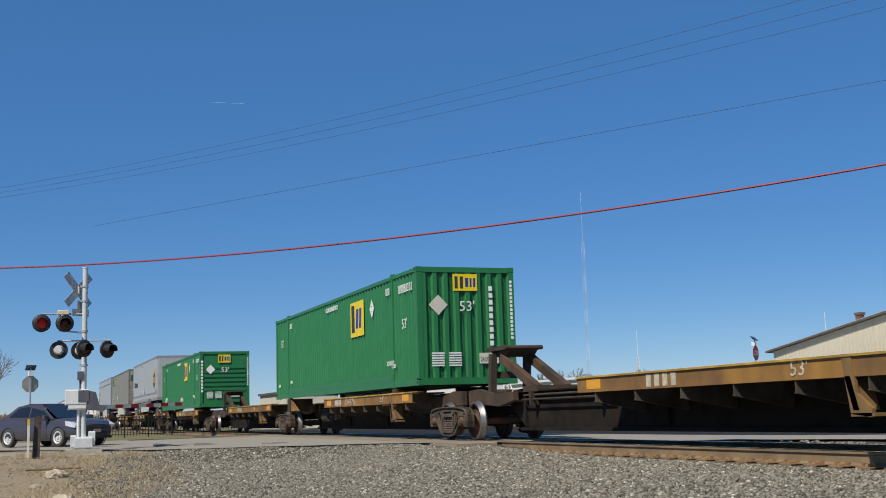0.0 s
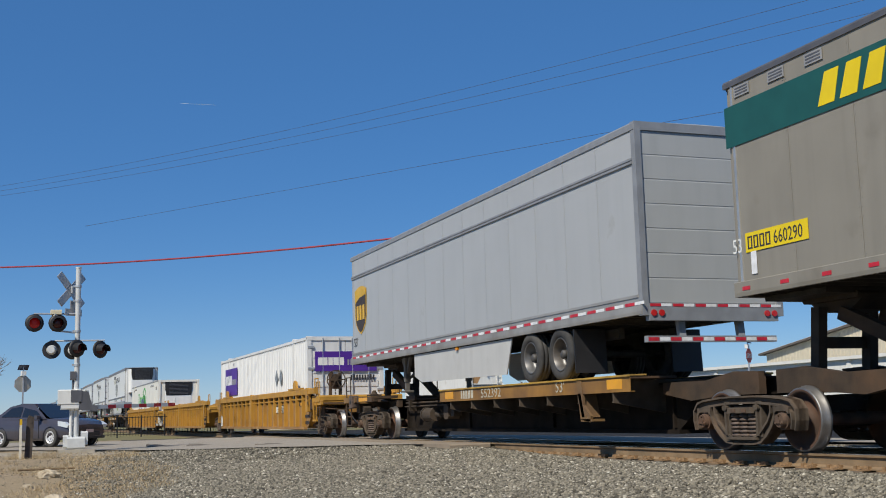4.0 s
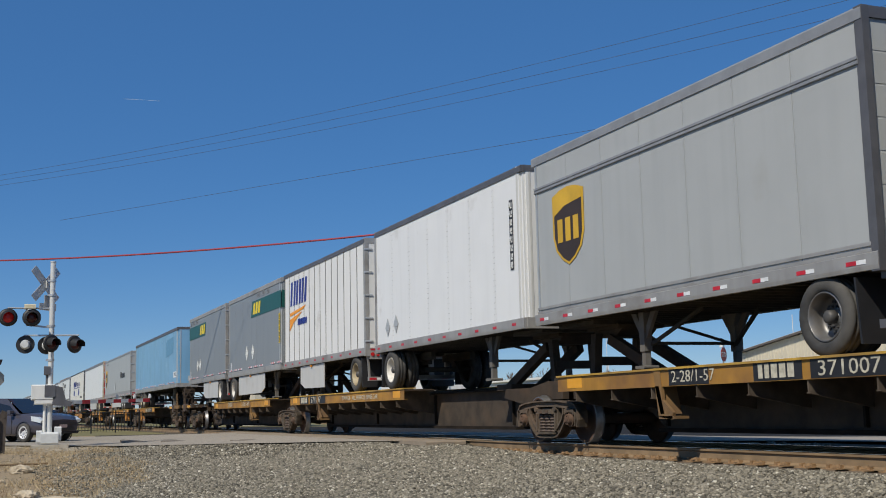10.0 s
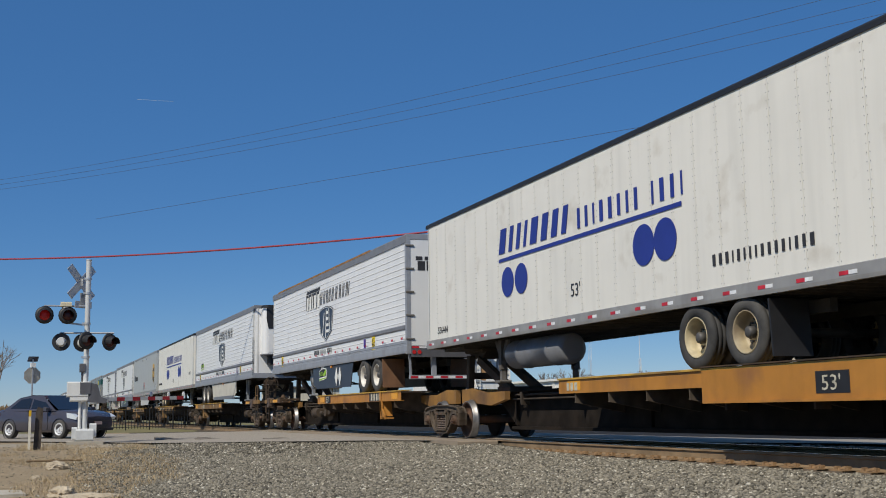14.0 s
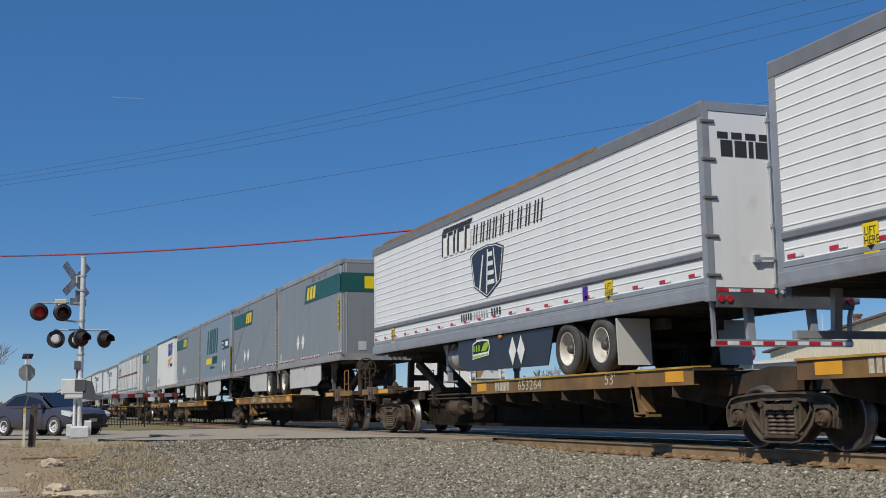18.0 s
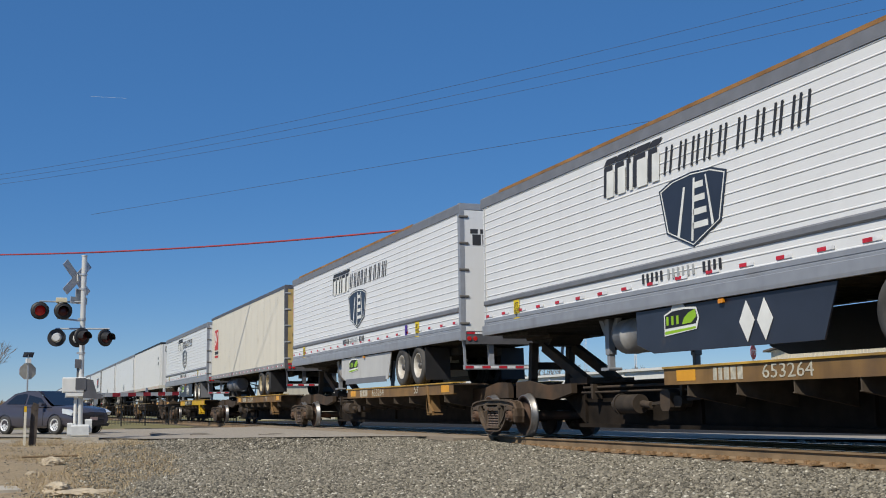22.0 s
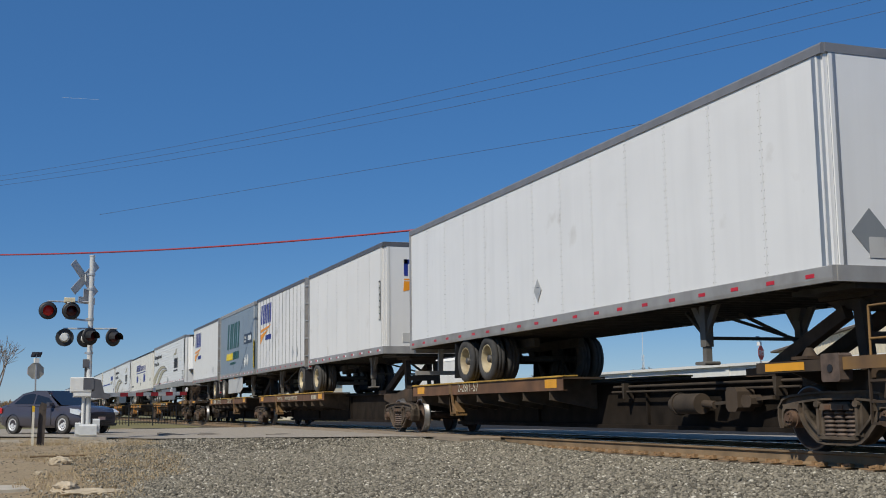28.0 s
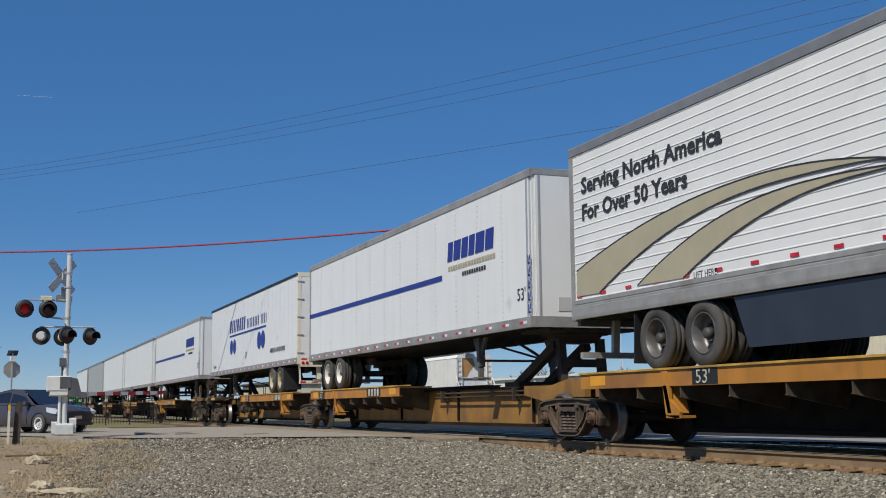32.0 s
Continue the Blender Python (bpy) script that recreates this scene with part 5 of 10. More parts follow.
def container(label, right, skin, z0=1.30, h=2.9, length=16.154, posts=True, doors="waves", decals=None, group="containers on the train", smooth=False):
    """A freight container; its base at z0 above the rails."""
    base = thing("freight_container", pose(right - length / 2, TY, z0), label, "container", group)
    LOADS.append((base, right - length / 2, z0))
    k = length / 2
    part("body", Solid().box(-k + 0.06, k - 0.06, -HALF + 0.06, HALF - 0.06, 0.12, h - 0.04), skin, base)
    if smooth:
        n = 13
        w = (length - 0.3) / n
        sheet = shared(("panel", skin.name, round(w, 3), "box"), lambda: Solid().box(0.004, w - 0.004, 0, 0.04, 0.2, h - 0.1, cut=0.004), skin)
        for i in range(n):
            part("panel", sheet, skin, base, at=(-k + 0.15 + i * w, -HALF + 0.004, 0))
    else:
        for a, b in ((-k + 0.12, -k + 1.95), (-k + 2.03, k - 2.03), (k - 1.95, k - 0.12)):
            sheet = corrugated(b - a, 0.16, h - 0.1)
            part("side_sheet", sheet, skin, base, at=(a, -HALF + 0.02, 0))
            part("side_sheet", shared(("far_sheet", skin.name, round(b - a, 2), h), lambda: Solid().box(0, b - a, 0, 0.02, 0.16, h - 0.1), skin), skin, base, at=(a, HALF - 0.03, 0))
    for sgn in (-1, 1):
        y = sgn * HALF
        part("top_rail", Solid().box(-k, k, min(y, y - sgn * 0.07), max(y, y - sgn * 0.07), h - 0.11, h - 0.02), skin, base)
        part("bottom_rail", Solid().box(-k, k, min(y, y - sgn * 0.07), max(y, y - sgn * 0.07), 0.0, 0.17, cut=0.02), skin, base)
        part("floor_lip", Solid().box(-k + 2.0, k - 2.0, min(y + sgn * 0.006, y), max(y + sgn * 0.006, y), 0.17, 0.33), skin, base)
        for x in (-k + 0.07, k - 0.07):
            part("corner_post", Solid().box(x - 0.07, x + 0.07, min(y, y - sgn * 0.14), max(y, y - sgn * 0.14), 0, h), skin, base)
        for x in (-k + 1.99, k - 1.99):
            part("lift_post", Solid().box(x - 0.06, x + 0.06, min(y + sgn * 0.006, y - sgn * 0.07), max(y + sgn * 0.006, y - sgn * 0.07), -0.02, h + 0.02, cut=0.02), skin, base)
            part("corner_casting", Solid().box(x - 0.09, x + 0.09, min(y + sgn * 0.012, y - sgn * 0.15), max(y + sgn * 0.012, y - sgn * 0.15), h - 0.1, h + 0.03, cut=0.02), skin, base)
        for x in (-k, k - 0.18):
            for z in (0.0, h - 0.13):
                c = part("corner_casting", Solid().box(x - 0.006, x + 0.186, min(y + sgn * 0.008, y - sgn * 0.17), max(y + sgn * 0.008, y - sgn * 0.17), z - 0.008, z + 0.13, cut=0.015), skin, base)
                part("casting_hole", Solid().box(x + 0.05, x + 0.13, min(y + sgn * 0.008, y + sgn * 0.0095), max(y + sgn * 0.008, y + sgn * 0.0095), z + 0.03, z + 0.1, cut=0.03), BLACK, c)
    part("roof", Solid().box(-k + 0.05, k - 0.05, -HALF + 0.07, HALF - 0.07, h - 0.05, h - 0.02), skin, base)
    # leading end
    part("end_sill", Solid().box(k - 0.1, k, -HALF + 0.14, HALF - 0.14, 0.0, 0.17), skin, base)
    part("end_header", Solid().box(k - 0.1, k, -HALF + 0.14, HALF - 0.14, h - 0.14, h - 0.01), skin, base)
    if doors == "waves":
        part("end_sheet", corrugated(2.31, 0.17, h - 0.14, 0.29, 0.05), skin, base, at=Matrix.Translation((k - 0.01, -1.155, 0)) @ Euler((0, 0, radians(90))).to_matrix().to_4x4())
    elif doors == "bars":
        part("end_sheet", Solid().box(k - 0.08, k - 0.05, -1.155, 1.155, 0.17, h - 0.14), skin, base)
        for z, hh in ((0.85, 0.1), (1.08, 0.1), (1.31, 0.1), (1.54, 0.1), (1.77, 0.1), (2.0, 0.1)):
            part("end_rib", Solid().prism([(-1.1, z), (1.1, z), (1.1, z + hh), (-1.1, z + hh)], "x", k - 0.05, k - 0.006), skin, base)
    elif doors == "doors":
        for sgn in (-1, 1):
            d = part("door", Solid().box(k - 0.07, k - 0.03, min(sgn * 0.01, sgn * 1.15), max(sgn * 0.01, sgn * 1.15), 0.18, h - 0.15), skin, base)
            for z in (0.4, 0.8, 1.25, 1.7, 2.2):
                part("door_rib", Solid().prism([(min(sgn * 0.06, sgn * 1.1), z), (max(sgn * 0.06, sgn * 1.1), z), (max(sgn * 0.06, sgn * 1.1), z + 0.2), (min(sgn * 0.06, sgn * 1.1), z + 0.2)], "x", k - 0.03, k - 0.012), skin, d)
            for y in (0.22, 0.78):
                part("lock_rod", Solid().cyl((k + 0.01, sgn * y, 0.06), (k + 0.01, sgn * y, h - 0.06), 0.019, 8), GALV, d)
            for i in range(4):
                z = 0.4 + i * 0.7
                part("hinge", Solid().box(k - 0.02, k + 0.02, min(sgn * 1.08, sgn * 1.28), max(sgn * 1.08, sgn * 1.28), z, z + 0.09, cut=0.02), GALV, d)
    else:
        reefer_unit(base, k - 0.5, 1, 0.2, h)
    if decals:
        decals(base, k, h)
    return base


def green_decals(number, column):
    def f(base, k, h):
        y = -HALF - 0.004
        xx = k - 5.92
        s = Solid().prism([(xx, 1.55), (xx + 1.35, 1.55), (xx + 1.35, 2.55), (xx, 2.55)], "y", y, y - 0.004, 0)
        ink_bars(s, xx + 0.12, 1.68, [0.3], 0.78, y - 0.004, mi=1)
        ink_bars(s, xx + 0.55, 1.78, [0.22, 0.2], 0.55, y - 0.004, slant=0.12, gap=0.1, mi=2)
        part("emblem_panel", s, [LEMON, INK, BLUE], base, "yellow panel with black and blue blocks")
        placards(base, [(k - 3.78, 2.2, 0.26)], (INKW,), y)
        w = Solid()
        stroke_bars(w, k - 8.76, 2.53, [0.07] * 7 + [0.01] + [0.07] * 8, 0.13, y, 0.02, gap=0.025)
        stroke_bars(w, k - 1.4, 2.36, [0.1, 0.12, 0.1, 0.1, 0.01, 0.1, 0.1, 0.1], 0.2, y, 0.03, gap=0.05)
        stroke_bars(w, k - 2.5, 0.58, [0.06, 0.06, 0.02, 0.05, 0.05, 0.05, 0.05, 0.05], 0.11, y, 0.018, gap=0.03)
        stroke_bars(w, -k + 0.45, 0.42, [0.05] * 5, 0.1, y, 0.016, gap=0.02)
        for x in (-k + 1.75, k - 2.1):
            stroke_bars(w, x - 0.4 if x > 0 else x + 0.6, 2.42, [0.09, 0.09, 0.09], 0.18, y, 0.025, gap=0.03)
            stroke_bars(w, x + 0.6 if x < 0 else x, 0.5, [0.05] * 5, 0.09, y, 0.015, gap=0.02)
        part("marking_mark", w, INKW, base)
        write(base, "53'", 0.26, INKW, k - 1.2, 1.45, y)
        write(base, "53'", 0.26, INKW, -k + 0.9, 1.85, y)
        x = k + 0.004
        turn = Euler((0, 0, radians(90))).to_matrix().to_4x4()
        e = Solid().box(x, x + 0.004, -0.35, 0.3, 2.3, 2.72, 0).box(x + 0.004, x + 0.007, -0.3, -0.22, 2.36, 2.66, 1).box(x + 0.004, x + 0.007, -0.16, -0.08, 2.36, 2.66, 1)
        e.box(x + 0.004, x + 0.007, -0.02, 0.06, 2.4, 2.62, 2).box(x + 0.004, x + 0.007, 0.1, 0.15, 2.4, 2.62, 2).box(x + 0.004, x + 0.007, 0.19, 0.25, 2.4, 2.62, 2)
        part("end_emblem", e, [LEMON, INK, BLUE], base)
        d = Solid()
        d.prism([(-1.0, 1.95), (-0.75, 1.7), (-0.5, 1.95), (-0.75, 2.2)], "x", x, x + 0.006)
        part("end_placard", d, SKIRTT if column == 0 else INKW, base)
        part("lettering", letters("53'", 0.26, INKW), INKW, base, at=Matrix.Translation((x + 0.004, -0.2, 1.8)) @ turn)
        b = Solid()
        for i in range(6):
            for j in range(2):
                b.box(x, x + 0.004, -0.95 + j * 0.45, -0.62 + j * 0.45, 0.45 + i * 0.06, 0.485 + i * 0.06)
        tagged(part("data_table", b, INKW, base), kind="stuff")
        wp = part("weight_plate", Solid().box(x, x + 0.004, 0.3, 0.82, 0.5, 0.76), SKIRTT, base)
        part("lettering", letters("24,000 lbs", 0.16, INK), INK, wp, at=Matrix.Translation((x + 0.006, 0.33, 0.55)) @ turn @ Matrix.Diagonal((0.46, 1, 0.75, 1)))
        col = Solid()
        yy = 0.6 if column == 0 else -1.24
        for i in range(10):
            col.box(x, x + 0.004, yy, yy + 0.1, 2.3 - i * 0.17, 2.42 - i * 0.17)
        for i in range(15):
            col.box(x, x + 0.003, 1.17, 1.24, 2.5 - i * 0.1, 2.57 - i * 0.1)
        part("number_column", col, INKW, base)
    return f


def purple_decals(base, k, h):
    y = -HALF - 0.004
    s = Solid().box(-k + 1.2, -k + 4.0, y, y - 0.004, 1.3, 2.45, 0)
    ink_bars(s, -k + 1.4, 1.75, [0.2, 0.2, 0.22, 0.26, 0.26], 0.4, y - 0.004, gap=0.04, mi=1)
    ink_bars(s, -k + 2.85, 1.75, [0.14] * 5, 0.22, y - 0.004, gap=0.05, mi=2)
    part("name_panel", s, [PURPLE, INKW, ALU], base, "purple name panel with white blocks")
    placards(base, [(k - 4.6, 1.7, 0.3), (k - 3.9, 1.7, 0.3)], (MGREY,), y)
    x = k + 0.022
    p = Solid().box(x, x + 0.003, -1.05, 1.05, 1.75, 2.4, 0)
    for i, (a, w) in enumerate(((-0.95, 0.16), (-0.77, 0.14), (-0.6, 0.15), (-0.43, 0.18), (-0.22, 0.15))):
        p.box(x + 0.003, x + 0.006, a, a + w, 1.95, 2.2, 1)
    for i in range(10):
        p.box(x + 0.003, x + 0.006, 0.05 + i * 0.095, 0.11 + i * 0.095, 1.95, 2.13, 2)
    part("door_name_panel", p, [PURPLE, INKW, ALU], base)
    b = Solid()
    for i in range(9):
        b.box(x, x + 0.004, 0.15 + i * 0.095, 0.21 + i * 0.095, 1.45, 1.63)
    part("number_mark", b, INK, base)


def cat_decals(base, k, h):
    y = -HALF - 0.004
    s = Solid()
    x = k - 11.4
    for i, (dx, w, z, hh) in enumerate(((0.0, 0.16, 1.35, 0.85), (0.62, 0.16, 1.4, 0.66), (1.05, 0.5, 1.3, 0.72), (1.8, 0.46, 1.42, 0.6), (2.5, 0.3, 1.46, 0.58))):
        part("name_block", Solid().prism([(x + dx, z), (x + dx + w, z), (x + dx + w + 0.08, z + hh), (x + dx + 0.08, z + hh)], "y", y, y - 0.004), BRGREEN, base)
    part("name_block", Solid().box(x - 0.12, x + 0.5, y, y - 0.004, 2.12, 2.28), BRGREEN, base)
    for dx, w in ((0.3, 0.35), (1.5, 0.12), (1.85, 0.4)):
        part("name_block", Solid().box(x + dx, x + dx + w, y, y - 0.004, 1.14, 1.26), BLUE, base)
    part("top_edge", Solid().box(-k, k, y + 0.002, y - 0.004, h - 0.1, h - 0.015), STEELRAIL, base)
    c = Solid()
    hx, hz = x + 3.65, 1.9
    ring = [(hx + 0.95 * math.cos(a), hz + 0.72 * math.sin(a)) for a in [radians(v) for v in range(-30, 200, 23)]]
    inner = [(hx + 0.82 * math.cos(a), hz + 0.6 * math.sin(a)) for a in [radians(v) for v in range(-30, 200, 23)]]
    for i in range(len(ring) - 1):
        c.prism([ring[i], ring[i + 1], inner[i + 1], inner[i]], "y", y, y - 0.004)
    for a in range(5):
        c.prism([(hx - 0.75 + a * 0.22, hz - 0.1 - 0.08 * a), (hx - 0.45 + a * 0.22, hz + 0.35 - 0.06 * a), (hx - 0.36 + a * 0.22, hz + 0.3 - 0.06 * a), (hx - 0.66 + a * 0.22, hz - 0.22 - 0.08 * a)], "y", y, y - 0.004)
    c.prism([(hx + 0.2, hz - 0.6), (hx + 0.75, hz - 0.45), (hx + 0.8, hz - 0.1), (hx + 0.62, hz - 0.25), (hx + 0.5, hz - 0.9), (hx + 0.35, hz - 0.85)], "y", y - 0.005, y - 0.009)
    part("emblem_outline", c, BRGREEN, base, "green curved outline emblem")
    write(base, "STACK LIMIT 3 HIGH", 0.12, INK, k - 4.2, 2.55, y, wide=1.2)
    write(base, "STACK LIMIT 3 HIGH", 0.12, INK, -k + 2.3, 2.56, y, wide=0.72)
    write(base, "WTP", 0.2, INK, -k + 1.36, 2.44, y, wide=0.75)
    write(base, "WTP", 0.2, INK, k - 1.3, 2.3, y)
    for x0 in (-k + 1.8, k - 2.3):
        hz_ = Solid()
        for i in range(5):
            hz_.prism([(x0 + i * 0.14, h - 0.1), (x0 + 0.07 + i * 0.14, h - 0.1), (x0 + 0.13 + i * 0.14, h - 0.02), (x0 + 0.06 + i * 0.14, h - 0.02)], "y", y, y - 0.005, i % 2)
        part("hazard_stripe", hz_, [LEMON, BLACK], base)


# ---- rail cars ----


def bogie_parts():
    def frame_side():
        s = Solid()

        def band(pts, y, mi=0):
            """A bent cast bar through points (x, z, width), with proud flanges along both edges."""
            lo, hi = [], []
            for i, p in enumerate(pts):
                q, r = Vector(pts[max(0, i - 1)][:2]), Vector(pts[min(len(pts) - 1, i + 1)][:2])
                d = (r - q).normalized() * p[2] / 2
                lo.append((p[0] + d.y, p[1] - d.x))
                hi.append((p[0] - d.y, p[1] + d.x))
            s.prism(lo + hi[::-1], "y", -y, y, mi)
            for edge, other in ((lo, hi), (hi, lo)):
                rim = [(a[0] * 0.78 + b[0] * 0.22, a[1] * 0.78 + b[1] * 0.22) for a, b in zip(edge, other)]
                s.prism(edge + rim[::-1], "y", -y - 0.045, y + 0.045, mi)
        half = [(-1.1, 0.3, 0.1), (-1.13, 0.42, 0.11), (-1.12, 0.54, 0.13), (-1.04, 0.62, 0.14), (-0.9, 0.655, 0.13), (-0.72, 0.672, 0.12), (-0.5, 0.69, 0.12), (-0.25, 0.7, 0.11)]
        band(half + [(-x, z, w) for x, z, w in half[::-1]], 0.055)
        half = [(-0.7, 0.64, 0.13), (-0.69, 0.5, 0.13), (-0.62, 0.38, 0.14), (-0.5, 0.27, 0.15), (-0.38, 0.185, 0.14), (-0.24, 0.15, 0.11)]
        band(half + [(-x, z, w) for x, z, w in half[::-1]], 0.055)
        for x in (-0.36, 0.36):
            s.prism([(x - 0.07, 0.2), (x + 0.07, 0.2), (x + 0.065, 0.68), (x - 0.065, 0.68)], "y", -0.075, 0.075)
            s.prism([(x - 0.025, 0.22), (x + 0.025, 0.22), (x + 0.02, 0.66), (x - 0.02, 0.66)], "y", -0.11, 0.11)
            s.box(x - 0.05, x + 0.05, -0.125, 0.125, 0.56, 0.63, 0, 0.02)
        s.prism([(-0.29, 0.52), (0.29, 0.52), (0.25, 0.6), (-0.25, 0.6)], "y", -0.14, 0.1)
        for x in (-0.12, 0.12):
            s.box(x - 0.05, x + 0.05, -0.15, -0.1, 0.53, 0.58, 1)
        s.box(-0.34, 0.34, -0.13, 0.13, 0.165, 0.2)
        for x in (-0.89, 0.89):
            s.prism([(x - 0.17, 0.6), (x - 0.15, 0.5), (x - 0.1, 0.54), (x + 0.1, 0.54), (x + 0.15, 0.5), (x + 0.17, 0.6)], "y", -0.11, 0.11)
            for y0, y1, y2 in ((-0.09, -0.15, -0.17), (0.09, 0.15, 0.17)):
                s.cyl((x, 0, 0.42), (x, y0, 0.42), 0.125, 16, 1).cyl((x, y0, 0.42), (x, y1, 0.42), 0.105, 14, 1, r2=0.09).cyl((x, y1, 0.42), (x, y2, 0.42), 0.045, 8, 1)
                for k in range(3):
                    a = math.pi * (0.5 + 2 * k / 3)
                    s.cyl((x + 0.065 * math.cos(a), y1, 0.42 + 0.065 * math.sin(a)), (x + 0.065 * math.cos(a), y1 * 1.13, 0.42 + 0.065 * math.sin(a)), 0.018, 6, 1)
        return s

    def springs():
        s = Solid()
        for x in (-0.2, 0.0, 0.2):
            coil = []
            for k in range(6):
                z = 0.2 + k * 0.053
                coil += [(0.05, z), (0.088, z + 0.008), (0.094, z + 0.02), (0.088, z + 0.032)]
            s.rings(coil + [(0.06, 0.52)], 12, 0, "z", (x, -0.02, 0))
        return s

    def axle():
        s = Solid()
        for sg in (-1, 1):
            prof = [(0.10, sg * 0.62, 0), (0.34, sg * 0.66, 0), (0.36, sg * 0.64, 0), (0.445, sg * 0.64, 1), (0.445, sg * 0.675, 1), (0.422, sg * 0.69, 1), (0.418, sg * 0.775, 1), (0.41, sg * 0.785, 1), (0.395, sg * 0.787, 0), (0.36, sg * 0.785, 0), (0.345, sg * 0.74, 0), (0.25, sg * 0.7, 0), (0.16, sg * 0.72, 0), (0.14, sg * 0.80, 0), (0.10, sg * 0.80, 0)]
            s.rings(prof, 36, 0, "y")
        s.cyl((0, -0.98, 0), (0, 0.98, 0), 0.085, 14)
        return s
    return (shared(("side_frame",), frame_side, TRUCK, CAP), shared(("spring_nest",), springs, SPRING), shared(("wheelset",), axle, WHEEL, TREAD),
            shared(("bolster",), lambda: Solid().prism([(-1.08, 0.52), (1.08, 0.52), (1.05, 0.62), (0.4, 0.74), (-0.4, 0.74), (-1.05, 0.62)], "x", -0.2, 0.2).cyl((0, 0, 0.72), (0, 0, 0.82), 0.25, 16)
                   .bar((-0.5, -0.85, 0.36), (-0.5, 0.85, 0.36), 0.08, 0.1).bar((0.5, -0.85, 0.36), (0.5, 0.85, 0.36), 0.08, 0.1).bar((-0.5, -0.2, 0.36), (0.5, -0.1, 0.3), 0.05, 0.06)
                   .box(-0.53, -0.43, -0.84, -0.66, 0.24, 0.52).box(0.43, 0.53, -0.84, -0.66, 0.24, 0.52), RUSTDARK))


ROLLING = []  # wheelsets, two to a bogie


def bogie(base, x):
    fr, sp, ws, bo = bogie_parts()
    b = part("bogie", bo, RUSTDARK, base, at=(x, 0, 0))
    for sg in (-1, 1):
        part("side_frame", fr, TRUCK, b, at=(0, sg * 0.99, 0))
        part("spring_nest", sp, SPRING, b, at=(0, sg * 0.99, 0))
    for i, dx in enumerate((-0.89, 0.89)):
        w = part("wheelset", ws, WHEEL, b, at=(dx, 0, 0.42))
        ROLLING.append((w, i))
    return b


def hitch(base, x, lean, tall=2.04, dark=RUSTDARK):
    """A folding stand that carries a trailer's nose; lean: the way its strut runs."""
    h = part("trailer_hitch", Solid().box(x - 0.55, x + 0.55, -0.45, 0.45, tall - 0.09, tall, cut=0.03).prism([(x - 0.5, tall - 0.09), (x + 0.5, tall - 0.09), (x + 0.3, tall - 0.22), (x - 0.3, tall - 0.22)], "y", -0.35, 0.35), dark, base)
    for y in (-0.42, 0.42):
        part("hitch_leg", Solid().bar((x - lean * 0.35, y, 1.0), (x - lean * 0.25, y, tall - 0.15), 0.16, 0.14), dark, h)
        part("hitch_strut", Solid().bar((x + lean * 0.1, y * 0.8, tall - 0.25), (x + lean * 1.9, y * 0.8, 1.05), 0.14, 0.18), RUST, h)
    part("hitch_cross", Solid().box(x - lean * 0.35 - 0.06, x - lean * 0.35 + 0.06, -0.45, 0.45, 1.35, 1.5), dark, h)
    part("hitch_foot", Solid().box(x + lean * 1.5, x + lean * 2.2, -0.5, 0.5, 1.0, 1.12), RUST, h)


def bearer():
    """A tapering web under the wheel platform, one wing to each side of the sill."""
    s = Solid().prism([(-1.32, 1.09), (-1.315, 0.74), (-0.36, 0.56), (0.36, 0.56), (1.315, 0.74), (1.32, 1.09)], "x", -0.012, 0.012)
    for sg in (-1, 1):
        s.prism([(sg * 1.315, 0.74), (sg * 0.36, 0.56), (sg * 0.36, 0.545), (sg * 1.315, 0.725)], "x", -0.035, 0.035)
    return s


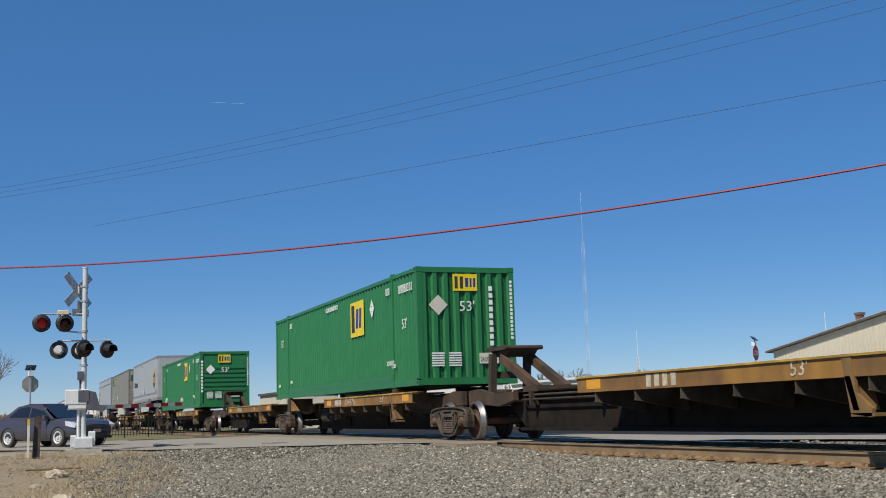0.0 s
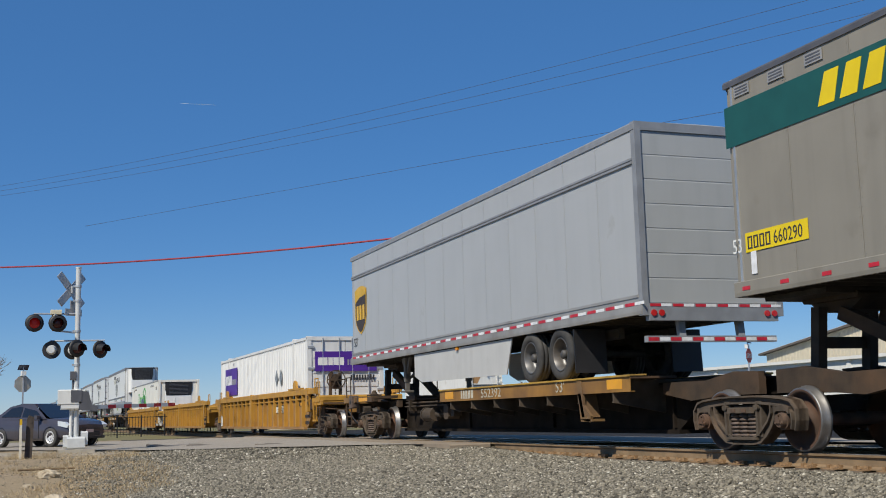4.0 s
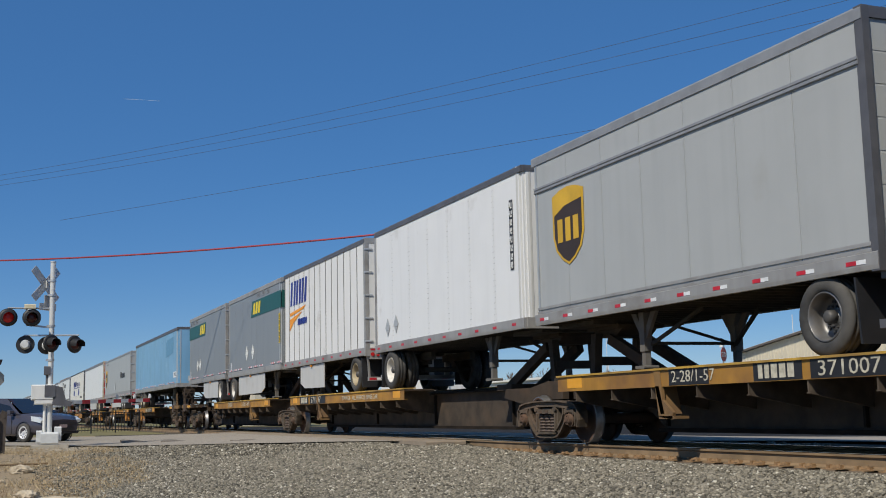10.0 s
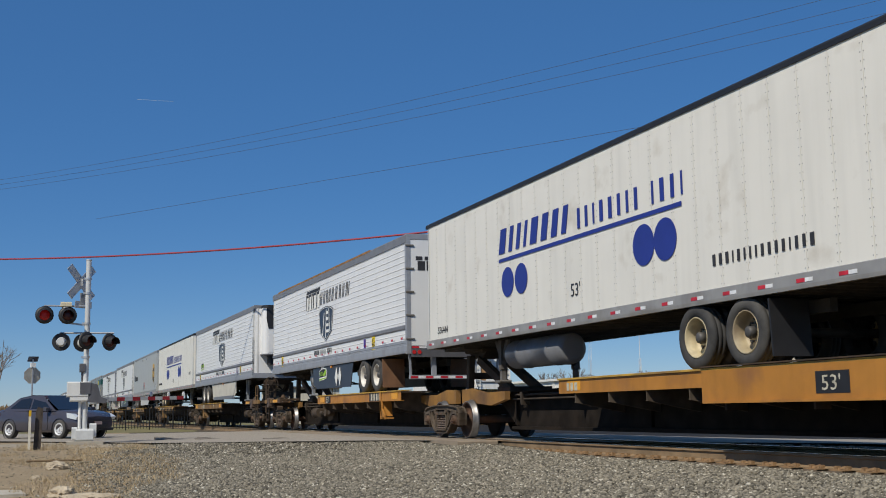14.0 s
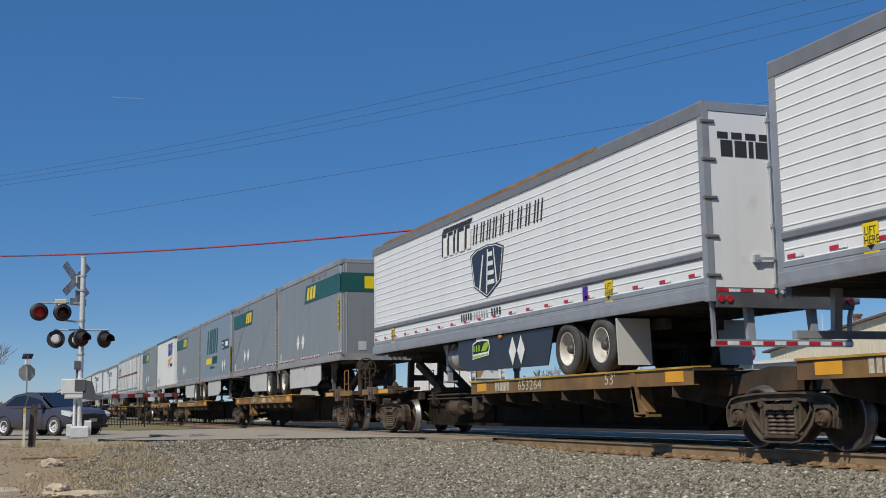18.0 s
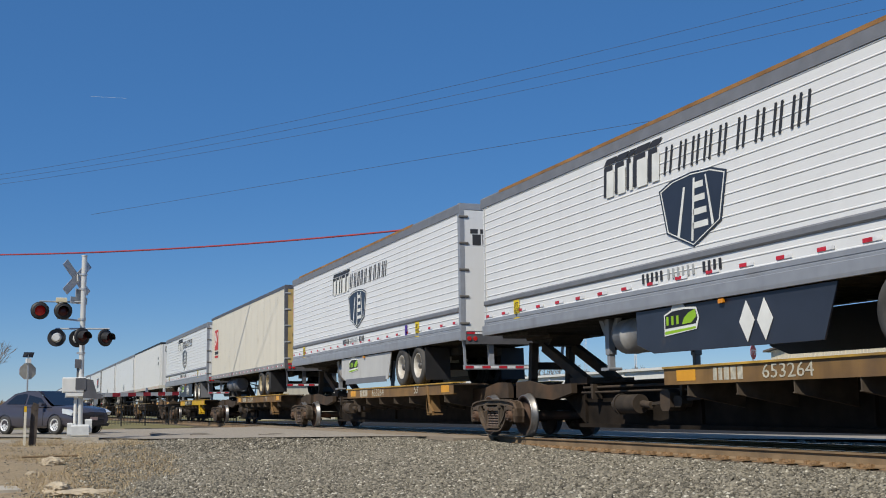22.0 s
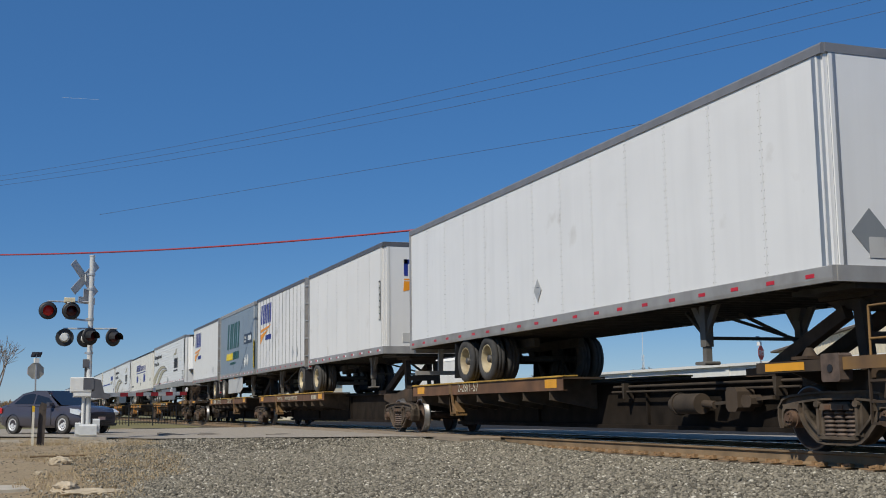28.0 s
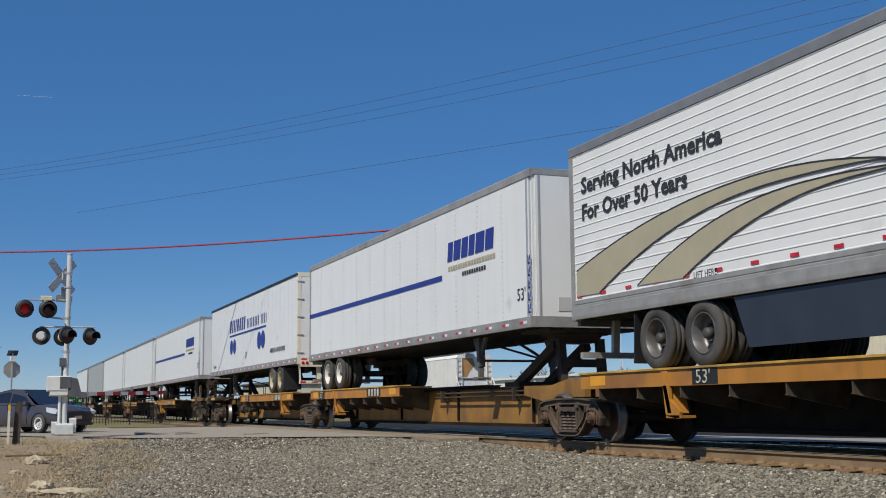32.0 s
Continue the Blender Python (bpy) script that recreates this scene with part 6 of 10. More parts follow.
def spine_unit(label, right, left, deck, hitches, paint=YELLOW, sill=RUST, trucks=(), ends="", marks=(), gussets=7, number=None, shift=0.0, size_at=None, blank=False, box_mid=0.0, lettering=(), deep=None):
    """One platform of a spine car, from x = left to right at the start. deck: its wheel platform's ends; hitches: (x, lean); trucks: bogie places; ends: which ends carry a coupler platform (R, L)."""
    mid = (right + left) / 2
    base = thing("spine_car_unit", pose(mid, TY, 0), label, "rail car", "platforms of the spine cars")
    CARS.append((base, mid, 0))
    a, b = left - mid, right - mid
    spine = Solid().prism([(a + 0.1, 0.78), (a + 1.9, 0.74), (a + 2.7, 0.27), (b - 2.7, 0.27), (b - 1.9, 0.74), (b - 0.1, 0.78), (b - 0.1, 1.0), (a + 0.1, 1.0)], "y", -0.34, 0.34)
    part("centre_sill", spine, SHADESTEEL if sill is RUST else sill, base)
    part("sill_cap", Solid().box(a + 0.15, b - 0.15, -0.46, 0.46, 1.0, 1.03).box(a + 2.6, b - 2.6, -0.42, 0.42, 0.205, 0.27), SHADESTEEL, base)
    stiff = shared(("sill_stiffener",), lambda: Solid().prism([(-0.02, 0.30), (0.02, 0.30), (0.02, 0.98), (-0.02, 0.98)], "y", -0.40, -0.34), SHADESTEEL)
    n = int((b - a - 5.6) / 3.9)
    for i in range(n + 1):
        part("sill_stiffener", stiff, SHADESTEEL, base, at=(a + 2.8 + i * (b - a - 5.6) / n, 0, 0))
    for sg in (-1, 1):
        e = -1 if sg < 0 else 1
        for end, x in ((1, b), (-1, a)):
            part("end_cheek", Solid().prism([(x - end * 0.15, 0.78), (x - end * 0.15, 1.1), (x - end * 0.75, 1.12), (x - end * 1.5, 1.01), (x - end * 2.7, 1.02), (x - end * 2.7, 0.84), (x - end * 1.9, 0.72), (x - end * 1.0, 0.78)], "y", min(e * 0.5, e * 0.62), max(e * 0.5, e * 0.62)), WORN if paint is ORANGE else RUST, base)
    # wheel platform
    d0, d1 = deck[0] - mid, deck[1] - mid
    d = part("wheel_platform", Solid().box(d0, d1, -1.32, -0.48, 1.095, 1.13).box(d0, d1, 0.48, 1.32, 1.095, 1.13), RUST, base)
    for sg in (-1, 1):
        y = sg * 1.335
        web = Solid().prism([(y, 0.89), (y, 1.14), (y - sg * 0.09, 1.14), (y - sg * 0.09, 1.128), (y - sg * 0.014, 1.128), (y - sg * 0.014, 0.902), (y - sg * 0.09, 0.902), (y - sg * 0.09, 0.89)], "x", d0, d1)
        part("edge_beam", web, paint, d)
        part("deck_lip", Solid().prism([(y + sg * 0.028, 1.128), (y + sg * 0.03, 1.158), (y - sg * 0.3, 1.166), (y - sg * 0.3, 1.14), (y - sg * 0.002, 1.14), (y - sg * 0.002, 1.128)], "x", d0 - 0.01, d1 + 0.01), LIP if paint is RUST else YLIP, d)
    if deep:
        # a deeper plate along the head half of the near side
        e = deep - mid
        plate_ = part("side_plate", Solid().box(e, d1 + 0.02, -1.333, -1.365, 0.7, 1.127).box(e + 0.05, d1 + 0.02, -1.3, -1.4, 0.665, 0.7, cut=0.008), paint, d)
        part("top_flange", Solid().box(e, d1 + 0.02, -1.28, -1.39, 1.167, 1.185, cut=0.005), RUST, plate_)
        for i in range(3):
            part("plate_foot", Solid().prism([(e + 0.5 + i * 1.9, 0.665), (e + 0.54 + i * 1.9, 0.665), (e + 0.54 + i * 1.9, 0.57), (e + 0.5 + i * 1.9, 0.57)], "y", -1.33, -1.1), RUST, plate_)
    for i in range(gussets):
        x = d0 + 0.6 + i * (d1 - d0 - 1.2) / (gussets - 1)
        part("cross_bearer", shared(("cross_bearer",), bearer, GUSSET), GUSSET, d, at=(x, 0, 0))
    bx = deck[3] - mid if len(deck) > 3 else d1 - 1.85 if deck[2] > 0 else d0 + 2.6
    for sg in (1,) if deep else (-1, 1):
        y = sg * 1.35
        part("side_bracket", Solid().prism([(bx - 0.06, 1.16), (bx + 0.12, 1.16), (bx + 0.16, 0.7), (bx + 0.42, 0.52), (bx + 0.4, 0.42), (bx + 0.05, 0.46)], "y", min(y, y - sg * 0.05), max(y, y - sg * 0.05)).prism([(bx - 0.02, 0.9), (bx + 0.08, 0.9), (bx + 0.2, 0.5), (bx + 0.1, 0.5)], "y", min(y, y - sg * 0.3), max(y, y - sg * 0.3)).box(bx + 0.05, bx + 0.45, min(y, y - sg * 0.25), max(y, y - sg * 0.25), 0.43, 0.47), paint if paint in (ORANGE, BRIGHTY) else GRIMY, d)
    y = -1.337
    for x in (d0 + 0.35, d1 - 0.75):
        part("reflector_block", shared(("reflector_block",), lambda: Solid().box(0, 0.5, 0, -0.003, 0.94, 1.1), BRIGHTO), BRIGHTO, d, at=(x, y, 0))
    k = Solid()
    plaque = paint in (BRIGHTY, ORANGE, YELLOW)
    if number and not plaque:
        ink_bars(k, d0 + shift + 1.3, 0.93, [0.09, 0.09, 0.12, 0.12, 0.12], 0.18, y, gap=0.04, mi=1, deep=0.002)
    elif number:
        k.box(d0 + shift + 1.2, d0 + shift + 2.15, y, y - 0.002, 0.9, 1.13, 0).box(d0 + shift + 2.3, d0 + shift + 3.95, y, y - 0.002, 0.9, 1.13, 0)
        ink_bars(k, d0 + shift + 1.3, 0.93, [0.09, 0.09, 0.12, 0.12, 0.12], 0.18, y - 0.002, gap=0.04, mi=1, deep=0.002)
    elif not blank:
        if plaque:
            k.box(d0 + shift + 2.2, d0 + shift + 3.35, y, y - 0.002, 0.9, 1.13, 0)
        ink_bars(k, d0 + shift + 2.35, 0.92, [0.14, 0.14, 0.14, 0.14], 0.19, y - 0.002, gap=0.1, mi=1, deep=0.002)
    if size_at:
        k.box(d0 + size_at, d0 + size_at + 0.62, y, y - 0.002, 0.9, 1.13, 0)
        write(d, "53'", 0.2, INKD, d0 + size_at + 0.08, 0.92, y - 0.004, wide=1.15)
    if k.v:
        part("number_panel", k, [BLACK, INKD], d)
    if number:
        write(d, number, 0.19, INKD, d0 + shift + 2.42, 0.93, y - 0.004, wide=1.35)
    for text, hgt, ux in lettering:
        if text is None:
            part("mark_panel", Solid().box(ux - mid, ux - mid + hgt, y - (0.029 if deep and ux > deep else 0.0), y - (0.032 if deep and ux > deep else 0.002), 0.76 if deep and ux > deep else 0.9, 1.03 if deep and ux > deep else 1.125), BLACK, d)
        elif not isinstance(text, str):
            bars = Solid()
            ink_bars(bars, ux - mid, 0.935, text, hgt, y - 0.004, gap=0.05, deep=0.002)
            part("code_bars", bars, INKD, d)
        else:
            write(d, text, hgt, INKD, ux - mid, 0.8 if deep and ux > deep else 0.94, y - (0.034 if deep and ux > deep else 0.004), wide=1.2)
    for text, hgt, ux in marks:
        if plaque and hgt > 0.15:
            part("mark_panel", Solid().box(d0 + ux - 0.06, d0 + ux + hgt * 5.4, y, y - 0.002, 0.9, 1.13), BLACK, d)
        write(d, text, hgt, INKD, d0 + ux, 0.945, y - 0.004, wide=1.15)
    for xx, lean in hitches:
        hitch(base, xx - mid, lean)
    if not hitches:
        for px, inner in ((box_mid - mid - 6.09, 1), (box_mid - mid + 6.09, -1)):
            for sg in (-1, 1):
                y0, y1 = min(sg * 1.3, sg * 0.46), max(sg * 1.3, sg * 0.46)
                pd = part("pedestal", Solid().box(px - 0.16, px + 0.16, y0, y1, 0.82, 1.27, cut=0.02).cyl((px, sg * 1.2, 1.26), (px, sg * 1.2, 1.3), 0.06, 10), RUST, base)
                part("pedestal_web", Solid().prism([(px + inner * 0.16, 1.24), (px + inner * 0.16, 0.84), (px + inner * 1.25, 0.84)], "y", sg * 1.22 - 0.03, sg * 1.22 + 0.03), WORN, pd)
    # pipes and brake gear along the near side
    far = (a + 2.9, d0 - 0.3) if deck[2] > 0 else (d1 + 0.3, b - 2.9)
    if far[1] - far[0] > 1.0:
        part("brake_pipe", Solid().cyl((far[0], -0.46, 0.93), (far[1], -0.46, 0.93), 0.025, 8).cyl((far[0], -0.5, 0.84), (far[1], -0.5, 0.84), 0.02, 8), RUSTDARK, base)
        for i in range(2):
            xx = far[0] + 0.5 + i * (far[1] - far[0] - 1.0)
            part("pipe_bracket", Solid().prism([(xx - 0.05, 0.99), (xx + 0.05, 0.99), (xx + 0.02, 0.72), (xx - 0.02, 0.74)], "y", -0.56, -0.36), RUSTDARK, base)
        if number or ends:
            xx = far[0] + (far[1] - far[0]) * 0.55
            part("brake_cylinder", Solid().cyl((xx - 0.5, -0.62, 0.62), (xx + 0.15, -0.62, 0.62), 0.16, 18).cyl((xx - 0.52, -0.62, 0.62), (xx - 0.46, -0.62, 0.62), 0.18, 18).cyl((xx + 0.2, -0.62, 0.62), (xx + 0.5, -0.62, 0.6), 0.06, 8).cyl((xx - 0.7, -0.62, 0.62), (xx - 0.55, -0.62, 0.62), 0.1, 12), RUSTDARK, base)
            part("brake_valve", Solid().box(xx + 0.9, xx + 1.2, -0.7, -0.4, 0.5, 0.85, cut=0.06).box(xx + 1.2, xx + 1.45, -0.64, -0.44, 0.56, 0.74, cut=0.05).bar((xx + 0.5, -0.6, 0.62), (xx + 1.8, -0.5, 0.7), 0.05, 0.05), RUSTDARK, base)
    for t in trucks:
        bogie(base, t - mid)
    for e in ends:
        coupler_end(base, b if e == "R" else a, 1 if e == "R" else -1, GRIMY)
    return base


def coupler_end(base, x, out, paint):
    part("end_platform", Solid().box(x - out * 0.9, x + out * 0.1, -1.28, 1.28, 1.03, 1.08), RUST, base)
    part("end_beam", Solid().box(x - out * 1.0, x + out * 0.12, -1.34, -1.26, 1.0, 1.15, cut=0.015).box(x - out * 1.0, x + out * 0.12, 1.26, 1.34, 1.0, 1.15, cut=0.015), paint, base)
    part("striker", Solid().prism([(x - out * 1.0, 0.72), (x + out * 0.1, 0.72), (x + out * 0.1, 1.02), (x - out * 1.0, 1.02)], "y", -0.32, 0.32), RUST, base)
    part("coupler", Solid().box(x, x + out * 0.75, -0.13, 0.13, 0.76, 0.98, cut=0.03).prism([(x + out * 0.65, -0.2), (x + out * 1.0, -0.2), (x + out * 1.0, -0.05), (x + out * 0.88, 0.02), (x + out * 0.9, 0.2), (x + out * 0.65, 0.16)], "z", 0.68, 1.0), RUST, base)
    for sg in (-1, 1):
        y = sg * 1.31
        step = Solid()
        for dx in (0.12, 0.56):
            step.bar((x - out * dx, y, 1.05), (x - out * dx, y, 0.36), 0.022, 0.03)
        for z in (0.37, 0.62, 0.86):
            step.bar((x - out * 0.12, y, z), (x - out * 0.56, y, z), 0.022, 0.03)
        part("end_step", step, RUST, base)
        rail_ = Solid()
        for dx in (0.1, 0.52):
            rail_.cyl((x - out * dx, y, 1.1), (x - out * dx, y, 1.72), 0.016, 8)
        for z in (1.72, 1.34):
            rail_.cyl((x - out * 0.1, y, z), (x - out * 0.52, y, z), 0.014, 8)
        part("hand_rail", rail_, paint if sg * out < 0 else RUST, base)
    bx = x - out * (1.15 if out > 0 else 0.75)
    part("bolster_cap", Solid().box(bx - 0.17, bx + 0.17, -1.39, -1.2, 0.86, 1.2, cut=0.025).cyl((bx, -1.392, 1.02), (bx, -1.4, 1.02), 0.05, 10, 1), [SPRING, BLACK], base)
    ux = x - out * 1.95
    part("side_shelf", Solid().prism([(-1.34, 1.0), (-1.34, 1.14), (-0.6, 1.16), (-0.6, 1.08), (-1.26, 1.08), (-1.26, 1.0)], "x", ux - 0.75, ux + 0.65).prism([(-1.3, 1.0), (-0.5, 1.0), (-0.5, 0.72)], "x", ux - 0.1, ux - 0.06), RUST, base)
    part("reflector_block", Solid().box(ux - 0.55, ux + 0.25, -1.342, -1.346, 1.02, 1.12), BRIGHTO, base)
    part("cone", Solid().box(ux - 0.16, ux + 0.16, -1.22, -0.9, 1.16, 1.2).cyl((ux, -1.06, 1.2), (ux, -1.06, 1.31), 0.1, 10, r2=0.04), RUST, base)
    part("cut_lever", Solid().bar((x - out * 0.2, -1.36, 0.93), (x + out * 0.5, -0.7, 0.84), 0.025, 0.025).bar((x + out * 0.5, -0.7, 0.84), (x + out * 0.7, -0.2, 0.9), 0.025, 0.025).bar((x - out * 0.2, -1.36, 0.93), (x - out * 0.24, -1.38, 0.66), 0.025, 0.025), RUST, base)
    hose = Solid()
    pts = [Vector((x + out * (0.05 + 0.95 * k / 8), -0.42 + 0.03 * k, 0.78 - 0.42 * math.sin(math.pi * 0.62 * k / 8))) for k in range(9)]
    for p, q in zip(pts, pts[1:]):
        hose.cyl(p, q, 0.03, 8)
    part("air_hose", hose, BLACK, base)
    part("brake_rigging", Solid().bar((x - out * 0.8, -0.75, 0.8), (x - out * 0.1, -0.9, 0.62), 0.04, 0.06).box(x - out * 0.7, x - out * 0.35, -1.1, -0.7, 0.72, 0.98, cut=0.04).cyl((x - out * 0.3, -1.0, 1.0), (x - out * 0.34, -1.02, 0.45), 0.02, 6).box(x - out * 0.95, x - out * 0.75, -1.05, -0.85, 0.6, 0.9, cut=0.05), RUSTDARK, base)
    if out > 0:
        st = part("brake_stand", Solid().box(x - 0.26, x - 0.16, -0.98, -0.9, 1.05, 2.0).box(x - 0.26, x - 0.16, -0.66, -0.58, 1.05, 2.0).box(x - 0.3, x - 0.14, -0.92, -0.64, 1.5, 1.96, cut=0.04), RUST, base)
        wheel = Solid()
        n = 24
        cx, cy, cz, r = x - 0.02, -0.8, 1.78, 0.29
        for i in range(n):
            a0, a1 = 2 * math.pi * i / n, 2 * math.pi * (i + 1) / n
            wheel.bar((cx, cy + r * math.cos(a0), cz + r * math.sin(a0)), (cx, cy + r * math.cos(a1), cz + r * math.sin(a1)), 0.025, 0.03)
        for i in range(6):
            a0 = 2 * math.pi * i / 6
            wheel.bar((cx, cy, cz), (cx, cy + r * math.cos(a0), cz + r * math.sin(a0)), 0.02, 0.035)
        wheel.cyl((cx - 0.14, cy, cz), (cx - 0.04, cy, cz), 0.17, 16).cyl((cx - 0.1, cy, cz), (cx + 0.02, cy, cz), 0.05, 10)
        part("brake_wheel", wheel, RUST, st)
        chain = Solid()
        for i in range(9):
            chain.box(x - 0.2 + 0.012 * (i % 2), x - 0.17 + 0.012 * (i % 2), -0.8, -0.77, 0.78 + i * 0.08, 0.84 + i * 0.08)
        part("brake_chain", chain, RUSTDARK, st)


def well_unit(label, right, left, trucks, ends="", number=None):
    mid = (right + left) / 2
    base = thing("well_car_unit", pose(mid, TY, 0), label, "rail car", "units of the well car")
    CARS.append((base, mid, 0))
    a, b = left - mid, right - mid
    for sg in (-1, 1):
        y = sg * 1.46
        yi = sg * 1.33
        part("well_side", Solid().prism([(a + 0.9, 0.95), (a + 1.35, 0.5), (a + 1.6, 0.28), (b - 1.6, 0.28), (b - 1.35, 0.5), (b - 0.9, 0.95), (b - 0.9, 1.14), (a + 0.9, 1.14)], "y", min(yi, yi - sg * 0.02), max(yi, yi - sg * 0.02)), WPANEL, base)
        # dark strip added behind the slot as the top chord's shadow
        part("slot_plate", Solid().box(a + 0.9, b - 0.9, min(yi - sg * 0.03, yi - sg * 0.045), max(yi - sg * 0.03, yi - sg * 0.045), 1.1, 1.4), RUSTDARK, base)
        part("top_chord", Solid().prism([(y, 1.36), (y, 1.52), (y - sg * 0.02, 1.54), (y - sg * 0.16, 1.54), (y - sg * 0.16, 1.36)], "x", a + 0.3, b - 0.3), WYELLOW, base)
        part("bottom_chord", Solid().prism([(y, 0.25), (y, 0.34), (y - sg * 0.12, 0.34), (y - sg * 0.12, 0.25)], "x", a + 1.6, b - 1.6), WPANEL, base)
        for x in (a + 2.9, b - 2.9):
            part("container_guide", Solid().box(x - 0.9, x + 0.9, min(y, y - sg * 0.12), max(y, y - sg * 0.12), 1.54, 1.6).prism([(x - 0.18, 1.6), (x + 0.22, 1.6), (x + 0.16, 1.82), (x - 0.05, 1.86), (x - 0.18, 1.74)], "y", min(y, y - sg * 0.08), max(y, y - sg * 0.08)), WYELLOW, base)
        n = 18
        rib = shared(("side_rib", sg), lambda: Solid().prism([(-0.05, 0.3), (0.05, 0.3), (0.03, 1.36), (-0.03, 1.36)], "y", min(yi, y - sg * 0.01), max(yi, y - sg * 0.01)), WYELLOW)
        for i in range(n):
            part("side_rib", rib, WYELLOW, base, at=(a + 1.9 + i * (b - a - 3.8) / (n - 1), 0, 0))
        part("inner_rail", Solid().cyl((a + 1.7, sg * 1.37, 1.22), (b - 1.7, sg * 1.37, 1.22), 0.03, 8), WYELLOW, base)
        for x in (a + 1.2, b - 1.2, -1.0):
            part("heavy_post", Solid().box(x - 0.14, x + 0.14, min(y, y - sg * 0.1) - 0.01, max(y, y - sg * 0.1) + 0.01, 0.8 if abs(x) > 2 else 0.3, 1.56, cut=0.02), WYELLOW, base)
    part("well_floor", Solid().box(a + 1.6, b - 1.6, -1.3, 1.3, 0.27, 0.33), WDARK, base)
    for out, x in ((1, b), (-1, a)):
        part("end_bulkhead", Solid().prism([(x - out * 1.7, 0.3), (x - out * 1.0, 0.95), (x - out * 0.95, 1.0), (x, 1.0), (x, 1.12), (x - out * 1.1, 1.14), (x - out * 1.75, 0.5)], "y", -1.3, 1.3), WYELLOW, base)
        part("end_bolster", Solid().box(x - out * 0.9, x + out * 0.02, -1.36, 1.36, 1.1, 1.3, cut=0.04), WYELLOW, base)
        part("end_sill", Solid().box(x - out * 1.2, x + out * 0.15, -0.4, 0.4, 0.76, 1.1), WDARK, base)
        for sg in (-1, 1):
            part("end_grab", Solid().cyl((x - out * 0.35, sg * 1.3, 1.3), (x - out * 0.35, sg * 1.3, 1.85), 0.018, 8).cyl((x - out * 0.75, sg * 1.3, 1.3), (x - out * 0.75, sg * 1.3, 1.85), 0.018, 8).cyl((x - out * 0.35, sg * 1.3, 1.84), (x - out * 0.75, sg * 1.3, 1.84), 0.018, 8), WYELLOW, base)
            part("corner_step", Solid().box(x - out * 0.75, x - out * 0.3, sg * 1.36 - 0.03, sg * 1.36 + 0.03, 0.5, 0.56).bar((x - out * 0.7, sg * 1.36, 0.5), (x - out * 0.7, sg * 1.36, 1.1), 0.04, 0.04).bar((x - out * 0.35, sg * 1.36, 0.5), (x - out * 0.35, sg * 1.36, 1.1), 0.04, 0.04), WYELLOW, base)
    y = -1.345
    px = a + 4.75 if ends == "L" else b - 6.4
    nb = Solid().box(px, px + 1.65, y + 0.01, y + 0.004, 0.8, 1.08)
    part("number_panel", nb, BLACK, base)
    if number:
        write(base, number, 0.22, INKW, px + 0.78, 0.83, y)
        s = Solid()
        ink_bars(s, px + 0.08, 0.83, [0.1, 0.1, 0.1, 0.12], 0.2, y, gap=0.06)
        part("code_mark", s, INKW, base)
    d = Solid()
    for i in range(3):
        ink_bars(d, b - 2.2 - 6 * (i == 2), 0.62 - 0.2 * i, [0.1] * 6, 0.1, y, gap=0.05)
    tagged(part("data_table", d, INK, base), kind="stuff")
    for xx in (b - 0.95, a + 1.5):
        write(base, "20", 0.13, INK, xx - 0.15, 1.2, -1.474)
        write(base, "40", 0.13, INK, xx - 0.15, 1.02, -1.474)
    for t in trucks:
        bogie(base, t - mid)
    for e in ends:
        coupler_end(base, b if e == "R" else a, 1 if e == "R" else -1, WYELLOW)
    return base


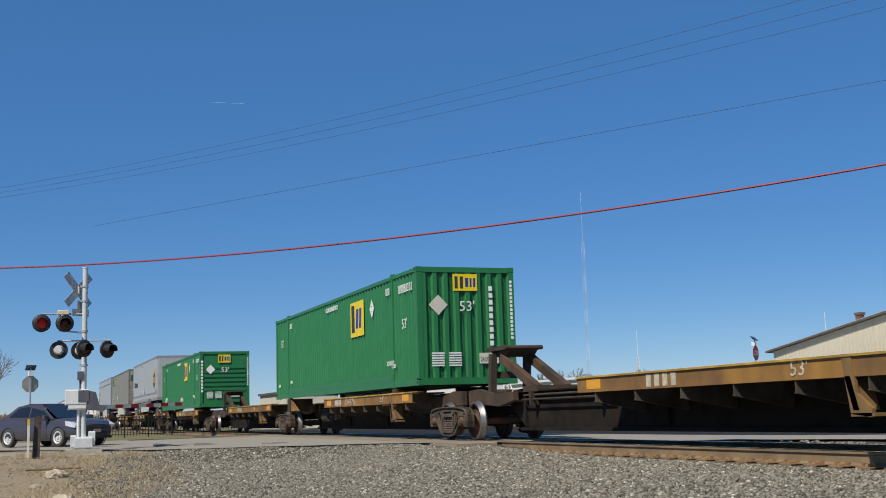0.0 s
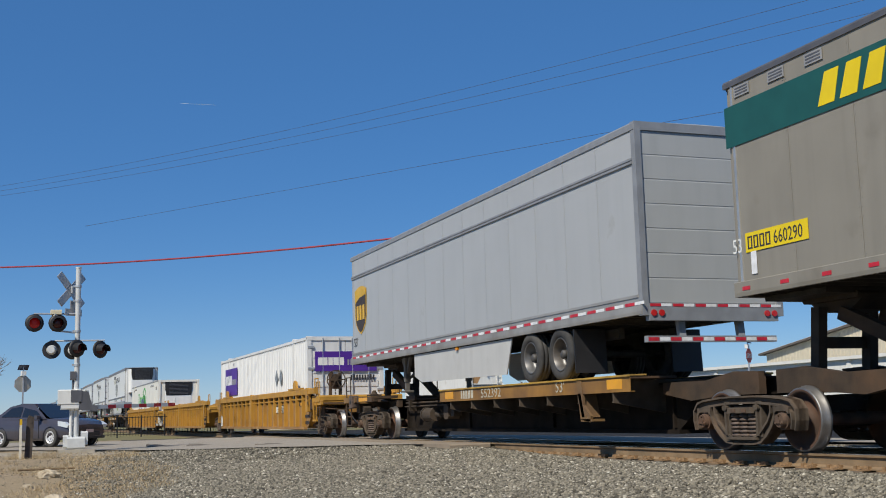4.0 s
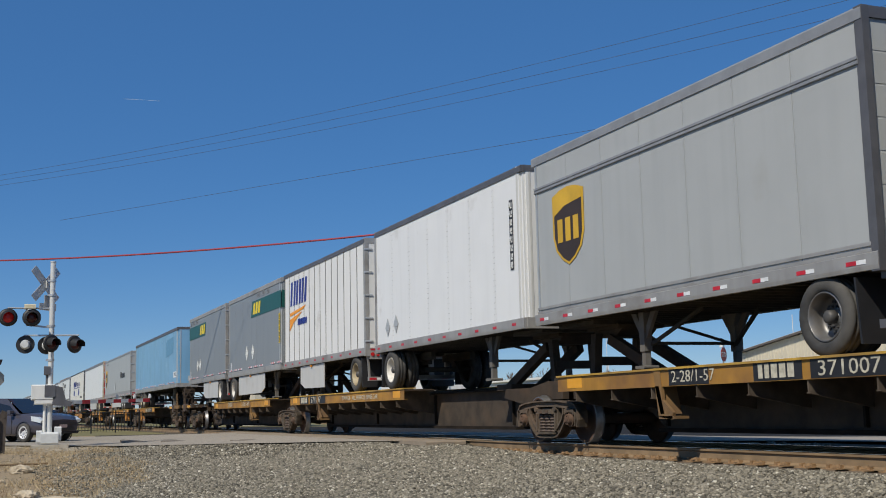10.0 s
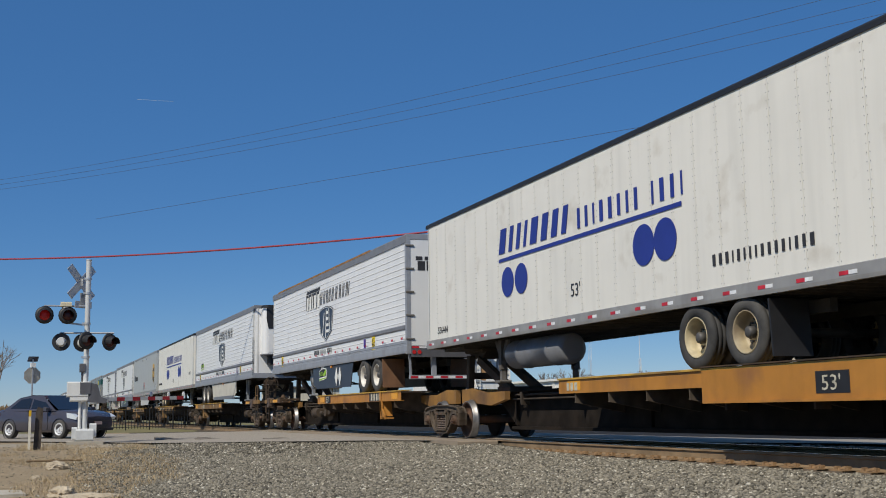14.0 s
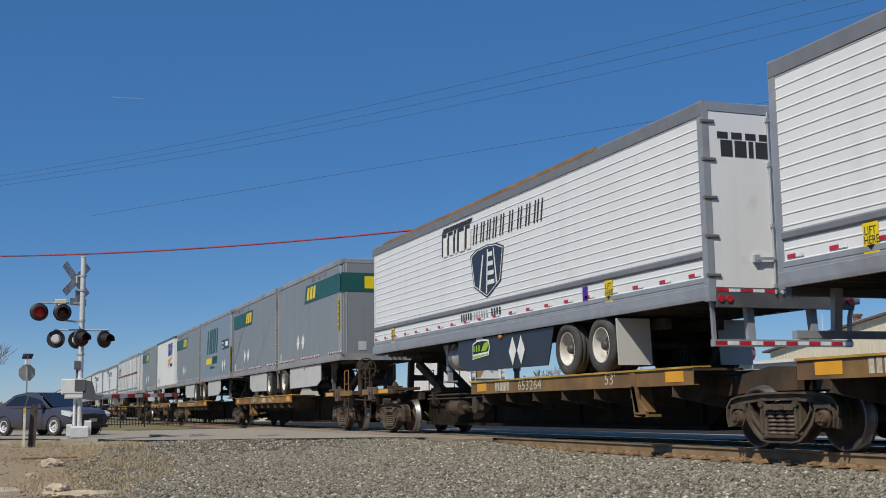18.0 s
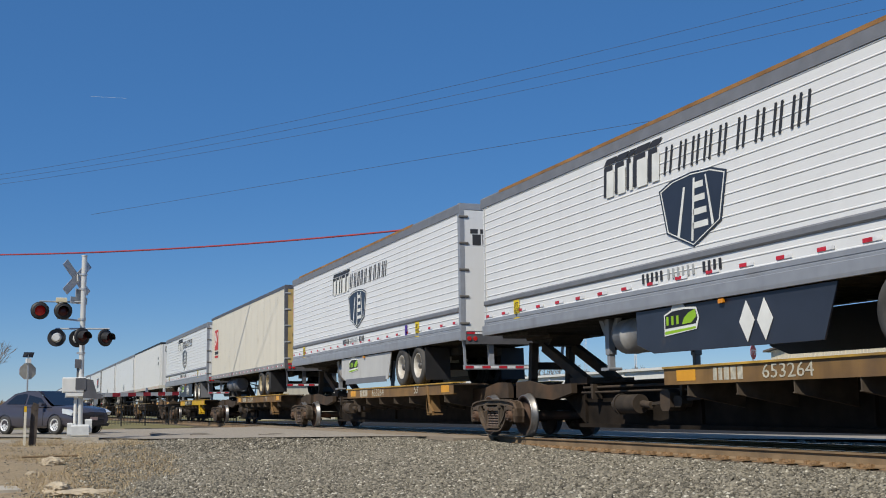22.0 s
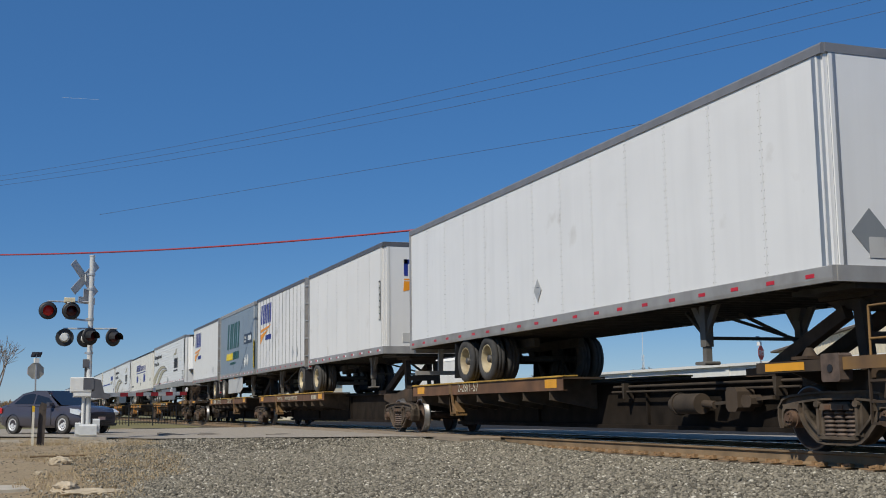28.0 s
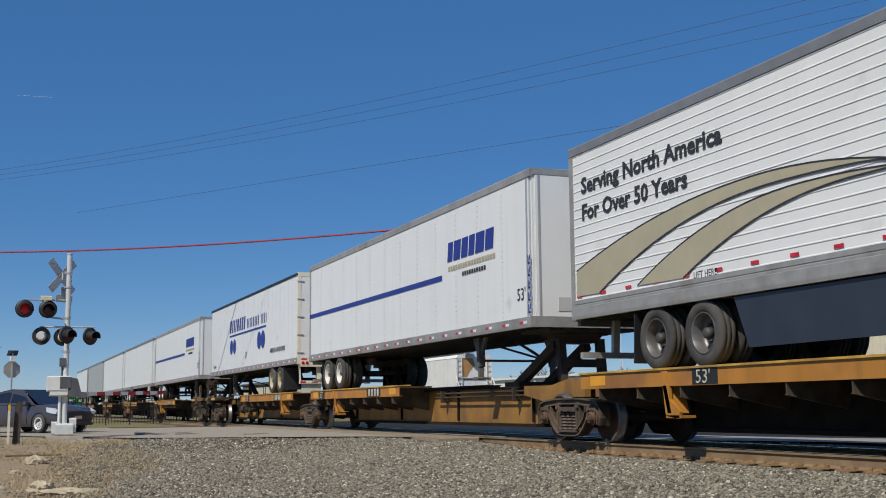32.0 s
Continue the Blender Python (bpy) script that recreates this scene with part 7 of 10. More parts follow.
# ---- the place ----
def mix_ground(name, ca, cb, cc, scale, bump, rough=0.95, speck=None, stone=0.0):
    m = bpy.data.materials.new(name)
    m.use_nodes = True
    n, l = m.node_tree.nodes, m.node_tree.links
    b = n["Principled BSDF"]
    b.inputs["Roughness"].default_value, b.inputs["Specular IOR Level"].default_value = rough, 0.2
    co = n.new("ShaderNodeTexCoord")
    t1, t2 = n.new("ShaderNodeTexNoise"), n.new("ShaderNodeTexNoise")
    t1.inputs["Scale"].default_value, t1.inputs["Detail"].default_value = 0.35, 6
    t2.inputs["Scale"].default_value, t2.inputs["Detail"].default_value = scale, 6
    v = n.new("ShaderNodeTexVoronoi")
    v.inputs["Scale"].default_value = speck or scale
    if rough < 0.9:
        b.inputs["Specular IOR Level"].default_value = 0.03
    for t in (t1, t2, v):
        l.new(co.outputs["Object"], t.inputs["Vector"])
    r = n.new("ShaderNodeValToRGB")
    r.color_ramp.elements[0].color, r.color_ramp.elements[1].color = (*ca, 1), (*cb, 1)
    r.color_ramp.elements[0].position, r.color_ramp.elements[1].position = 0.3, 0.7
    l.new(t2.outputs["Fac"], r.inputs[0])
    x = n.new("ShaderNodeMix")
    x.data_type = "RGBA"
    mr = n.new("ShaderNodeMapRange")
    mr.inputs["From Min"].default_value, mr.inputs["From Max"].default_value = 0.42, 0.62
    l.new(t1.outputs["Fac"], mr.inputs["Value"])
    l.new(mr.outputs[0], x.inputs["Factor"])
    l.new(r.outputs[0], x.inputs[6])
    x.inputs[7].default_value = (*cc, 1)
    out = x.outputs[2]
    if stone:
        y = n.new("ShaderNodeMix")
        y.data_type, y.blend_type = "RGBA", "MULTIPLY"
        y.inputs["Factor"].default_value = stone
        bw = n.new("ShaderNodeRGBToBW")
        l.new(v.outputs["Color"], bw.inputs[0])
        l.new(out, y.inputs[6])
        l.new(bw.outputs[0], y.inputs[7])
        out = y.outputs[2]
    l.new(out, b.inputs["Base Color"])
    bp = n.new("ShaderNodeBump")
    bp.inputs["Strength"].default_value, bp.inputs["Distance"].default_value = bump, 0.03
    l.new(v.outputs["Distance"], bp.inputs["Height"])
    l.new(bp.outputs[0], b.inputs["Normal"])
    return m


BALLAST = mix_ground("grey_ballast", (0.066, 0.058, 0.044), (0.195, 0.171, 0.13), (0.15, 0.129, 0.095), 20.0, 1.0, speck=26.0, stone=0.6)
DIRT = mix_ground("dry_dirt_and_straw", (0.24, 0.178, 0.108), (0.43, 0.335, 0.215), (0.33, 0.255, 0.16), 6.0, 0.5, speck=30.0, stone=0.25)
FIELD = mix_ground("far_winter_grass", (0.13, 0.125, 0.05), (0.22, 0.19, 0.10), (0.17, 0.15, 0.07), 0.5, 0.3)
# ballast darkened in its colour to deepen the shade beneath the train
SHADEBED = mix_ground("shade_darkened_ballast", (0.03, 0.026, 0.022), (0.09, 0.078, 0.062), (0.06, 0.05, 0.04), 20.0, 1.0, speck=22.0, stone=0.6)
LOT = mix_ground("grey_paved_yard", (0.026, 0.026, 0.028), (0.042, 0.043, 0.045), (0.034, 0.035, 0.037), 2.0, 0.2, rough=0.85, speck=40.0, stone=0.15)
SAND = mix_ground("pale_sandy_shoulder", (0.30, 0.25, 0.18), (0.44, 0.38, 0.29), (0.36, 0.31, 0.23), 5.0, 0.5, speck=24.0, stone=0.25)
ASPHALT = mix_ground("worn_pale_asphalt", (0.28, 0.245, 0.2), (0.40, 0.355, 0.295), (0.34, 0.30, 0.245), 9.0, 0.25, rough=0.9, speck=60.0, stone=0.2)
CONCRETE = mix_ground("old_concrete", (0.36, 0.32, 0.26), (0.50, 0.45, 0.37), (0.42, 0.38, 0.31), 4.0, 0.25, rough=0.9)
RAILTOP = mat("worn_rail_head", (0.42, 0.42, 0.44), 0.16, 1.0, var=0.1)
RAILSIDE = mat("rusty_rail_side", (0.23, 0.155, 0.085), 0.85, 0.0, var=0.25, scale=3, dirt=0.35, dirt_color=(0.14, 0.085, 0.045), bump=0.1)
SLEEPER = mat("weathered_sleeper", (0.13, 0.095, 0.065), 0.9, var=0.3, scale=4, dirt=0.3, dirt_color=(0.2, 0.16, 0.11), bump=0.2)
CLIP = mat("rusty_clips", (0.27, 0.165, 0.08), 0.8, var=0.3, scale=20)
ROAD_D, ROAD_P = Vector((0.866, 0.5)), Vector((-45.5, 0.7))


MX, MY = -34.9, 1.95  # the signal mast


def smooth(a, b, x):
    t = min(1, max(0, (x - a) / (b - a)))
    return t * t * (3 - 2 * t)


def road_off(x, y):
    """Distance to the side of the near lane's middle, + towards the camera's side."""
    return (x - ROAD_P.x) * 0.5 - (y - ROAD_P.y) * 0.866


def ground_z(x, y):
    near = -0.2 - max(0, 8.6 - y) * 0.06 if y > -2 else -0.84
    z = near if y < 10.5 else -0.22 - max(0, y - 13) * 0.02 if y < 30 else -0.5
    if y < 8.8:
        z = z + (-0.24 - z) * smooth(10, 30, -x)
    r = road_off(x, y)
    k = smooth(7.0, 3.0, r) * smooth(-9, -6, r)
    flat = -0.16 + 0.12 * smooth(3, 9.0, y) if y < 12 else -0.04 - 0.2 * smooth(12.5, 20, y)
    if x > -110:
        z = z + (flat - 0.03 - z) * k
    if 9.25 < y < 11.9 and x > -23:
        z -= 0.05
    z += 0.035 * noise.noise((x * 0.5, y * 0.5, 0)) * (1 if y < 8.6 else 0.2) + 0.015 * noise.noise((x * 2.1, y * 2.1, 3))
    return z


def dirt_edge(x, y):
    """Where the dry dirt gives way to ballast."""
    k = np.interp(-x, (8, 14, 18, 20.5, 23, 26, 34, 44), (1.1, 1.3, 1.6, 2.6, 3.0, 2.7, 3.9, 5.5))
    return k + 0.45 * noise.noise((x * 0.45, y * 0.6, 7)) + 0.3 * noise.noise((x * 1.5, y * 1.8, 9))


def axis_steps(points):
    out = []
    for a, b, step in points:
        n = max(1, round((b - a) / step))
        out += [a + (b - a) * i / n for i in range(n)]
    out.append(points[-1][1])
    return out


gx = axis_steps([(-4200, -600, 600), (-600, -150, 50), (-150, -60, 6), (-60, -26, 0.4), (-26, -6, 0.25), (-6, 30, 4), (30, 400, 60), (400, 1500, 500)])
gy = axis_steps([(-1500, -200, 300), (-200, -20, 30), (-20, -3, 2), (-3, 14, 0.3), (14, 60, 4), (60, 300, 40), (300, 2500, 500)])
ground_s = Solid()
ground_s.v = [(x, y, ground_z(x, y)) for x in gx for y in gy]
ny = len(gy)
for i in range(len(gx) - 1):
    for j in range(ny - 1):
        cx, cy = (gx[i] + gx[i + 1]) / 2, (gy[j] + gy[j + 1]) / 2
        ground_s.f.append((i * ny + j, (i + 1) * ny + j, (i + 1) * ny + j + 1, i * ny + j + 1))
        m = 0 if (7.6 < cy < 14) or (cy > dirt_edge(cx, cy) and cx > -60) else 1
        if m == 1 and (cx + 34.5) ** 2 / 20 + (cy - 2.2 - 0.12 * (cx + 34.5)) ** 2 / 1.6 + 0.7 * noise.noise((cx * 0.6, cy * 0.9, 4)) < 1:
            m = 3
        along, off = (cx - MX) * 0.866 + (cy - MY) * 0.5, road_off(cx, cy) - road_off(MX, MY)
        if m != 3 and (along + 0.3) ** 2 / 14 + (off - 0.55) ** 2 / 0.6 + 0.8 * noise.noise((cx * 0.8, cy * 1.1, 12)) < 1:
            m = 3
        # bed between the rails, with the train's shade in its colour
        if 9.9 < cy < 11.25:
            m = 4
        if cx < -62 or cy > 14 or cy < -30:
            m = 0 if (9 < cy < 13.5) else 5 if (14 < cy < 46 and -100 < cx < 60) else 2
        ground_s.m.append(m)
        ground_s.s.append(True)
tagged(new("ground", ground_s.mesh("ground", [BALLAST, DIRT, FIELD, SAND, SHADEBED, LOT])), "stony ground with grey ballast, dry dirt and winter grass", "ground", kind="structure")

# road over the crossing
road_s = Solid()
rows_ = []
for i in range(121):
    u = -34 + i * 0.75
    for w in (-5.6, -4.4, -3.0, -1.5, 0.0, 1.2, 2.4, 3.5 + 0.25 * noise.noise((i * 0.35, 0, 0))):
        x, y = ROAD_P.x + ROAD_D.x * u + 0.5 * w, ROAD_P.y + ROAD_D.y * u - 0.866 * w
        flat = -0.16 + 0.12 * smooth(3, 9.0, y) if y < 12 else -0.04 - 0.2 * smooth(12.5, 20, y)
        rows_.append((x, y, flat + 0.012))
road_s.v = rows_
for i in range(120):
    for j in range(7):
        road_s.f.append((i * 8 + j, i * 8 + j + 1, (i + 1) * 8 + j + 1, (i + 1) * 8 + j))
        road_s.m.append(0)
        road_s.s.append(True)
tagged(new("road", road_s.mesh("road", [ASPHALT])), "worn pale asphalt road crossing the track", "road", kind="structure")
paint_line = Solid()
for i in range(40):
    u = -30 + i * 0.75
    if -30 < u < 7:
        x, y = ROAD_P.x + ROAD_D.x * u + 0.5 * 3.0, ROAD_P.y + ROAD_D.y * u - 0.866 * 3.0
        z = -0.16 + 0.12 * smooth(3, 9.0, y) + 0.018
        paint_line.add([(x, y, z), (x + 0.65, y + 0.375, z), (x + 0.6, y + 0.46, z), (x - 0.05, y + 0.087, z)], [(0, 1, 2, 3)])
tagged(new("road_edge_line", paint_line.mesh("road_edge_line", [mat("faded_road_paint", (0.5, 0.47, 0.4), 0.8, var=0.3, scale=4)])), "faded pale edge line on the road", "road marking", kind="structure")
slab = Solid()
for i, (x, y, w, d, r) in enumerate(((-19.5, -0.55, 2.6, 1.4, 4), (-17.0, -0.9, 2.2, 1.2, -3), (-22.6, -0.6, 2.4, 1.5, 7))):
    c, s_ = math.cos(radians(r)), math.sin(radians(r))
    pts = [(x + c * a - s_ * b, y + s_ * a + c * b) for a, b in ((-w / 2, -d / 2), (w / 2, -d / 2), (w / 2 - 0.1, d / 2), (-w / 2 + 0.15, d / 2))]
    slab.prism(pts, "z", -0.8, -0.5 - 0.02 * i)
tagged(new("pavement", slab.mesh("pavement", [CONCRETE])), "broken old concrete slabs at the verge", "pavement", kind="structure")
for i, (x0, y0, r) in enumerate(((-36.5, 4.6, 25), (-34.6, 5.6, 32), (-31.0, 7.0, 28), (-39.5, 3.0, 30))):
    s = Solid()
    pts = [(math.cos(a) * (1.0 + 0.25 * math.sin(3 * a + i)), math.sin(a) * (0.28 + 0.06 * math.cos(2 * a + i))) for a in [k * math.pi / 6 for k in range(12)]]
    s.prism(pts, "z", 0, 0.07)
    ob = new("asphalt_lump", s.mesh("asphalt_lump", [mat("dark_broken_asphalt", (0.16, 0.135, 0.105), 0.95, var=0.3, scale=5, bump=0.3)]))
    ob.matrix_basis = pose(x0, y0, ground_z(x0, y0) - 0.04, 4, 3, r)
    tagged(ob, "dark broken asphalt edge beside the road", "asphalt", "broken edge of the road")

# crossing panels between and beside the rails
TIMBER = mat("dusty_crossing_timber", (0.27, 0.215, 0.155), 0.9, var=0.25, scale=3, streak=0.2, bump=0.2)
crossing = thing("level_crossing", pose(-45.2, TY, -0.3), "dusty timber crossing panels along the rails", "level crossing", kind="structure")
for ya, yb in ((8.75, 9.66), (9.93, 11.14), (11.40, 12.3)):
    for k in range(11):
        part("crossing_panel", shared(("crossing_panel", ya), lambda: Solid().box(0, 2.0, ya - TY, yb - TY, 0, 0.288, cut=0.02), TIMBER), TIMBER, crossing, at=(k * 2.03, 0, -0.004 * (k % 3)))

# track
prof = [(-0.07, -0.185), (0.07, -0.185), (0.07, -0.172), (0.012, -0.145), (0.009, -0.05), (0.036, -0.036), (0.036, -0.008), (0.028, 0.0), (-0.028, 0.0), (-0.036, -0.008), (-0.036, -0.036), (-0.009, -0.05), (-0.012, -0.145), (-0.07, -0.172)]
for sg in (-1, 1):
    s = Solid()
    y = TY + sg * 0.753
    for a, b in ((-1400, -60), (-60, 60)):
        s.prism([(y + p[0], p[1]) for p in prof], "x", a, b)
        s.m[-16:] = [0] * 6 + [1, 1, 1] + [0] * 7
    tagged(new("rail", s.mesh("rail", [RAILSIDE, RAILTOP])), "rusty steel rail with a polished running top", "rail", "rails of the track", "structure")
sl = shared(("sleeper",), lambda: Solid().box(-0.115, 0.115, -1.3, 1.3, -0.36, -0.19, cut=0.015), SLEEPER)


def plate_mesh():
    s = Solid()
    for y in (-0.753, 0.753):
        s.box(-0.15, 0.13, y - 0.19, y + 0.19, -0.19, -0.178)
        for sg in (-1, 1):
            for dx in (-0.11, 0.09):
                s.box(dx - 0.025, dx + 0.025, y + sg * 0.085 - 0.03, y + sg * 0.085 + 0.03, -0.178, -0.135)
            s.bar((-0.02, y + sg * 0.14, -0.165), (0.09, y + sg * 0.1, -0.14), 0.025, 0.03)
    return s


plate = shared(("tie_plate",), plate_mesh, CLIP)
for i in range(150):
    x = -3.0 - i * 0.5
    ob = new("sleeper", sl)
    ob.matrix_basis = pose(x, TY, 0, 0, 0, random.uniform(-0.6, 0.6))
    tagged(ob, "weathered timber sleeper under the rails", "sleeper", "sleepers of the track", "structure")
    if i < 70:
        p = new("tie_plate", plate)
        p.parent = ob

# ballast stones


def scatter(name, label, count, xr, yr, size, material, seed, keep=None, squash=0.7):
    rg = np.random.default_rng(seed)
    ico = np.array([(1, 0.5, 0.1), (0.5, -1, 0), (-1, -0.5, 0.1), (-0.5, 1, 0), (0.3, 0.3, 1), (-0.35, -0.25, 0.9), (0, 0, -1)]) * 0.95
    tri = np.array([(0, 3, 4), (3, 5, 4), (3, 2, 5), (2, 1, 5), (1, 0, 4), (1, 4, 5), (0, 6, 3), (3, 6, 2), (2, 6, 1), (1, 6, 0)])
    xs, ys = rg.uniform(*xr, count), rg.uniform(*yr, count)
    ok = np.array([keep(x, y) if keep else True for x, y in zip(xs, ys)])
    xs, ys = xs[ok], ys[ok]
    count = len(xs)
    zs = np.array([ground_z(x, y) for x, y in zip(xs, ys)])
    s = rg.uniform(size[0], size[1], count) * rg.choice([0.7, 1.0, 1.25], count)
    v = ico[None] * rg.uniform(0.65, 1.25, (count, 7, 1)) * rg.uniform(0.65, 1.2, (count, 1, 3)) * np.array([1, 1, squash]) * s[:, None, None]
    a = rg.uniform(0, 6.28, count)
    ca, sa = np.cos(a)[:, None], np.sin(a)[:, None]
    vx = v[..., 0] * ca - v[..., 1] * sa + xs[:, None]
    vy = v[..., 0] * sa + v[..., 1] * ca + ys[:, None]
    vz = v[..., 2] + zs[:, None] + s[:, None] * 0.25
    vv = np.stack([vx, vy, vz], -1).reshape(-1, 3)
    ff = (tri[None] + (np.arange(count) * 7)[:, None, None]).reshape(-1)
    me = bpy.data.meshes.new(name)
    me.vertices.add(len(vv))
    me.vertices.foreach_set("co", vv.reshape(-1).astype(np.float32))
    me.loops.add(len(ff))
    me.loops.foreach_set("vertex_index", ff.astype(np.int32))
    me.polygons.add(len(ff) // 3)
    me.polygons.foreach_set("loop_start", np.arange(0, len(ff), 3, dtype=np.int32))
    me.update(calc_edges=True)
    me.materials.append(material)
    return tagged(new(name, me), label, "gravel", kind="stuff")


def island_stone(name, stops):
    m = bpy.data.materials.new(name)
    m.use_nodes = True
    n, l = m.node_tree.nodes, m.node_tree.links
    g = n.new("ShaderNodeNewGeometry")
    r = n.new("ShaderNodeValToRGB")
    r.color_ramp.interpolation = "LINEAR"
    while len(r.color_ramp.elements) < len(stops):
        r.color_ramp.elements.new(0.5)
    for e, (p, c) in zip(r.color_ramp.elements, stops):
        e.position, e.color = p, (*c, 1)
    l.new(g.outputs["Random Per Island"], r.inputs[0])
    l.new(r.outputs[0], n["Principled BSDF"].inputs["Base Color"])
    n["Principled BSDF"].inputs["Roughness"].default_value = 0.9
    n["Principled BSDF"].inputs["Specular IOR Level"].default_value = 0.25
    return m


STONES = island_stone("ballast_stones", ((0.0, (0.07, 0.063, 0.049)), (0.3, (0.145, 0.13, 0.101)), (0.65, (0.228, 0.204, 0.157)), (0.94, (0.295, 0.263, 0.2)), (0.99, (0.54, 0.5, 0.41))))


def on_ballast(x, y):
    if y > 0.9 * -x + 0.8 or (y < dirt_edge(x, y) and random.random() > 0.1):
        return False
    if abs(y - TY + 0.753) < 0.085 or abs(y - TY - 0.753) < 0.085:
        return False
    return not (x < -22.8 and 8.6 < y < 12.5) and road_off(x, y) > 3.4


scatter("ballast_stones", "loose grey crushed ballast stones", 150000, (-25, -8), (1.0, 9.5), (0.016, 0.031), STONES, 11, on_ballast)
scatter("ballast_stones", "loose grey crushed ballast stones", 26000, (-44, -25), (2.5, 9.4), (0.022, 0.04), STONES, 12, on_ballast)
scatter("ballast_stones", "loose grey crushed ballast stones", 4000, (-24, -7), (11.35, 13.2), (0.025, 0.04), STONES, 13, on_ballast)
scatter("ballast_stones", "loose grey crushed ballast stones", 30000, (-32, -9), (0.0, 5.0), (0.014, 0.03), STONES, 15, lambda x, y: 0 < dirt_edge(x, y) - y < 1.5 + 1.6 * noise.noise((x * 0.9, y * 1.3, 5)) - 1.0 * noise.noise((x * 9, y * 9, 2)) ** 2 and noise.noise((x * 7, y * 7, 8)) > (dirt_edge(x, y) - y) * 0.5 - 0.45 and road_off(x, y) > 3.4)
scatter("dirt_stones", "small stones strewn on the dry dirt", 3800, (-36, -13), (-0.8, 5.0), (0.008, 0.02), STONES, 14, lambda x, y: road_off(x, y) > 3.4)

# dry grass on the verge
grass = Solid()
rg_ = random.Random(8)
for _ in range(24000):
    x, y = rg_.uniform(-36, -12), rg_.uniform(-0.6, 4.6)
    if road_off(x, y) < 3.8 or y > dirt_edge(x, y) + 0.25 or noise.noise((x * 0.45, y * 0.7, 2)) < -0.12 + 0.5 * max(0, abs(y - 1.9) - 1.3):
        continue
    z = ground_z(x, y)
    hgt, a = rg_.uniform(0.03, 0.12), rg_.uniform(0, 6.28)
    dx, dy = math.cos(a) * 0.005, math.sin(a) * 0.005
    lx, ly = rg_.uniform(-0.07, 0.07), rg_.uniform(-0.07, 0.07)
    grass.add([(x - dx, y - dy, z), (x + dx, y + dy, z), (x + lx, y + ly, z + hgt)], [(0, 1, 2)])
STRAW = island_stone("dry_straw_grass", ((0.0, (0.28, 0.2, 0.11)), (0.5, (0.42, 0.32, 0.185)), (1.0, (0.52, 0.42, 0.26))))
tagged(new("dry_grass", grass.mesh("dry_grass", [STRAW])), "short dry straw-coloured grass on the verge", "grass", kind="stuff")
ROCKM = mat("pale_rock", (0.46, 0.38, 0.27), 0.95, var=0.2, scale=5, bump=0.4, bump_scale=12)


def rock(x, y, r, seed, flat=0.6, label="pale rough rock lying on the dry verge"):
    bm = bmesh.new()
    bmesh.ops.create_icosphere(bm, subdivisions=4, radius=1)
    for v in bm.verts:
        d = 1 + 0.28 * noise.noise(v.co * 1.6 + Vector((seed * 7.3, 0, 0))) + 0.2 * noise.noise(v.co * 4.5 + Vector((0, seed, 0))) + 0.12 * noise.noise(v.co * 11 + Vector((seed, 0, 0)))
        v.co = Vector((v.co.x * r[0], v.co.y * r[1], v.co.z * r[2])) * d
    me = bpy.data.meshes.new("rock")
    bm.to_mesh(me)
    bm.free()
    me.materials.append(ROCKM)
    ob = new("rock", me)
    ob.matrix_basis = pose(x, y, ground_z(x, y) + r[2] * 0.3)
    return tagged(ob, label, "rock", "rocks on the verge")


rock(-22.8, 0.8, (0.13, 0.2, 0.11), 1)
rock(-21.2, 0.42, (0.07, 0.09, 0.05), 2)
rock(-17.6, 0.7, (0.3, 0.2, 0.12), 3, label="low heap of pale crumbled rock on the verge")
rock(-17.1, 1.05, (0.22, 0.42, 0.06), 4, label="low heap of pale crumbled rock on the verge")
rod = new("rusty_rod", Solid().cyl((0, -0.55, 0), (0, 0.55, 0), 0.02, 8).mesh("rusty_rod", [RAILSIDE]))
rod.matrix_basis = pose(-25.0, 0.85, ground_z(-25, 0.85) + 0.05, 0, 0, 6)
tagged(rod, "rusty iron rod lying on the ground", "iron rod")
post = thing("marker_post", pose(-31.6, 0.62, ground_z(-31.6, 0.62)), "short dark timber post beside the road", "post")
part("timber", Solid().prism([(-0.09, 0), (0.09, 0), (0.13, 1.05), (0.0, 1.1), (-0.05, 0.98)], "x", -0.07, 0.08).cyl((0.085, 0.05, 0.93), (0.09, 0.05, 0.93), 0.035, 10), mat("dark_weathered_timber", (0.07, 0.055, 0.045), 0.9, var=0.3, scale=6, bump=0.3), post)
stake = thing("marker_stake", pose(-31.4, 0.43, ground_z(-31.4, 0.43)), "thin yellow-topped white marker stake", "stake")
part("shaft", Solid().box(-0.02, 0.02, -0.03, 0.03, 0, 0.85), mat("white_stake", (0.62, 0.58, 0.48), 0.7, var=0.15), stake)
part("tip", Solid().box(-0.021, 0.021, -0.031, 0.031, 0.85, 1.0), BRIGHTY, stake)

# ---- crossing signal ----
MZ = ground_z(MX, MY)
GREYP = mat("silver_signal_paint", (0.60, 0.61, 0.60), 0.5, 0.1, var=0.12, scale=5, streak=0.15)
CASE = mat("pale_grey_case", (0.70, 0.70, 0.67), 0.5, var=0.08, scale=4, streak=0.15)
LENS = mat("red_signal_lens", (0.06, 0.006, 0.006), 0.3, var=0.05)
LITLENS = mat("lit_red_signal_lens", (0.35, 0.012, 0.012), 0.4, var=0.05, glow=0.12)
signal = thing("crossing_signal", pose(MX, MY, MZ), "silver level-crossing signal mast with crossed boards and red lamps", "crossing signal")
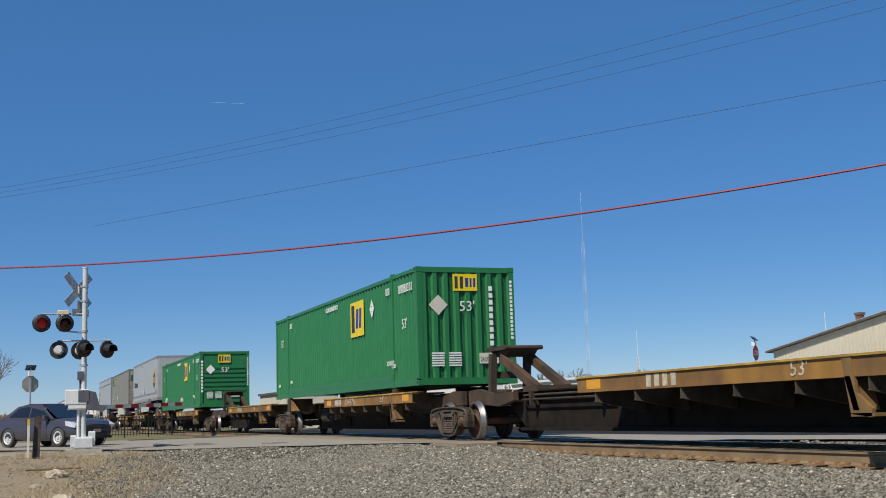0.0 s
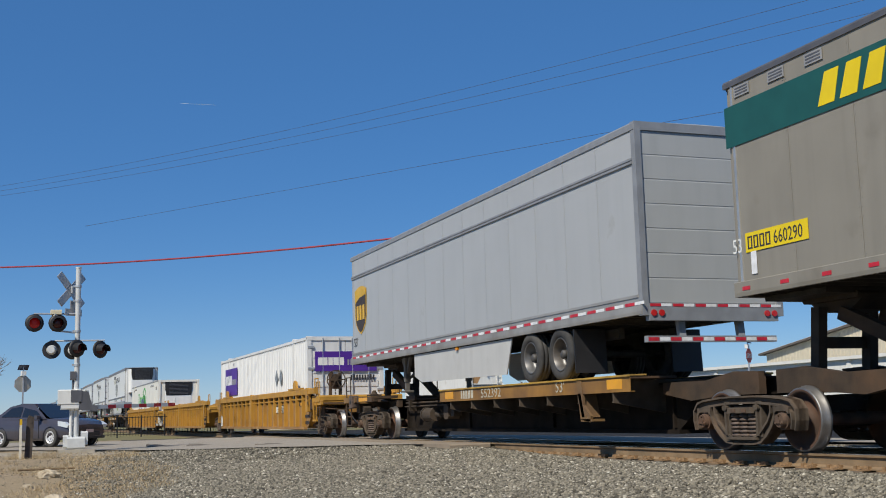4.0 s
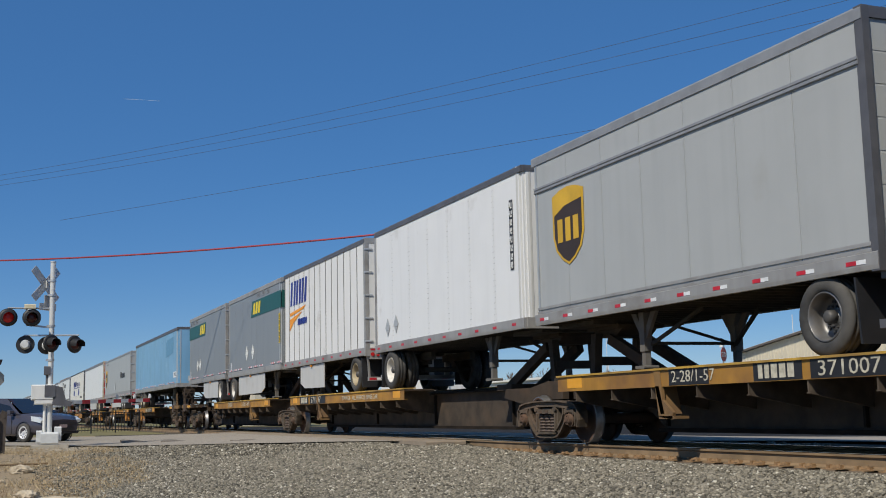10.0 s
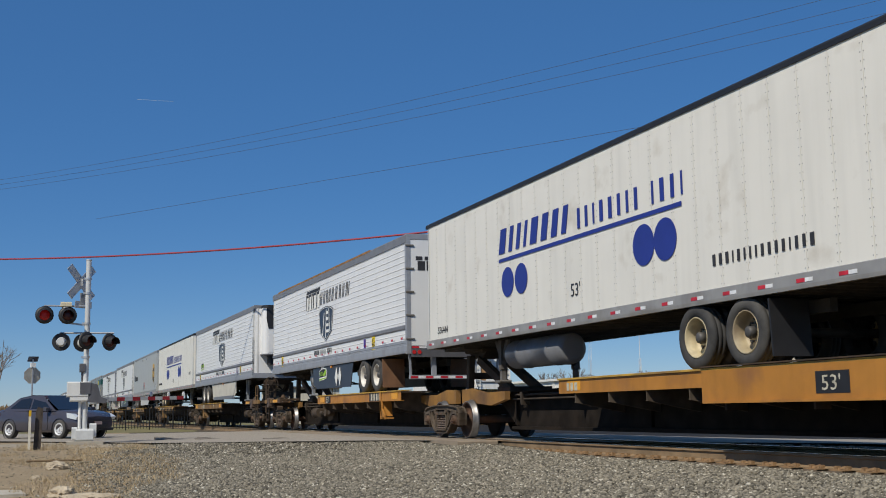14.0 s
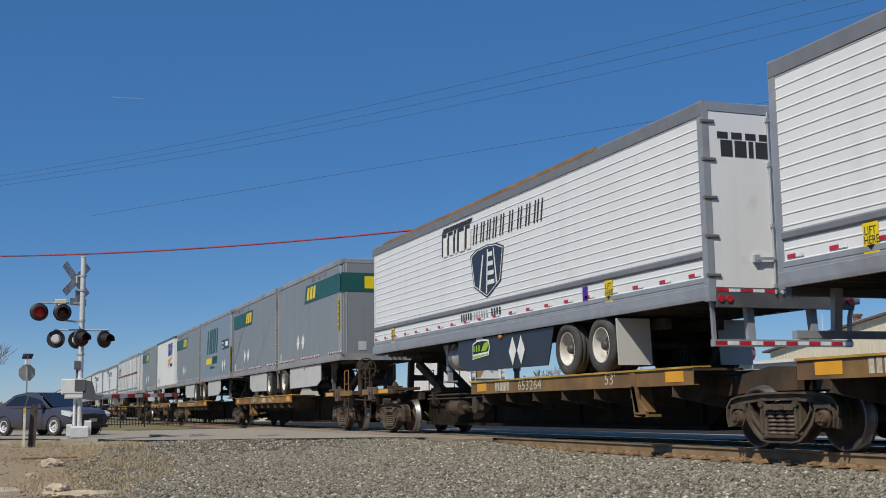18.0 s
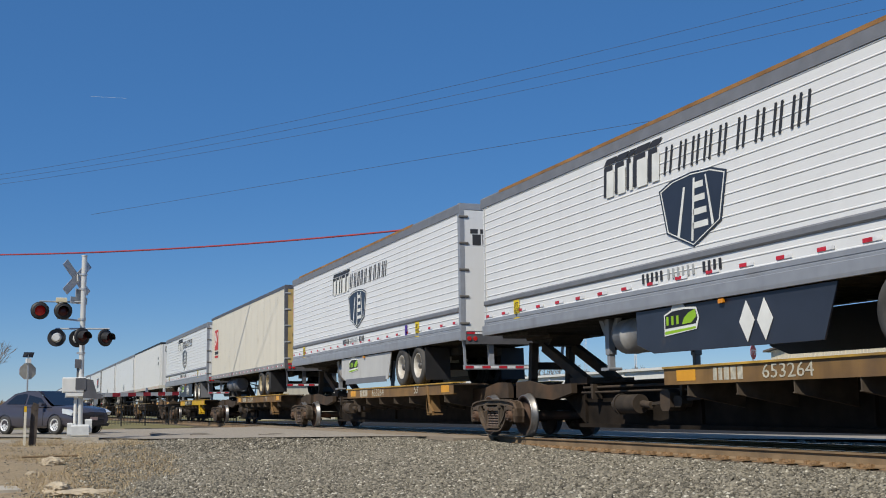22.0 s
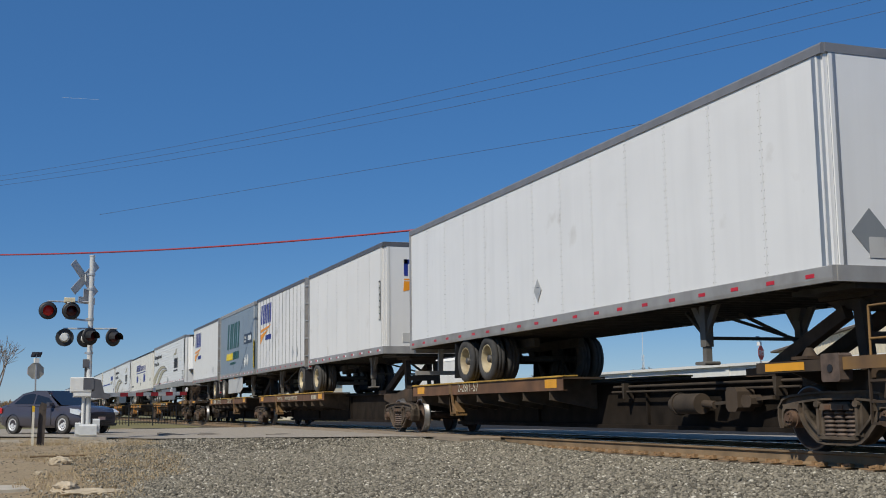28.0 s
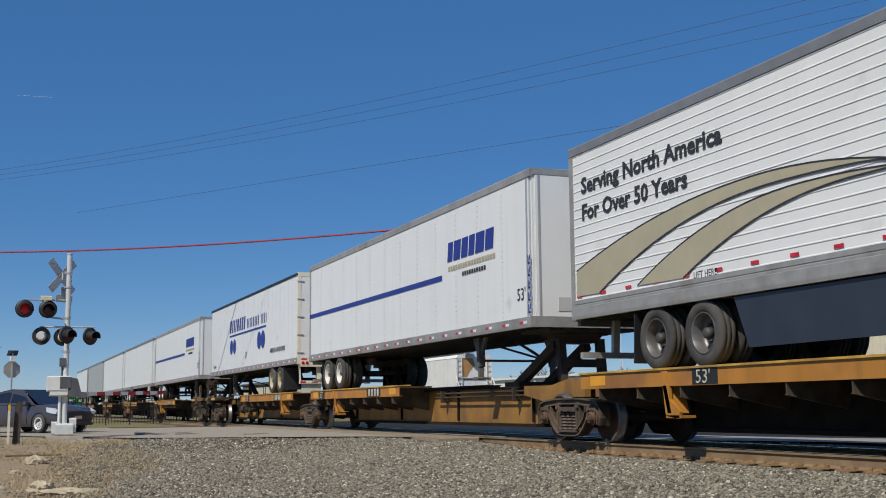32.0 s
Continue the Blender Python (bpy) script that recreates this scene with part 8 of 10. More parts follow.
part("foundation", Solid().prism([(-0.5, -0.45), (0.5, -0.5), (0.45, 0.5), (-0.42, 0.45)], "z", -0.1, 0.1), CONCRETE, signal)
part("base_casting", Solid().box(-0.22, 0.22, -0.24, 0.24, 0.1, 0.45, cut=0.05).box(-0.16, 0.16, -0.34, -0.2, 0.14, 0.5, cut=0.04).box(-0.16, 0.16, 0.14, 0.32, 0.2, 0.6, cut=0.04), GREYP, signal)
mast = part("mast", Solid().cyl((0, 0, 0.3), (0, 0, 5.28), 0.075, 20).cyl((0, 0, 5.28), (0, 0, 5.31), 0.085, 20), GREYP, signal)
for z in (4.72, 4.3, 3.42, 2.95, 2.45):
    part("clamp", Solid().cyl((0, 0, z), (0, 0, z + 0.06), 0.095, 16).box(-0.03, 0.03, -0.14, -0.08, z, z + 0.06), GALV, mast)
turn_back = Euler((0, 0, radians(38))).to_matrix().to_4x4()
cross = part("crossbuck", Solid().box(-0.02, 0.02, -0.02, 0.02, -0.1, 0.1), GREYP, signal, at=Matrix.Translation((-0.1, -0.16, 4.66)) @ turn_back)
for a in (-45, 45):
    part("board", Solid().box(-0.012, 0.012, -0.61, 0.61, -0.115, 0.115), mat("grey_sign_back", (0.42, 0.43, 0.45), 0.45, 0.5, var=0.1, scale=4), cross, at=Matrix.Translation((-0.03 if a > 0 else -0.055, 0, 0)) @ Euler((radians(a), 0, 0)).to_matrix().to_4x4())
part("track_sign", Solid().box(-0.01, 0.01, -0.3, 0.3, -0.12, 0.08).box(-0.01, 0.01, -0.12, 0.12, 0.08, 0.32), mat("grey_sign_back", (0.42, 0.43, 0.45)), signal, at=Matrix.Translation((-0.1, -0.12, 4.02)) @ turn_back)
part("bell", Solid().cyl((0, -0.62, 3.9), (0, -0.62, 4.0), 0.1, 14, r2=0.04), GALV, signal)


def lamp_arm(z, reach0, reach1, heading, name="lamp_arm"):
    d = Vector((math.sin(radians(heading)), math.cos(radians(heading)), 0))
    return part(name, Solid().cyl(d * reach0 + Vector((0, 0, z)), d * reach1 + Vector((0, 0, z)), 0.025, 10), GALV, signal)


def flasher(x, y, z, face, lit=False, name="flasher_lamp"):
    """A round red lamp with hood and black backing plate; face: the way it looks, degrees from +x towards +y."""
    lamp_ob = part(name, Solid().rings([(0.25, 0.0), (0.255, 0.012), (0.19, 0.03), (0.15, 0.035)], 28, 0, "x"), BLACK, signal, at=Matrix.Translation((x, y, z)) @ Euler((0, 0, radians(face))).to_matrix().to_4x4())
    part("lens", Solid().rings([(0.15, 0.036), (0.12, 0.055), (0.06, 0.068), (0.0, 0.07)], 24, 0, "x"), LITLENS if lit else LENS, lamp_ob)
    hood = Solid()
    for i in range(12):
        a0, a1 = math.pi * (-0.1 + 1.2 * i / 12), math.pi * (-0.1 + 1.2 * (i + 1) / 12)
        p = [(0.03, math.cos(a0) * 0.165, math.sin(a0) * 0.165), (0.03, math.cos(a1) * 0.165, math.sin(a1) * 0.165), (0.3, math.cos(a1) * 0.15, math.sin(a1) * 0.15 - 0.02), (0.3, math.cos(a0) * 0.15, math.sin(a0) * 0.15 - 0.02)]
        hood.add(p, [(0, 1, 2, 3)])
    part("hood", hood, BLACK, lamp_ob)
    part("housing", Solid().cyl((0.0, 0, 0), (-0.14, 0, 0), 0.14, 18, r2=0.1), GREYP, lamp_ob)


lamp_arm(3.95, 0, -1.2, 0)
part("junction_box", Solid().box(-0.1, 0.1, -0.75, -0.45, 3.92, 4.06, cut=0.02), mat("cream_box", (0.62, 0.55, 0.38), 0.5), signal)
part("arm_brace", Solid().bar((0, 0, 3.4), (0, -0.7, 3.48), 0.05, 0.05), GALV, signal)
flasher(0.05, -1.18, 3.68, 2, lit=True)
flasher(0.05, -0.55, 3.68, 2)
lamp_arm(3.18, -0.75, 0.75, 8)
flasher(-0.05, -0.7, 2.92, 172)
flasher(0.12, -0.02, 2.95, 28)
flasher(-0.1, -0.12, 2.9, 195)
flasher(0.1, 0.62, 2.92, 32)
part("small_case", Solid().box(-0.08, 0.1, -0.18, -0.02, 2.05, 2.3, cut=0.02).cyl((0, -0.1, 1.7), (0, -0.1, 2.05), 0.03, 8), DARKRAIL, signal)
mech = part("gate_machine", Solid().box(-0.25, 0.22, -0.5, 0.12, 1.35, 1.78, cut=0.03).box(-0.2, 0.2, -0.42, 0.3, 1.22, 1.4, cut=0.03), CASE, signal)
part("machine_door", Solid().box(0.222, 0.235, -0.16, 0.13, 1.43, 1.76), DARKRAIL, mech)
part("counterweight", Solid().prism([(0.05, 1.2), (0.55, 1.16), (0.6, 1.28), (0.42, 1.34), (0.32, 1.7), (0.1, 1.75)], "x", 0.1, 0.22), DARKRAIL, mech)
part("conduit", Solid().cyl((0.05, -0.14, 0.4), (0.05, -0.14, 1.25), 0.045, 10), CASE, mech)
g0, g1 = Vector((0.16, 0.2, 1.27)), Vector((-2.5, 3.1, 1.34))
arm_dir = (g1 - g0)
part("gate_arm", Solid().bar(g0, g0 + arm_dir * 0.16, 0.06, 0.12), GREYP, signal)
for i in range(10):
    a0, a1 = 0.16 + 0.084 * i, 0.16 + 0.084 * (i + 1)
    part("gate_stripe", Solid().bar(g0 + arm_dir * a0, g0 + arm_dir * a1, 0.03, 0.11), TAPER if i % 2 else INKW, signal)
for f in (0.62, 0.82, 1.0):
    p = g0 + arm_dir * f
    part("arm_lamp", Solid().cyl(p + Vector((0.06, 0, 0.06)), p + Vector((0.06, 0, 0.19)), 0.045, 10, r2=0.03).cyl(p + Vector((0.0, 0, 0.12)), p + Vector((0.12, 0, 0.12)), 0.04, 10), GREYP, signal)

# ---- waiting car ----
CARP = mat("grey_blue_car_paint", (0.1, 0.095, 0.115), 0.25, 0.5, var=0.05, scale=2)
GLASS = mat("dark_car_glass", (0.012, 0.014, 0.018), 0.06, var=0.02, spec=0.8)
CHROME = mat("alloy_wheel", (0.62, 0.62, 0.62), 0.4, 0.2, var=0.08)
HEADL = mat("clear_headlight", (0.62, 0.66, 0.7), 0.12, 0.2, var=0.1)


def sedan():
    h = radians(37.7)
    cx, cy = -44.3, 1.45
    car = thing("saloon_car", Matrix.Translation((cx, cy, -0.147)) @ Euler((0, 0, h)).to_matrix().to_4x4(), "dark grey saloon car waiting on the road at the lowered gate", "car")
    # body lofted from cross sections along x: (x, half width, sill z, waist z)
    rows = [(-2.26, 0.62, 0.42, 0.86), (-2.2, 0.78, 0.32, 0.98), (-1.95, 0.86, 0.26, 1.03), (-1.5, 0.9, 0.24, 1.03), (-0.8, 0.91, 0.22, 1.0), (0.0, 0.91, 0.21, 0.98), (0.8, 0.91, 0.22, 0.95), (1.2, 0.9, 0.24, 0.97), (1.7, 0.87, 0.26, 0.92), (2.05, 0.8, 0.28, 0.84), (2.24, 0.66, 0.34, 0.72)]
    s = Solid()
    ring = []
    for x, w, z0, z1 in rows:
        ring.append([(x, -w * 0.9, z0), (x, -w * 1.0, z0 + 0.1), (x, -w * 1.01, (z0 + z1) / 2), (x, -w * 0.97, z1 - 0.08), (x, -w * 0.88, z1), (x, 0, z1 + 0.035), (x, w * 0.88, z1), (x, w * 0.97, z1 - 0.08), (x, w * 1.01, (z0 + z1) / 2), (x, w * 1.0, z0 + 0.1), (x, w * 0.9, z0)])
    vs = [p for r in ring for p in r]
    n = 11
    fs = [(i * n + j, (i + 1) * n + j, (i + 1) * n + (j + 1) % n, i * n + (j + 1) % n) for i in range(len(rows) - 1) for j in range(n)]
    s.add(vs, fs, 0, True)
    s.add(ring[0], [tuple(range(n))], 0)
    s.add(ring[-1], [tuple(range(n))[::-1]], 0)
    body = part("body", s, CARP, car)
    # cabin
    cab = [(-1.8, 0.74, 1.04), (-1.15, 0.62, 1.43), (-0.5, 0.60, 1.53), (0.12, 0.60, 1.51), (1.1, 0.76, 1.0)]
    top = Solid()
    for i in range(len(cab) - 1):
        (xa, wa, za), (xb, wb, zb) = cab[i], cab[i + 1]
        top.add([(xa, -wa, za), (xb, -wb, zb), (xb, wb, zb), (xa, wa, za)], [(0, 1, 2, 3)], 1 if i in (0, 3) else 0, True)
    for sg in (-1, 1):
        low = [(-1.8, sg * 0.84, 0.98), (1.1, sg * 0.86, 0.95)]
        poly = [low[0], (-1.15, sg * 0.63, 1.42), (-0.5, sg * 0.61, 1.52), (0.12, sg * 0.61, 1.5), low[1]]
        top.add(poly, [tuple(range(5)) if sg < 0 else tuple(range(5))[::-1]], 0)
        off = sg * 0.012
        for pane in ([(-1.4, 1.07), (-0.36, 1.05), (-0.42, 1.44), (-1.02, 1.38)], [(-0.27, 1.05), (0.76, 1.03), (0.12, 1.42), (-0.34, 1.44)]):
            out, inn = [(x, sg * (0.862 - (z - 0.97) * 0.5), z) for x, z in pane], [(x, sg * (0.82 - (z - 0.97) * 0.5), z) for x, z in pane]
            part("side_window", Solid().add(out + inn, [(0, 1, 2, 3), (7, 6, 5, 4), (0, 4, 5, 1), (1, 5, 6, 2), (2, 6, 7, 3), (3, 7, 4, 0)]), GLASS, car)
        part("mirror", Solid().box(0.68, 0.84, min(sg * 0.9, sg * 1.08), max(sg * 0.9, sg * 1.08), 0.97, 1.1, cut=0.03), CARP, car)
        part("headlight", Solid().prism([(1.66, 0.72), (2.12, 0.64), (2.19, 0.74), (1.95, 0.85), (1.64, 0.88)], "y", sg * 0.60, sg * 0.865), HEADL, car)
        part("tail_lamp", Solid().prism([(-2.22, 0.72), (-2.0, 0.74), (-1.98, 0.92), (-2.2, 0.94)], "y", sg * 0.6, sg * 0.875), TAILRED, car)
        part("door_line", Solid().box(-0.3, -0.285, min(sg * 0.915, sg * 0.925), max(sg * 0.915, sg * 0.925), 0.3, 1.0), BLACK, car)
        part("door_line", Solid().box(0.72, 0.735, min(sg * 0.915, sg * 0.925), max(sg * 0.915, sg * 0.925), 0.3, 0.95), BLACK, car)
        for x in (-1.32, 1.33):
            w = part("wheel", Solid().rings([(0.19, -0.1), (0.29, -0.11), (0.325, -0.08), (0.325, 0.08), (0.29, 0.11), (0.19, 0.1)], 26, caps=False), TYRE, car, at=Matrix.Translation((x, sg * 0.82, 0.325)))
            rim = Solid().rings([(0.225, -0.09), (0.21, -0.112), (0.19, -0.1), (0.16, -0.07), (0.0, -0.075)], 22, caps=False)
            for i in range(10):
                a = 2 * math.pi * i / 10
                rim.cyl((0.15 * math.cos(a), -0.06, 0.15 * math.sin(a)), (0.15 * math.cos(a), -0.082, 0.15 * math.sin(a)), 0.026, 8, 1)
            rim.cyl((0, -0.06, 0), (0, -0.11, 0), 0.05, 12)
            part("rim", rim, [CHROME, HUB], w, at=Euler((0, 0, 0 if sg < 0 else math.pi)).to_matrix().to_4x4())
            part("wheel_arch", Solid().rings([(0.36, -0.02), (0.375, 0.0), (0.36, 0.02)], 26, caps=False), BLACK, car, at=Matrix.Translation((x, sg * 0.912, 0.33)))
    part("roof", top, [CARP, GLASS], car)
    part("grille", Solid().box(2.2, 2.27, -0.45, 0.45, 0.36, 0.5, cut=0.02).box(2.16, 2.27, -0.5, 0.5, 0.58, 0.63), BLACK, car)
    part("number_plate", Solid().box(2.27, 2.285, -0.16, 0.16, 0.47, 0.58), mat("pale_plate", (0.55, 0.4, 0.36), 0.5), car)
    part("bumper_trim", Solid().box(2.1, 2.24, -0.7, 0.7, 0.26, 0.34, cut=0.02), BLACK, car)


sedan()

# ---- signs, fence, far things ----
SOLAR = mat("solar_cells", (0.02, 0.03, 0.06), 0.15, var=0.1)
SIGNBACK = mat("sign_back_metal", (0.40, 0.38, 0.33), 0.5, 0.4, var=0.1, scale=5)


def stop_sign(x, y, z_mid, face, front):
    z0 = ground_z(x, y)
    st = thing("stop_sign", pose(x, y, z0, 0, 0, face), "octagonal stop sign with a small solar panel on its pole", "stop sign", "stop signs")
    zz = z_mid - z0
    part("pole", Solid().box(-0.03, 0.03, -0.03, 0.03, 0, zz + 0.55), GALV, st)
    octo = [(0.38 * math.cos(radians(22.5 + 45 * i)), zz + 0.38 * math.sin(radians(22.5 + 45 * i))) for i in range(8)]
    pl = part("plate", Solid().prism(octo, "y", -0.045, -0.035), FREDD, st)
    part("plate_back", Solid().prism(octo, "y", -0.035, -0.03), SIGNBACK, st)
    if front:
        part("lettering", letters("STOP", 0.26, INKW), INKW, pl, at=Matrix.Translation((-0.31, -0.048, zz - 0.13)) @ Matrix.Diagonal((0.82, 1, 1, 1)))
    part("battery_box", Solid().box(-0.1, 0.1, -0.05, 0.12, zz + 0.36, zz + 0.56), CASE, st)
    part("solar_panel", Solid().box(-0.22, 0.22, -0.15, 0.15, -0.015, 0.015), SOLAR, st, at=Matrix.Translation((0, 0, zz + 0.72)) @ Euler((radians(42), 0, 0)).to_matrix().to_4x4())
    part("panel_post", Solid().cyl((0, 0, zz + 0.5), (0, 0, zz + 0.72), 0.025, 8), GALV, st)


stop_sign(-54.4, 0.79, 2.42, 285, False)
stop_sign(-49.1, 34.87, 3.13, 122, True)

# iron fence beyond the road
fence = thing("iron_fence", pose(-70, 6.0, -0.25, 0, 0, 100), "black iron railing fence beyond the road", "fence")
for i in range(9):
    part("post", Solid().box(-0.03, 0.03, -0.03, 0.03, 0, 1.3), BLACK, fence, at=(-4 + i * 1.4, 0, 0))
for i in range(64):
    part("bar", shared(("fence_bar",), lambda: Solid().box(-0.012, 0.012, -0.012, 0.012, 0.1, 1.22), BLACK), BLACK, fence, at=(-4 + i * 0.175, 0, 0))
for z in (0.18, 1.15):
    part("fence_rail", Solid().box(-4, 7.2, -0.02, 0.02, z, z + 0.04), BLACK, fence)

# small tan hut by the far road
hut = thing("tan_hut", pose(-112, 24, -0.4), "small tan flat-roofed hut beyond the track", "building")
part("wall", Solid().box(-7, 5, 0, 5, 0, 3.3), mat("pale_tan_wall", (0.6, 0.55, 0.44), 0.7, var=0.08, scale=0.4, streak=0.15), hut)
part("roof", Solid().box(-7.2, 5.2, -0.2, 5.2, 3.3, 3.5), mat("brown_eaves", (0.10, 0.085, 0.07), 0.6, var=0.1), hut)

# low white building and the gabled shed
WALLW = mat("white_painted_wall", (0.72, 0.71, 0.66), 0.7, var=0.06, scale=0.6, streak=0.1)
WALLC = mat("cream_metal_siding", (0.55, 0.49, 0.37), 0.6, var=0.06, scale=0.5, streak=0.12)
GUTTER = mat("brown_eaves", (0.10, 0.085, 0.07), 0.6, var=0.1)
low_b = thing("low_building", pose(-75, 47.5, -0.5, 0, 0, 0), "long low white building beyond the track", "building")
part("wall", Solid().box(-40, 45, 0, 12, 0, 3.75), WALLW, low_b)
part("roof", Solid().box(-40.2, 45.2, -0.25, 12.2, 3.75, 3.95), WALLW, low_b)
for i in range(6):
    part("pilaster", Solid().box(-38 + i * 14, -37.6 + i * 14, -0.08, 0, 0, 3.75), WALLW, low_b)
shed = thing("metal_shed", pose(-86.0, 63.0, -0.5, 0, 0, 4), "cream metal shed with a low gabled roof", "building")
gab = [(0, 0), (34, 0), (34, 5.6), (17, 8.3), (0, 5.6)]
part("wall", Solid().prism(gab, "y", 0.0, 14), WALLC, shed)
for i in range(84):
    x = 0.2 + i * 0.4
    zt = 5.55 + (x if x < 17 else 34 - x) * 2.7 / 17
    part("siding_rib", Solid().prism([(x - 0.04, -0.0), (x - 0.02, -0.035), (x + 0.02, -0.035), (x + 0.04, 0.0)], "z", 0, zt), WALLC, shed)
part("roof", Solid().prism([(-0.5, 5.52), (17, 8.3), (34.5, 5.52), (34.5, 5.68), (17, 8.48), (-0.5, 5.68)], "y", -0.5, 14.3), GUTTER, shed)
part("roof_sheet", Solid().prism([(-0.45, 5.69), (17, 8.49), (34.45, 5.69), (34.45, 5.72), (17, 8.53), (-0.45, 5.72)], "y", -0.45, 14.2), ROOF, shed)
part("chimney", Solid().box(6.5, 7.0, 3.5, 4.0, 6.0, 8.3).box(6.42, 7.08, 3.42, 4.08, 8.3, 8.5), mat("brown_flue", (0.16, 0.09, 0.06), 0.7, var=0.2), shed)
# radio towers
TRED = mat("faded_red_tower", (0.5, 0.44, 0.45), 0.6, var=0.1)
TWHT = mat("white_tower", (0.72, 0.72, 0.72), 0.6, var=0.1)


def tower(x, y, low, thick, top, w, label, r=0.16):
    tw = thing("radio_tower", pose(x, y, -0.5), label, "tower", "radio towers")
    seg = max(1, round(thick / 7))
    hh = thick / seg
    for i in range(seg):
        s = Solid()
        corners = [(w * math.cos(a), w * math.sin(a)) for a in (0.5, 2.6, 4.7)]
        for k in range(3):
            c, d = corners[k], corners[(k + 1) % 3]
            s.bar((*c, i * hh), (*c, (i + 1) * hh), r, r)
            for j in range(4):
                z0, z1 = i * hh + hh * j / 4, i * hh + hh * (j + 1) / 4
                s.bar((*c, z0), (*d, z1), r * 0.6, r * 0.6)
        part("section", s, TWHT if i % 2 else TRED, tw)
    part("antenna", Solid().cyl((0, 0, thick), (0, 0, top), r * 0.9, 6), TWHT, tw)


tower(-444, 230.8, 0, 73, 95, 0.75, "tall slender red and white lattice radio mast far off", 0.055)
tower(-264, 151.6, 0, 14, 21, 0.3, "thin antenna mast far off", 0.08)
tower(-120, 96, 0, 9, 12.3, 0.2, "thin antenna mast far off", 0.05)

# trees
BARK = mat("grey_bark", (0.2, 0.165, 0.14), 0.9, var=0.25, scale=4)


def bare_tree(x, y, height, seed, spread=0.45, label="bare winter tree with fine grey-brown branches", twig=1.0):
    rt = random.Random(seed)
    t = thing("bare_tree", pose(x, y, ground_z(x, y) - 0.1, 0, 0, rt.uniform(0, 360)), label, "tree", "bare trees")
    trunk, crown = Solid(), Solid()
    p = Vector((0, 0, 0))
    trunk.cyl(p, (0, 0, height * 0.28), height * 0.022, 8, r2=height * 0.016)

    def grow(p, d, length, r, depth):
        q = p + d * length
        (trunk if depth < 2 else crown).cyl(p, q, max(r, 0.012 * twig), 6 if depth < 2 else 4, r2=r * 0.6, smooth=True)
        if depth >= 5:
            return
        for _ in range(rt.choice((2, 3, 3)) if depth < 4 else 3):
            nd = (d + Vector((rt.uniform(-1, 1), rt.uniform(-1, 1), rt.uniform(-0.35, 0.7))) * spread * 1.35).normalized()
            grow(q if rt.random() < 0.6 else p + d * length * rt.uniform(0.5, 0.95), nd, length * rt.uniform(0.6, 0.85), r * 0.55, depth + 1)
    for _ in range(4):
        grow(Vector((0, 0, height * 0.26)), Vector((rt.uniform(-0.6, 0.6), rt.uniform(-0.6, 0.6), 1)).normalized(), height * 0.2, height * 0.012, 1)
    part("trunk", trunk, BARK, t)
    part("crown", crown, BARK, t, "fine bare twigs")


for i, (x, y, hgt) in enumerate(((-106, -1.6, 9), (-150, -5.5, 12), (-175, -8.5, 13), (-128, -6.0, 8), (-228, 108, 11), (-232, 113, 10), (-221, 127, 12), (-226, 131, 11), (-236, 118, 13), (-224, 104, 9))):
    bare_tree(x, y, hgt, 20 + i, twig=4.5 if x < -200 else 1.6)
BRUSH = island_stone("brown_brush_twigs", ((0.0, (0.10, 0.07, 0.045)), (0.5, (0.17, 0.12, 0.075)), (1.0, (0.24, 0.17, 0.10))))
for i in range(7):
    rb = random.Random(60 + i)
    x, y = -118 - i * 13, -4.5 + i * 0.8
    b = thing("bare_bush", pose(x, y, -0.3), "tangled leafless brown bush by the road", "bush", "bare bushes")
    s = Solid()
    for _ in range(420):
        a, rr = rb.uniform(0, 6.28), rb.uniform(0, 1.6)
        p = Vector((rr * math.cos(a), rr * math.sin(a), rb.uniform(0, 1.2)))
        q = p + Vector((rb.uniform(-0.6, 0.6), rb.uniform(-0.6, 0.6), rb.uniform(0.3, 1.3)))
        s.bar(p, q, 0.03, 0.03)
    part("twigs", s, BRUSH, b)
far_wood = Solid()
rf = random.Random(91)
for _ in range(2600):
    a = rf.uniform(-0.1, 1.25)
    dist = rf.uniform(520, 640)
    x, y = -dist * math.cos(a), dist * math.sin(a)
    hgt = rf.uniform(3, 8.5) * (0.7 + 0.5 * noise.noise((x * 0.02, y * 0.02, 5)))
    w = rf.uniform(0.6, 2.2)
    far_wood.add([(x - w, y - w, -1), (x + w, y + w, -1), (x + w * 0.3, y + w * 0.3, hgt), (x - w * 0.5, y - w * 0.5, hgt * 0.85)], [(0, 1, 2, 3)])
tagged(new("far_wood", far_wood.mesh("far_wood", [BRUSH])), "low band of far leafless woods on the horizon", "woods", kind="stuff")

# overhead lines
CABLE_R = mat("red_cable_sheath", (0.30, 0.035, 0.045), 0.5, var=0.15, scale=2)
CABLE_D = mat("dark_line_wire", (0.05, 0.055, 0.07), 0.6, var=0.1)


def cable(name, label, p, q, sag, r, material, grow=0.35):
    p, q = Vector(p), Vector(q)
    s = Solid()
    pts = []
    for i in range(49):
        t = -grow + (1 + 2 * grow) * i / 48
        pts.append(p.lerp(q, t) - Vector((0, 0, sag * 4 * t * (1 - t))))
    for i in range(48):
        s.cyl(pts[i], pts[i + 1], r, 6)
    tagged(new(name, s.mesh(name, [material])), label, "cable", "overhead lines")


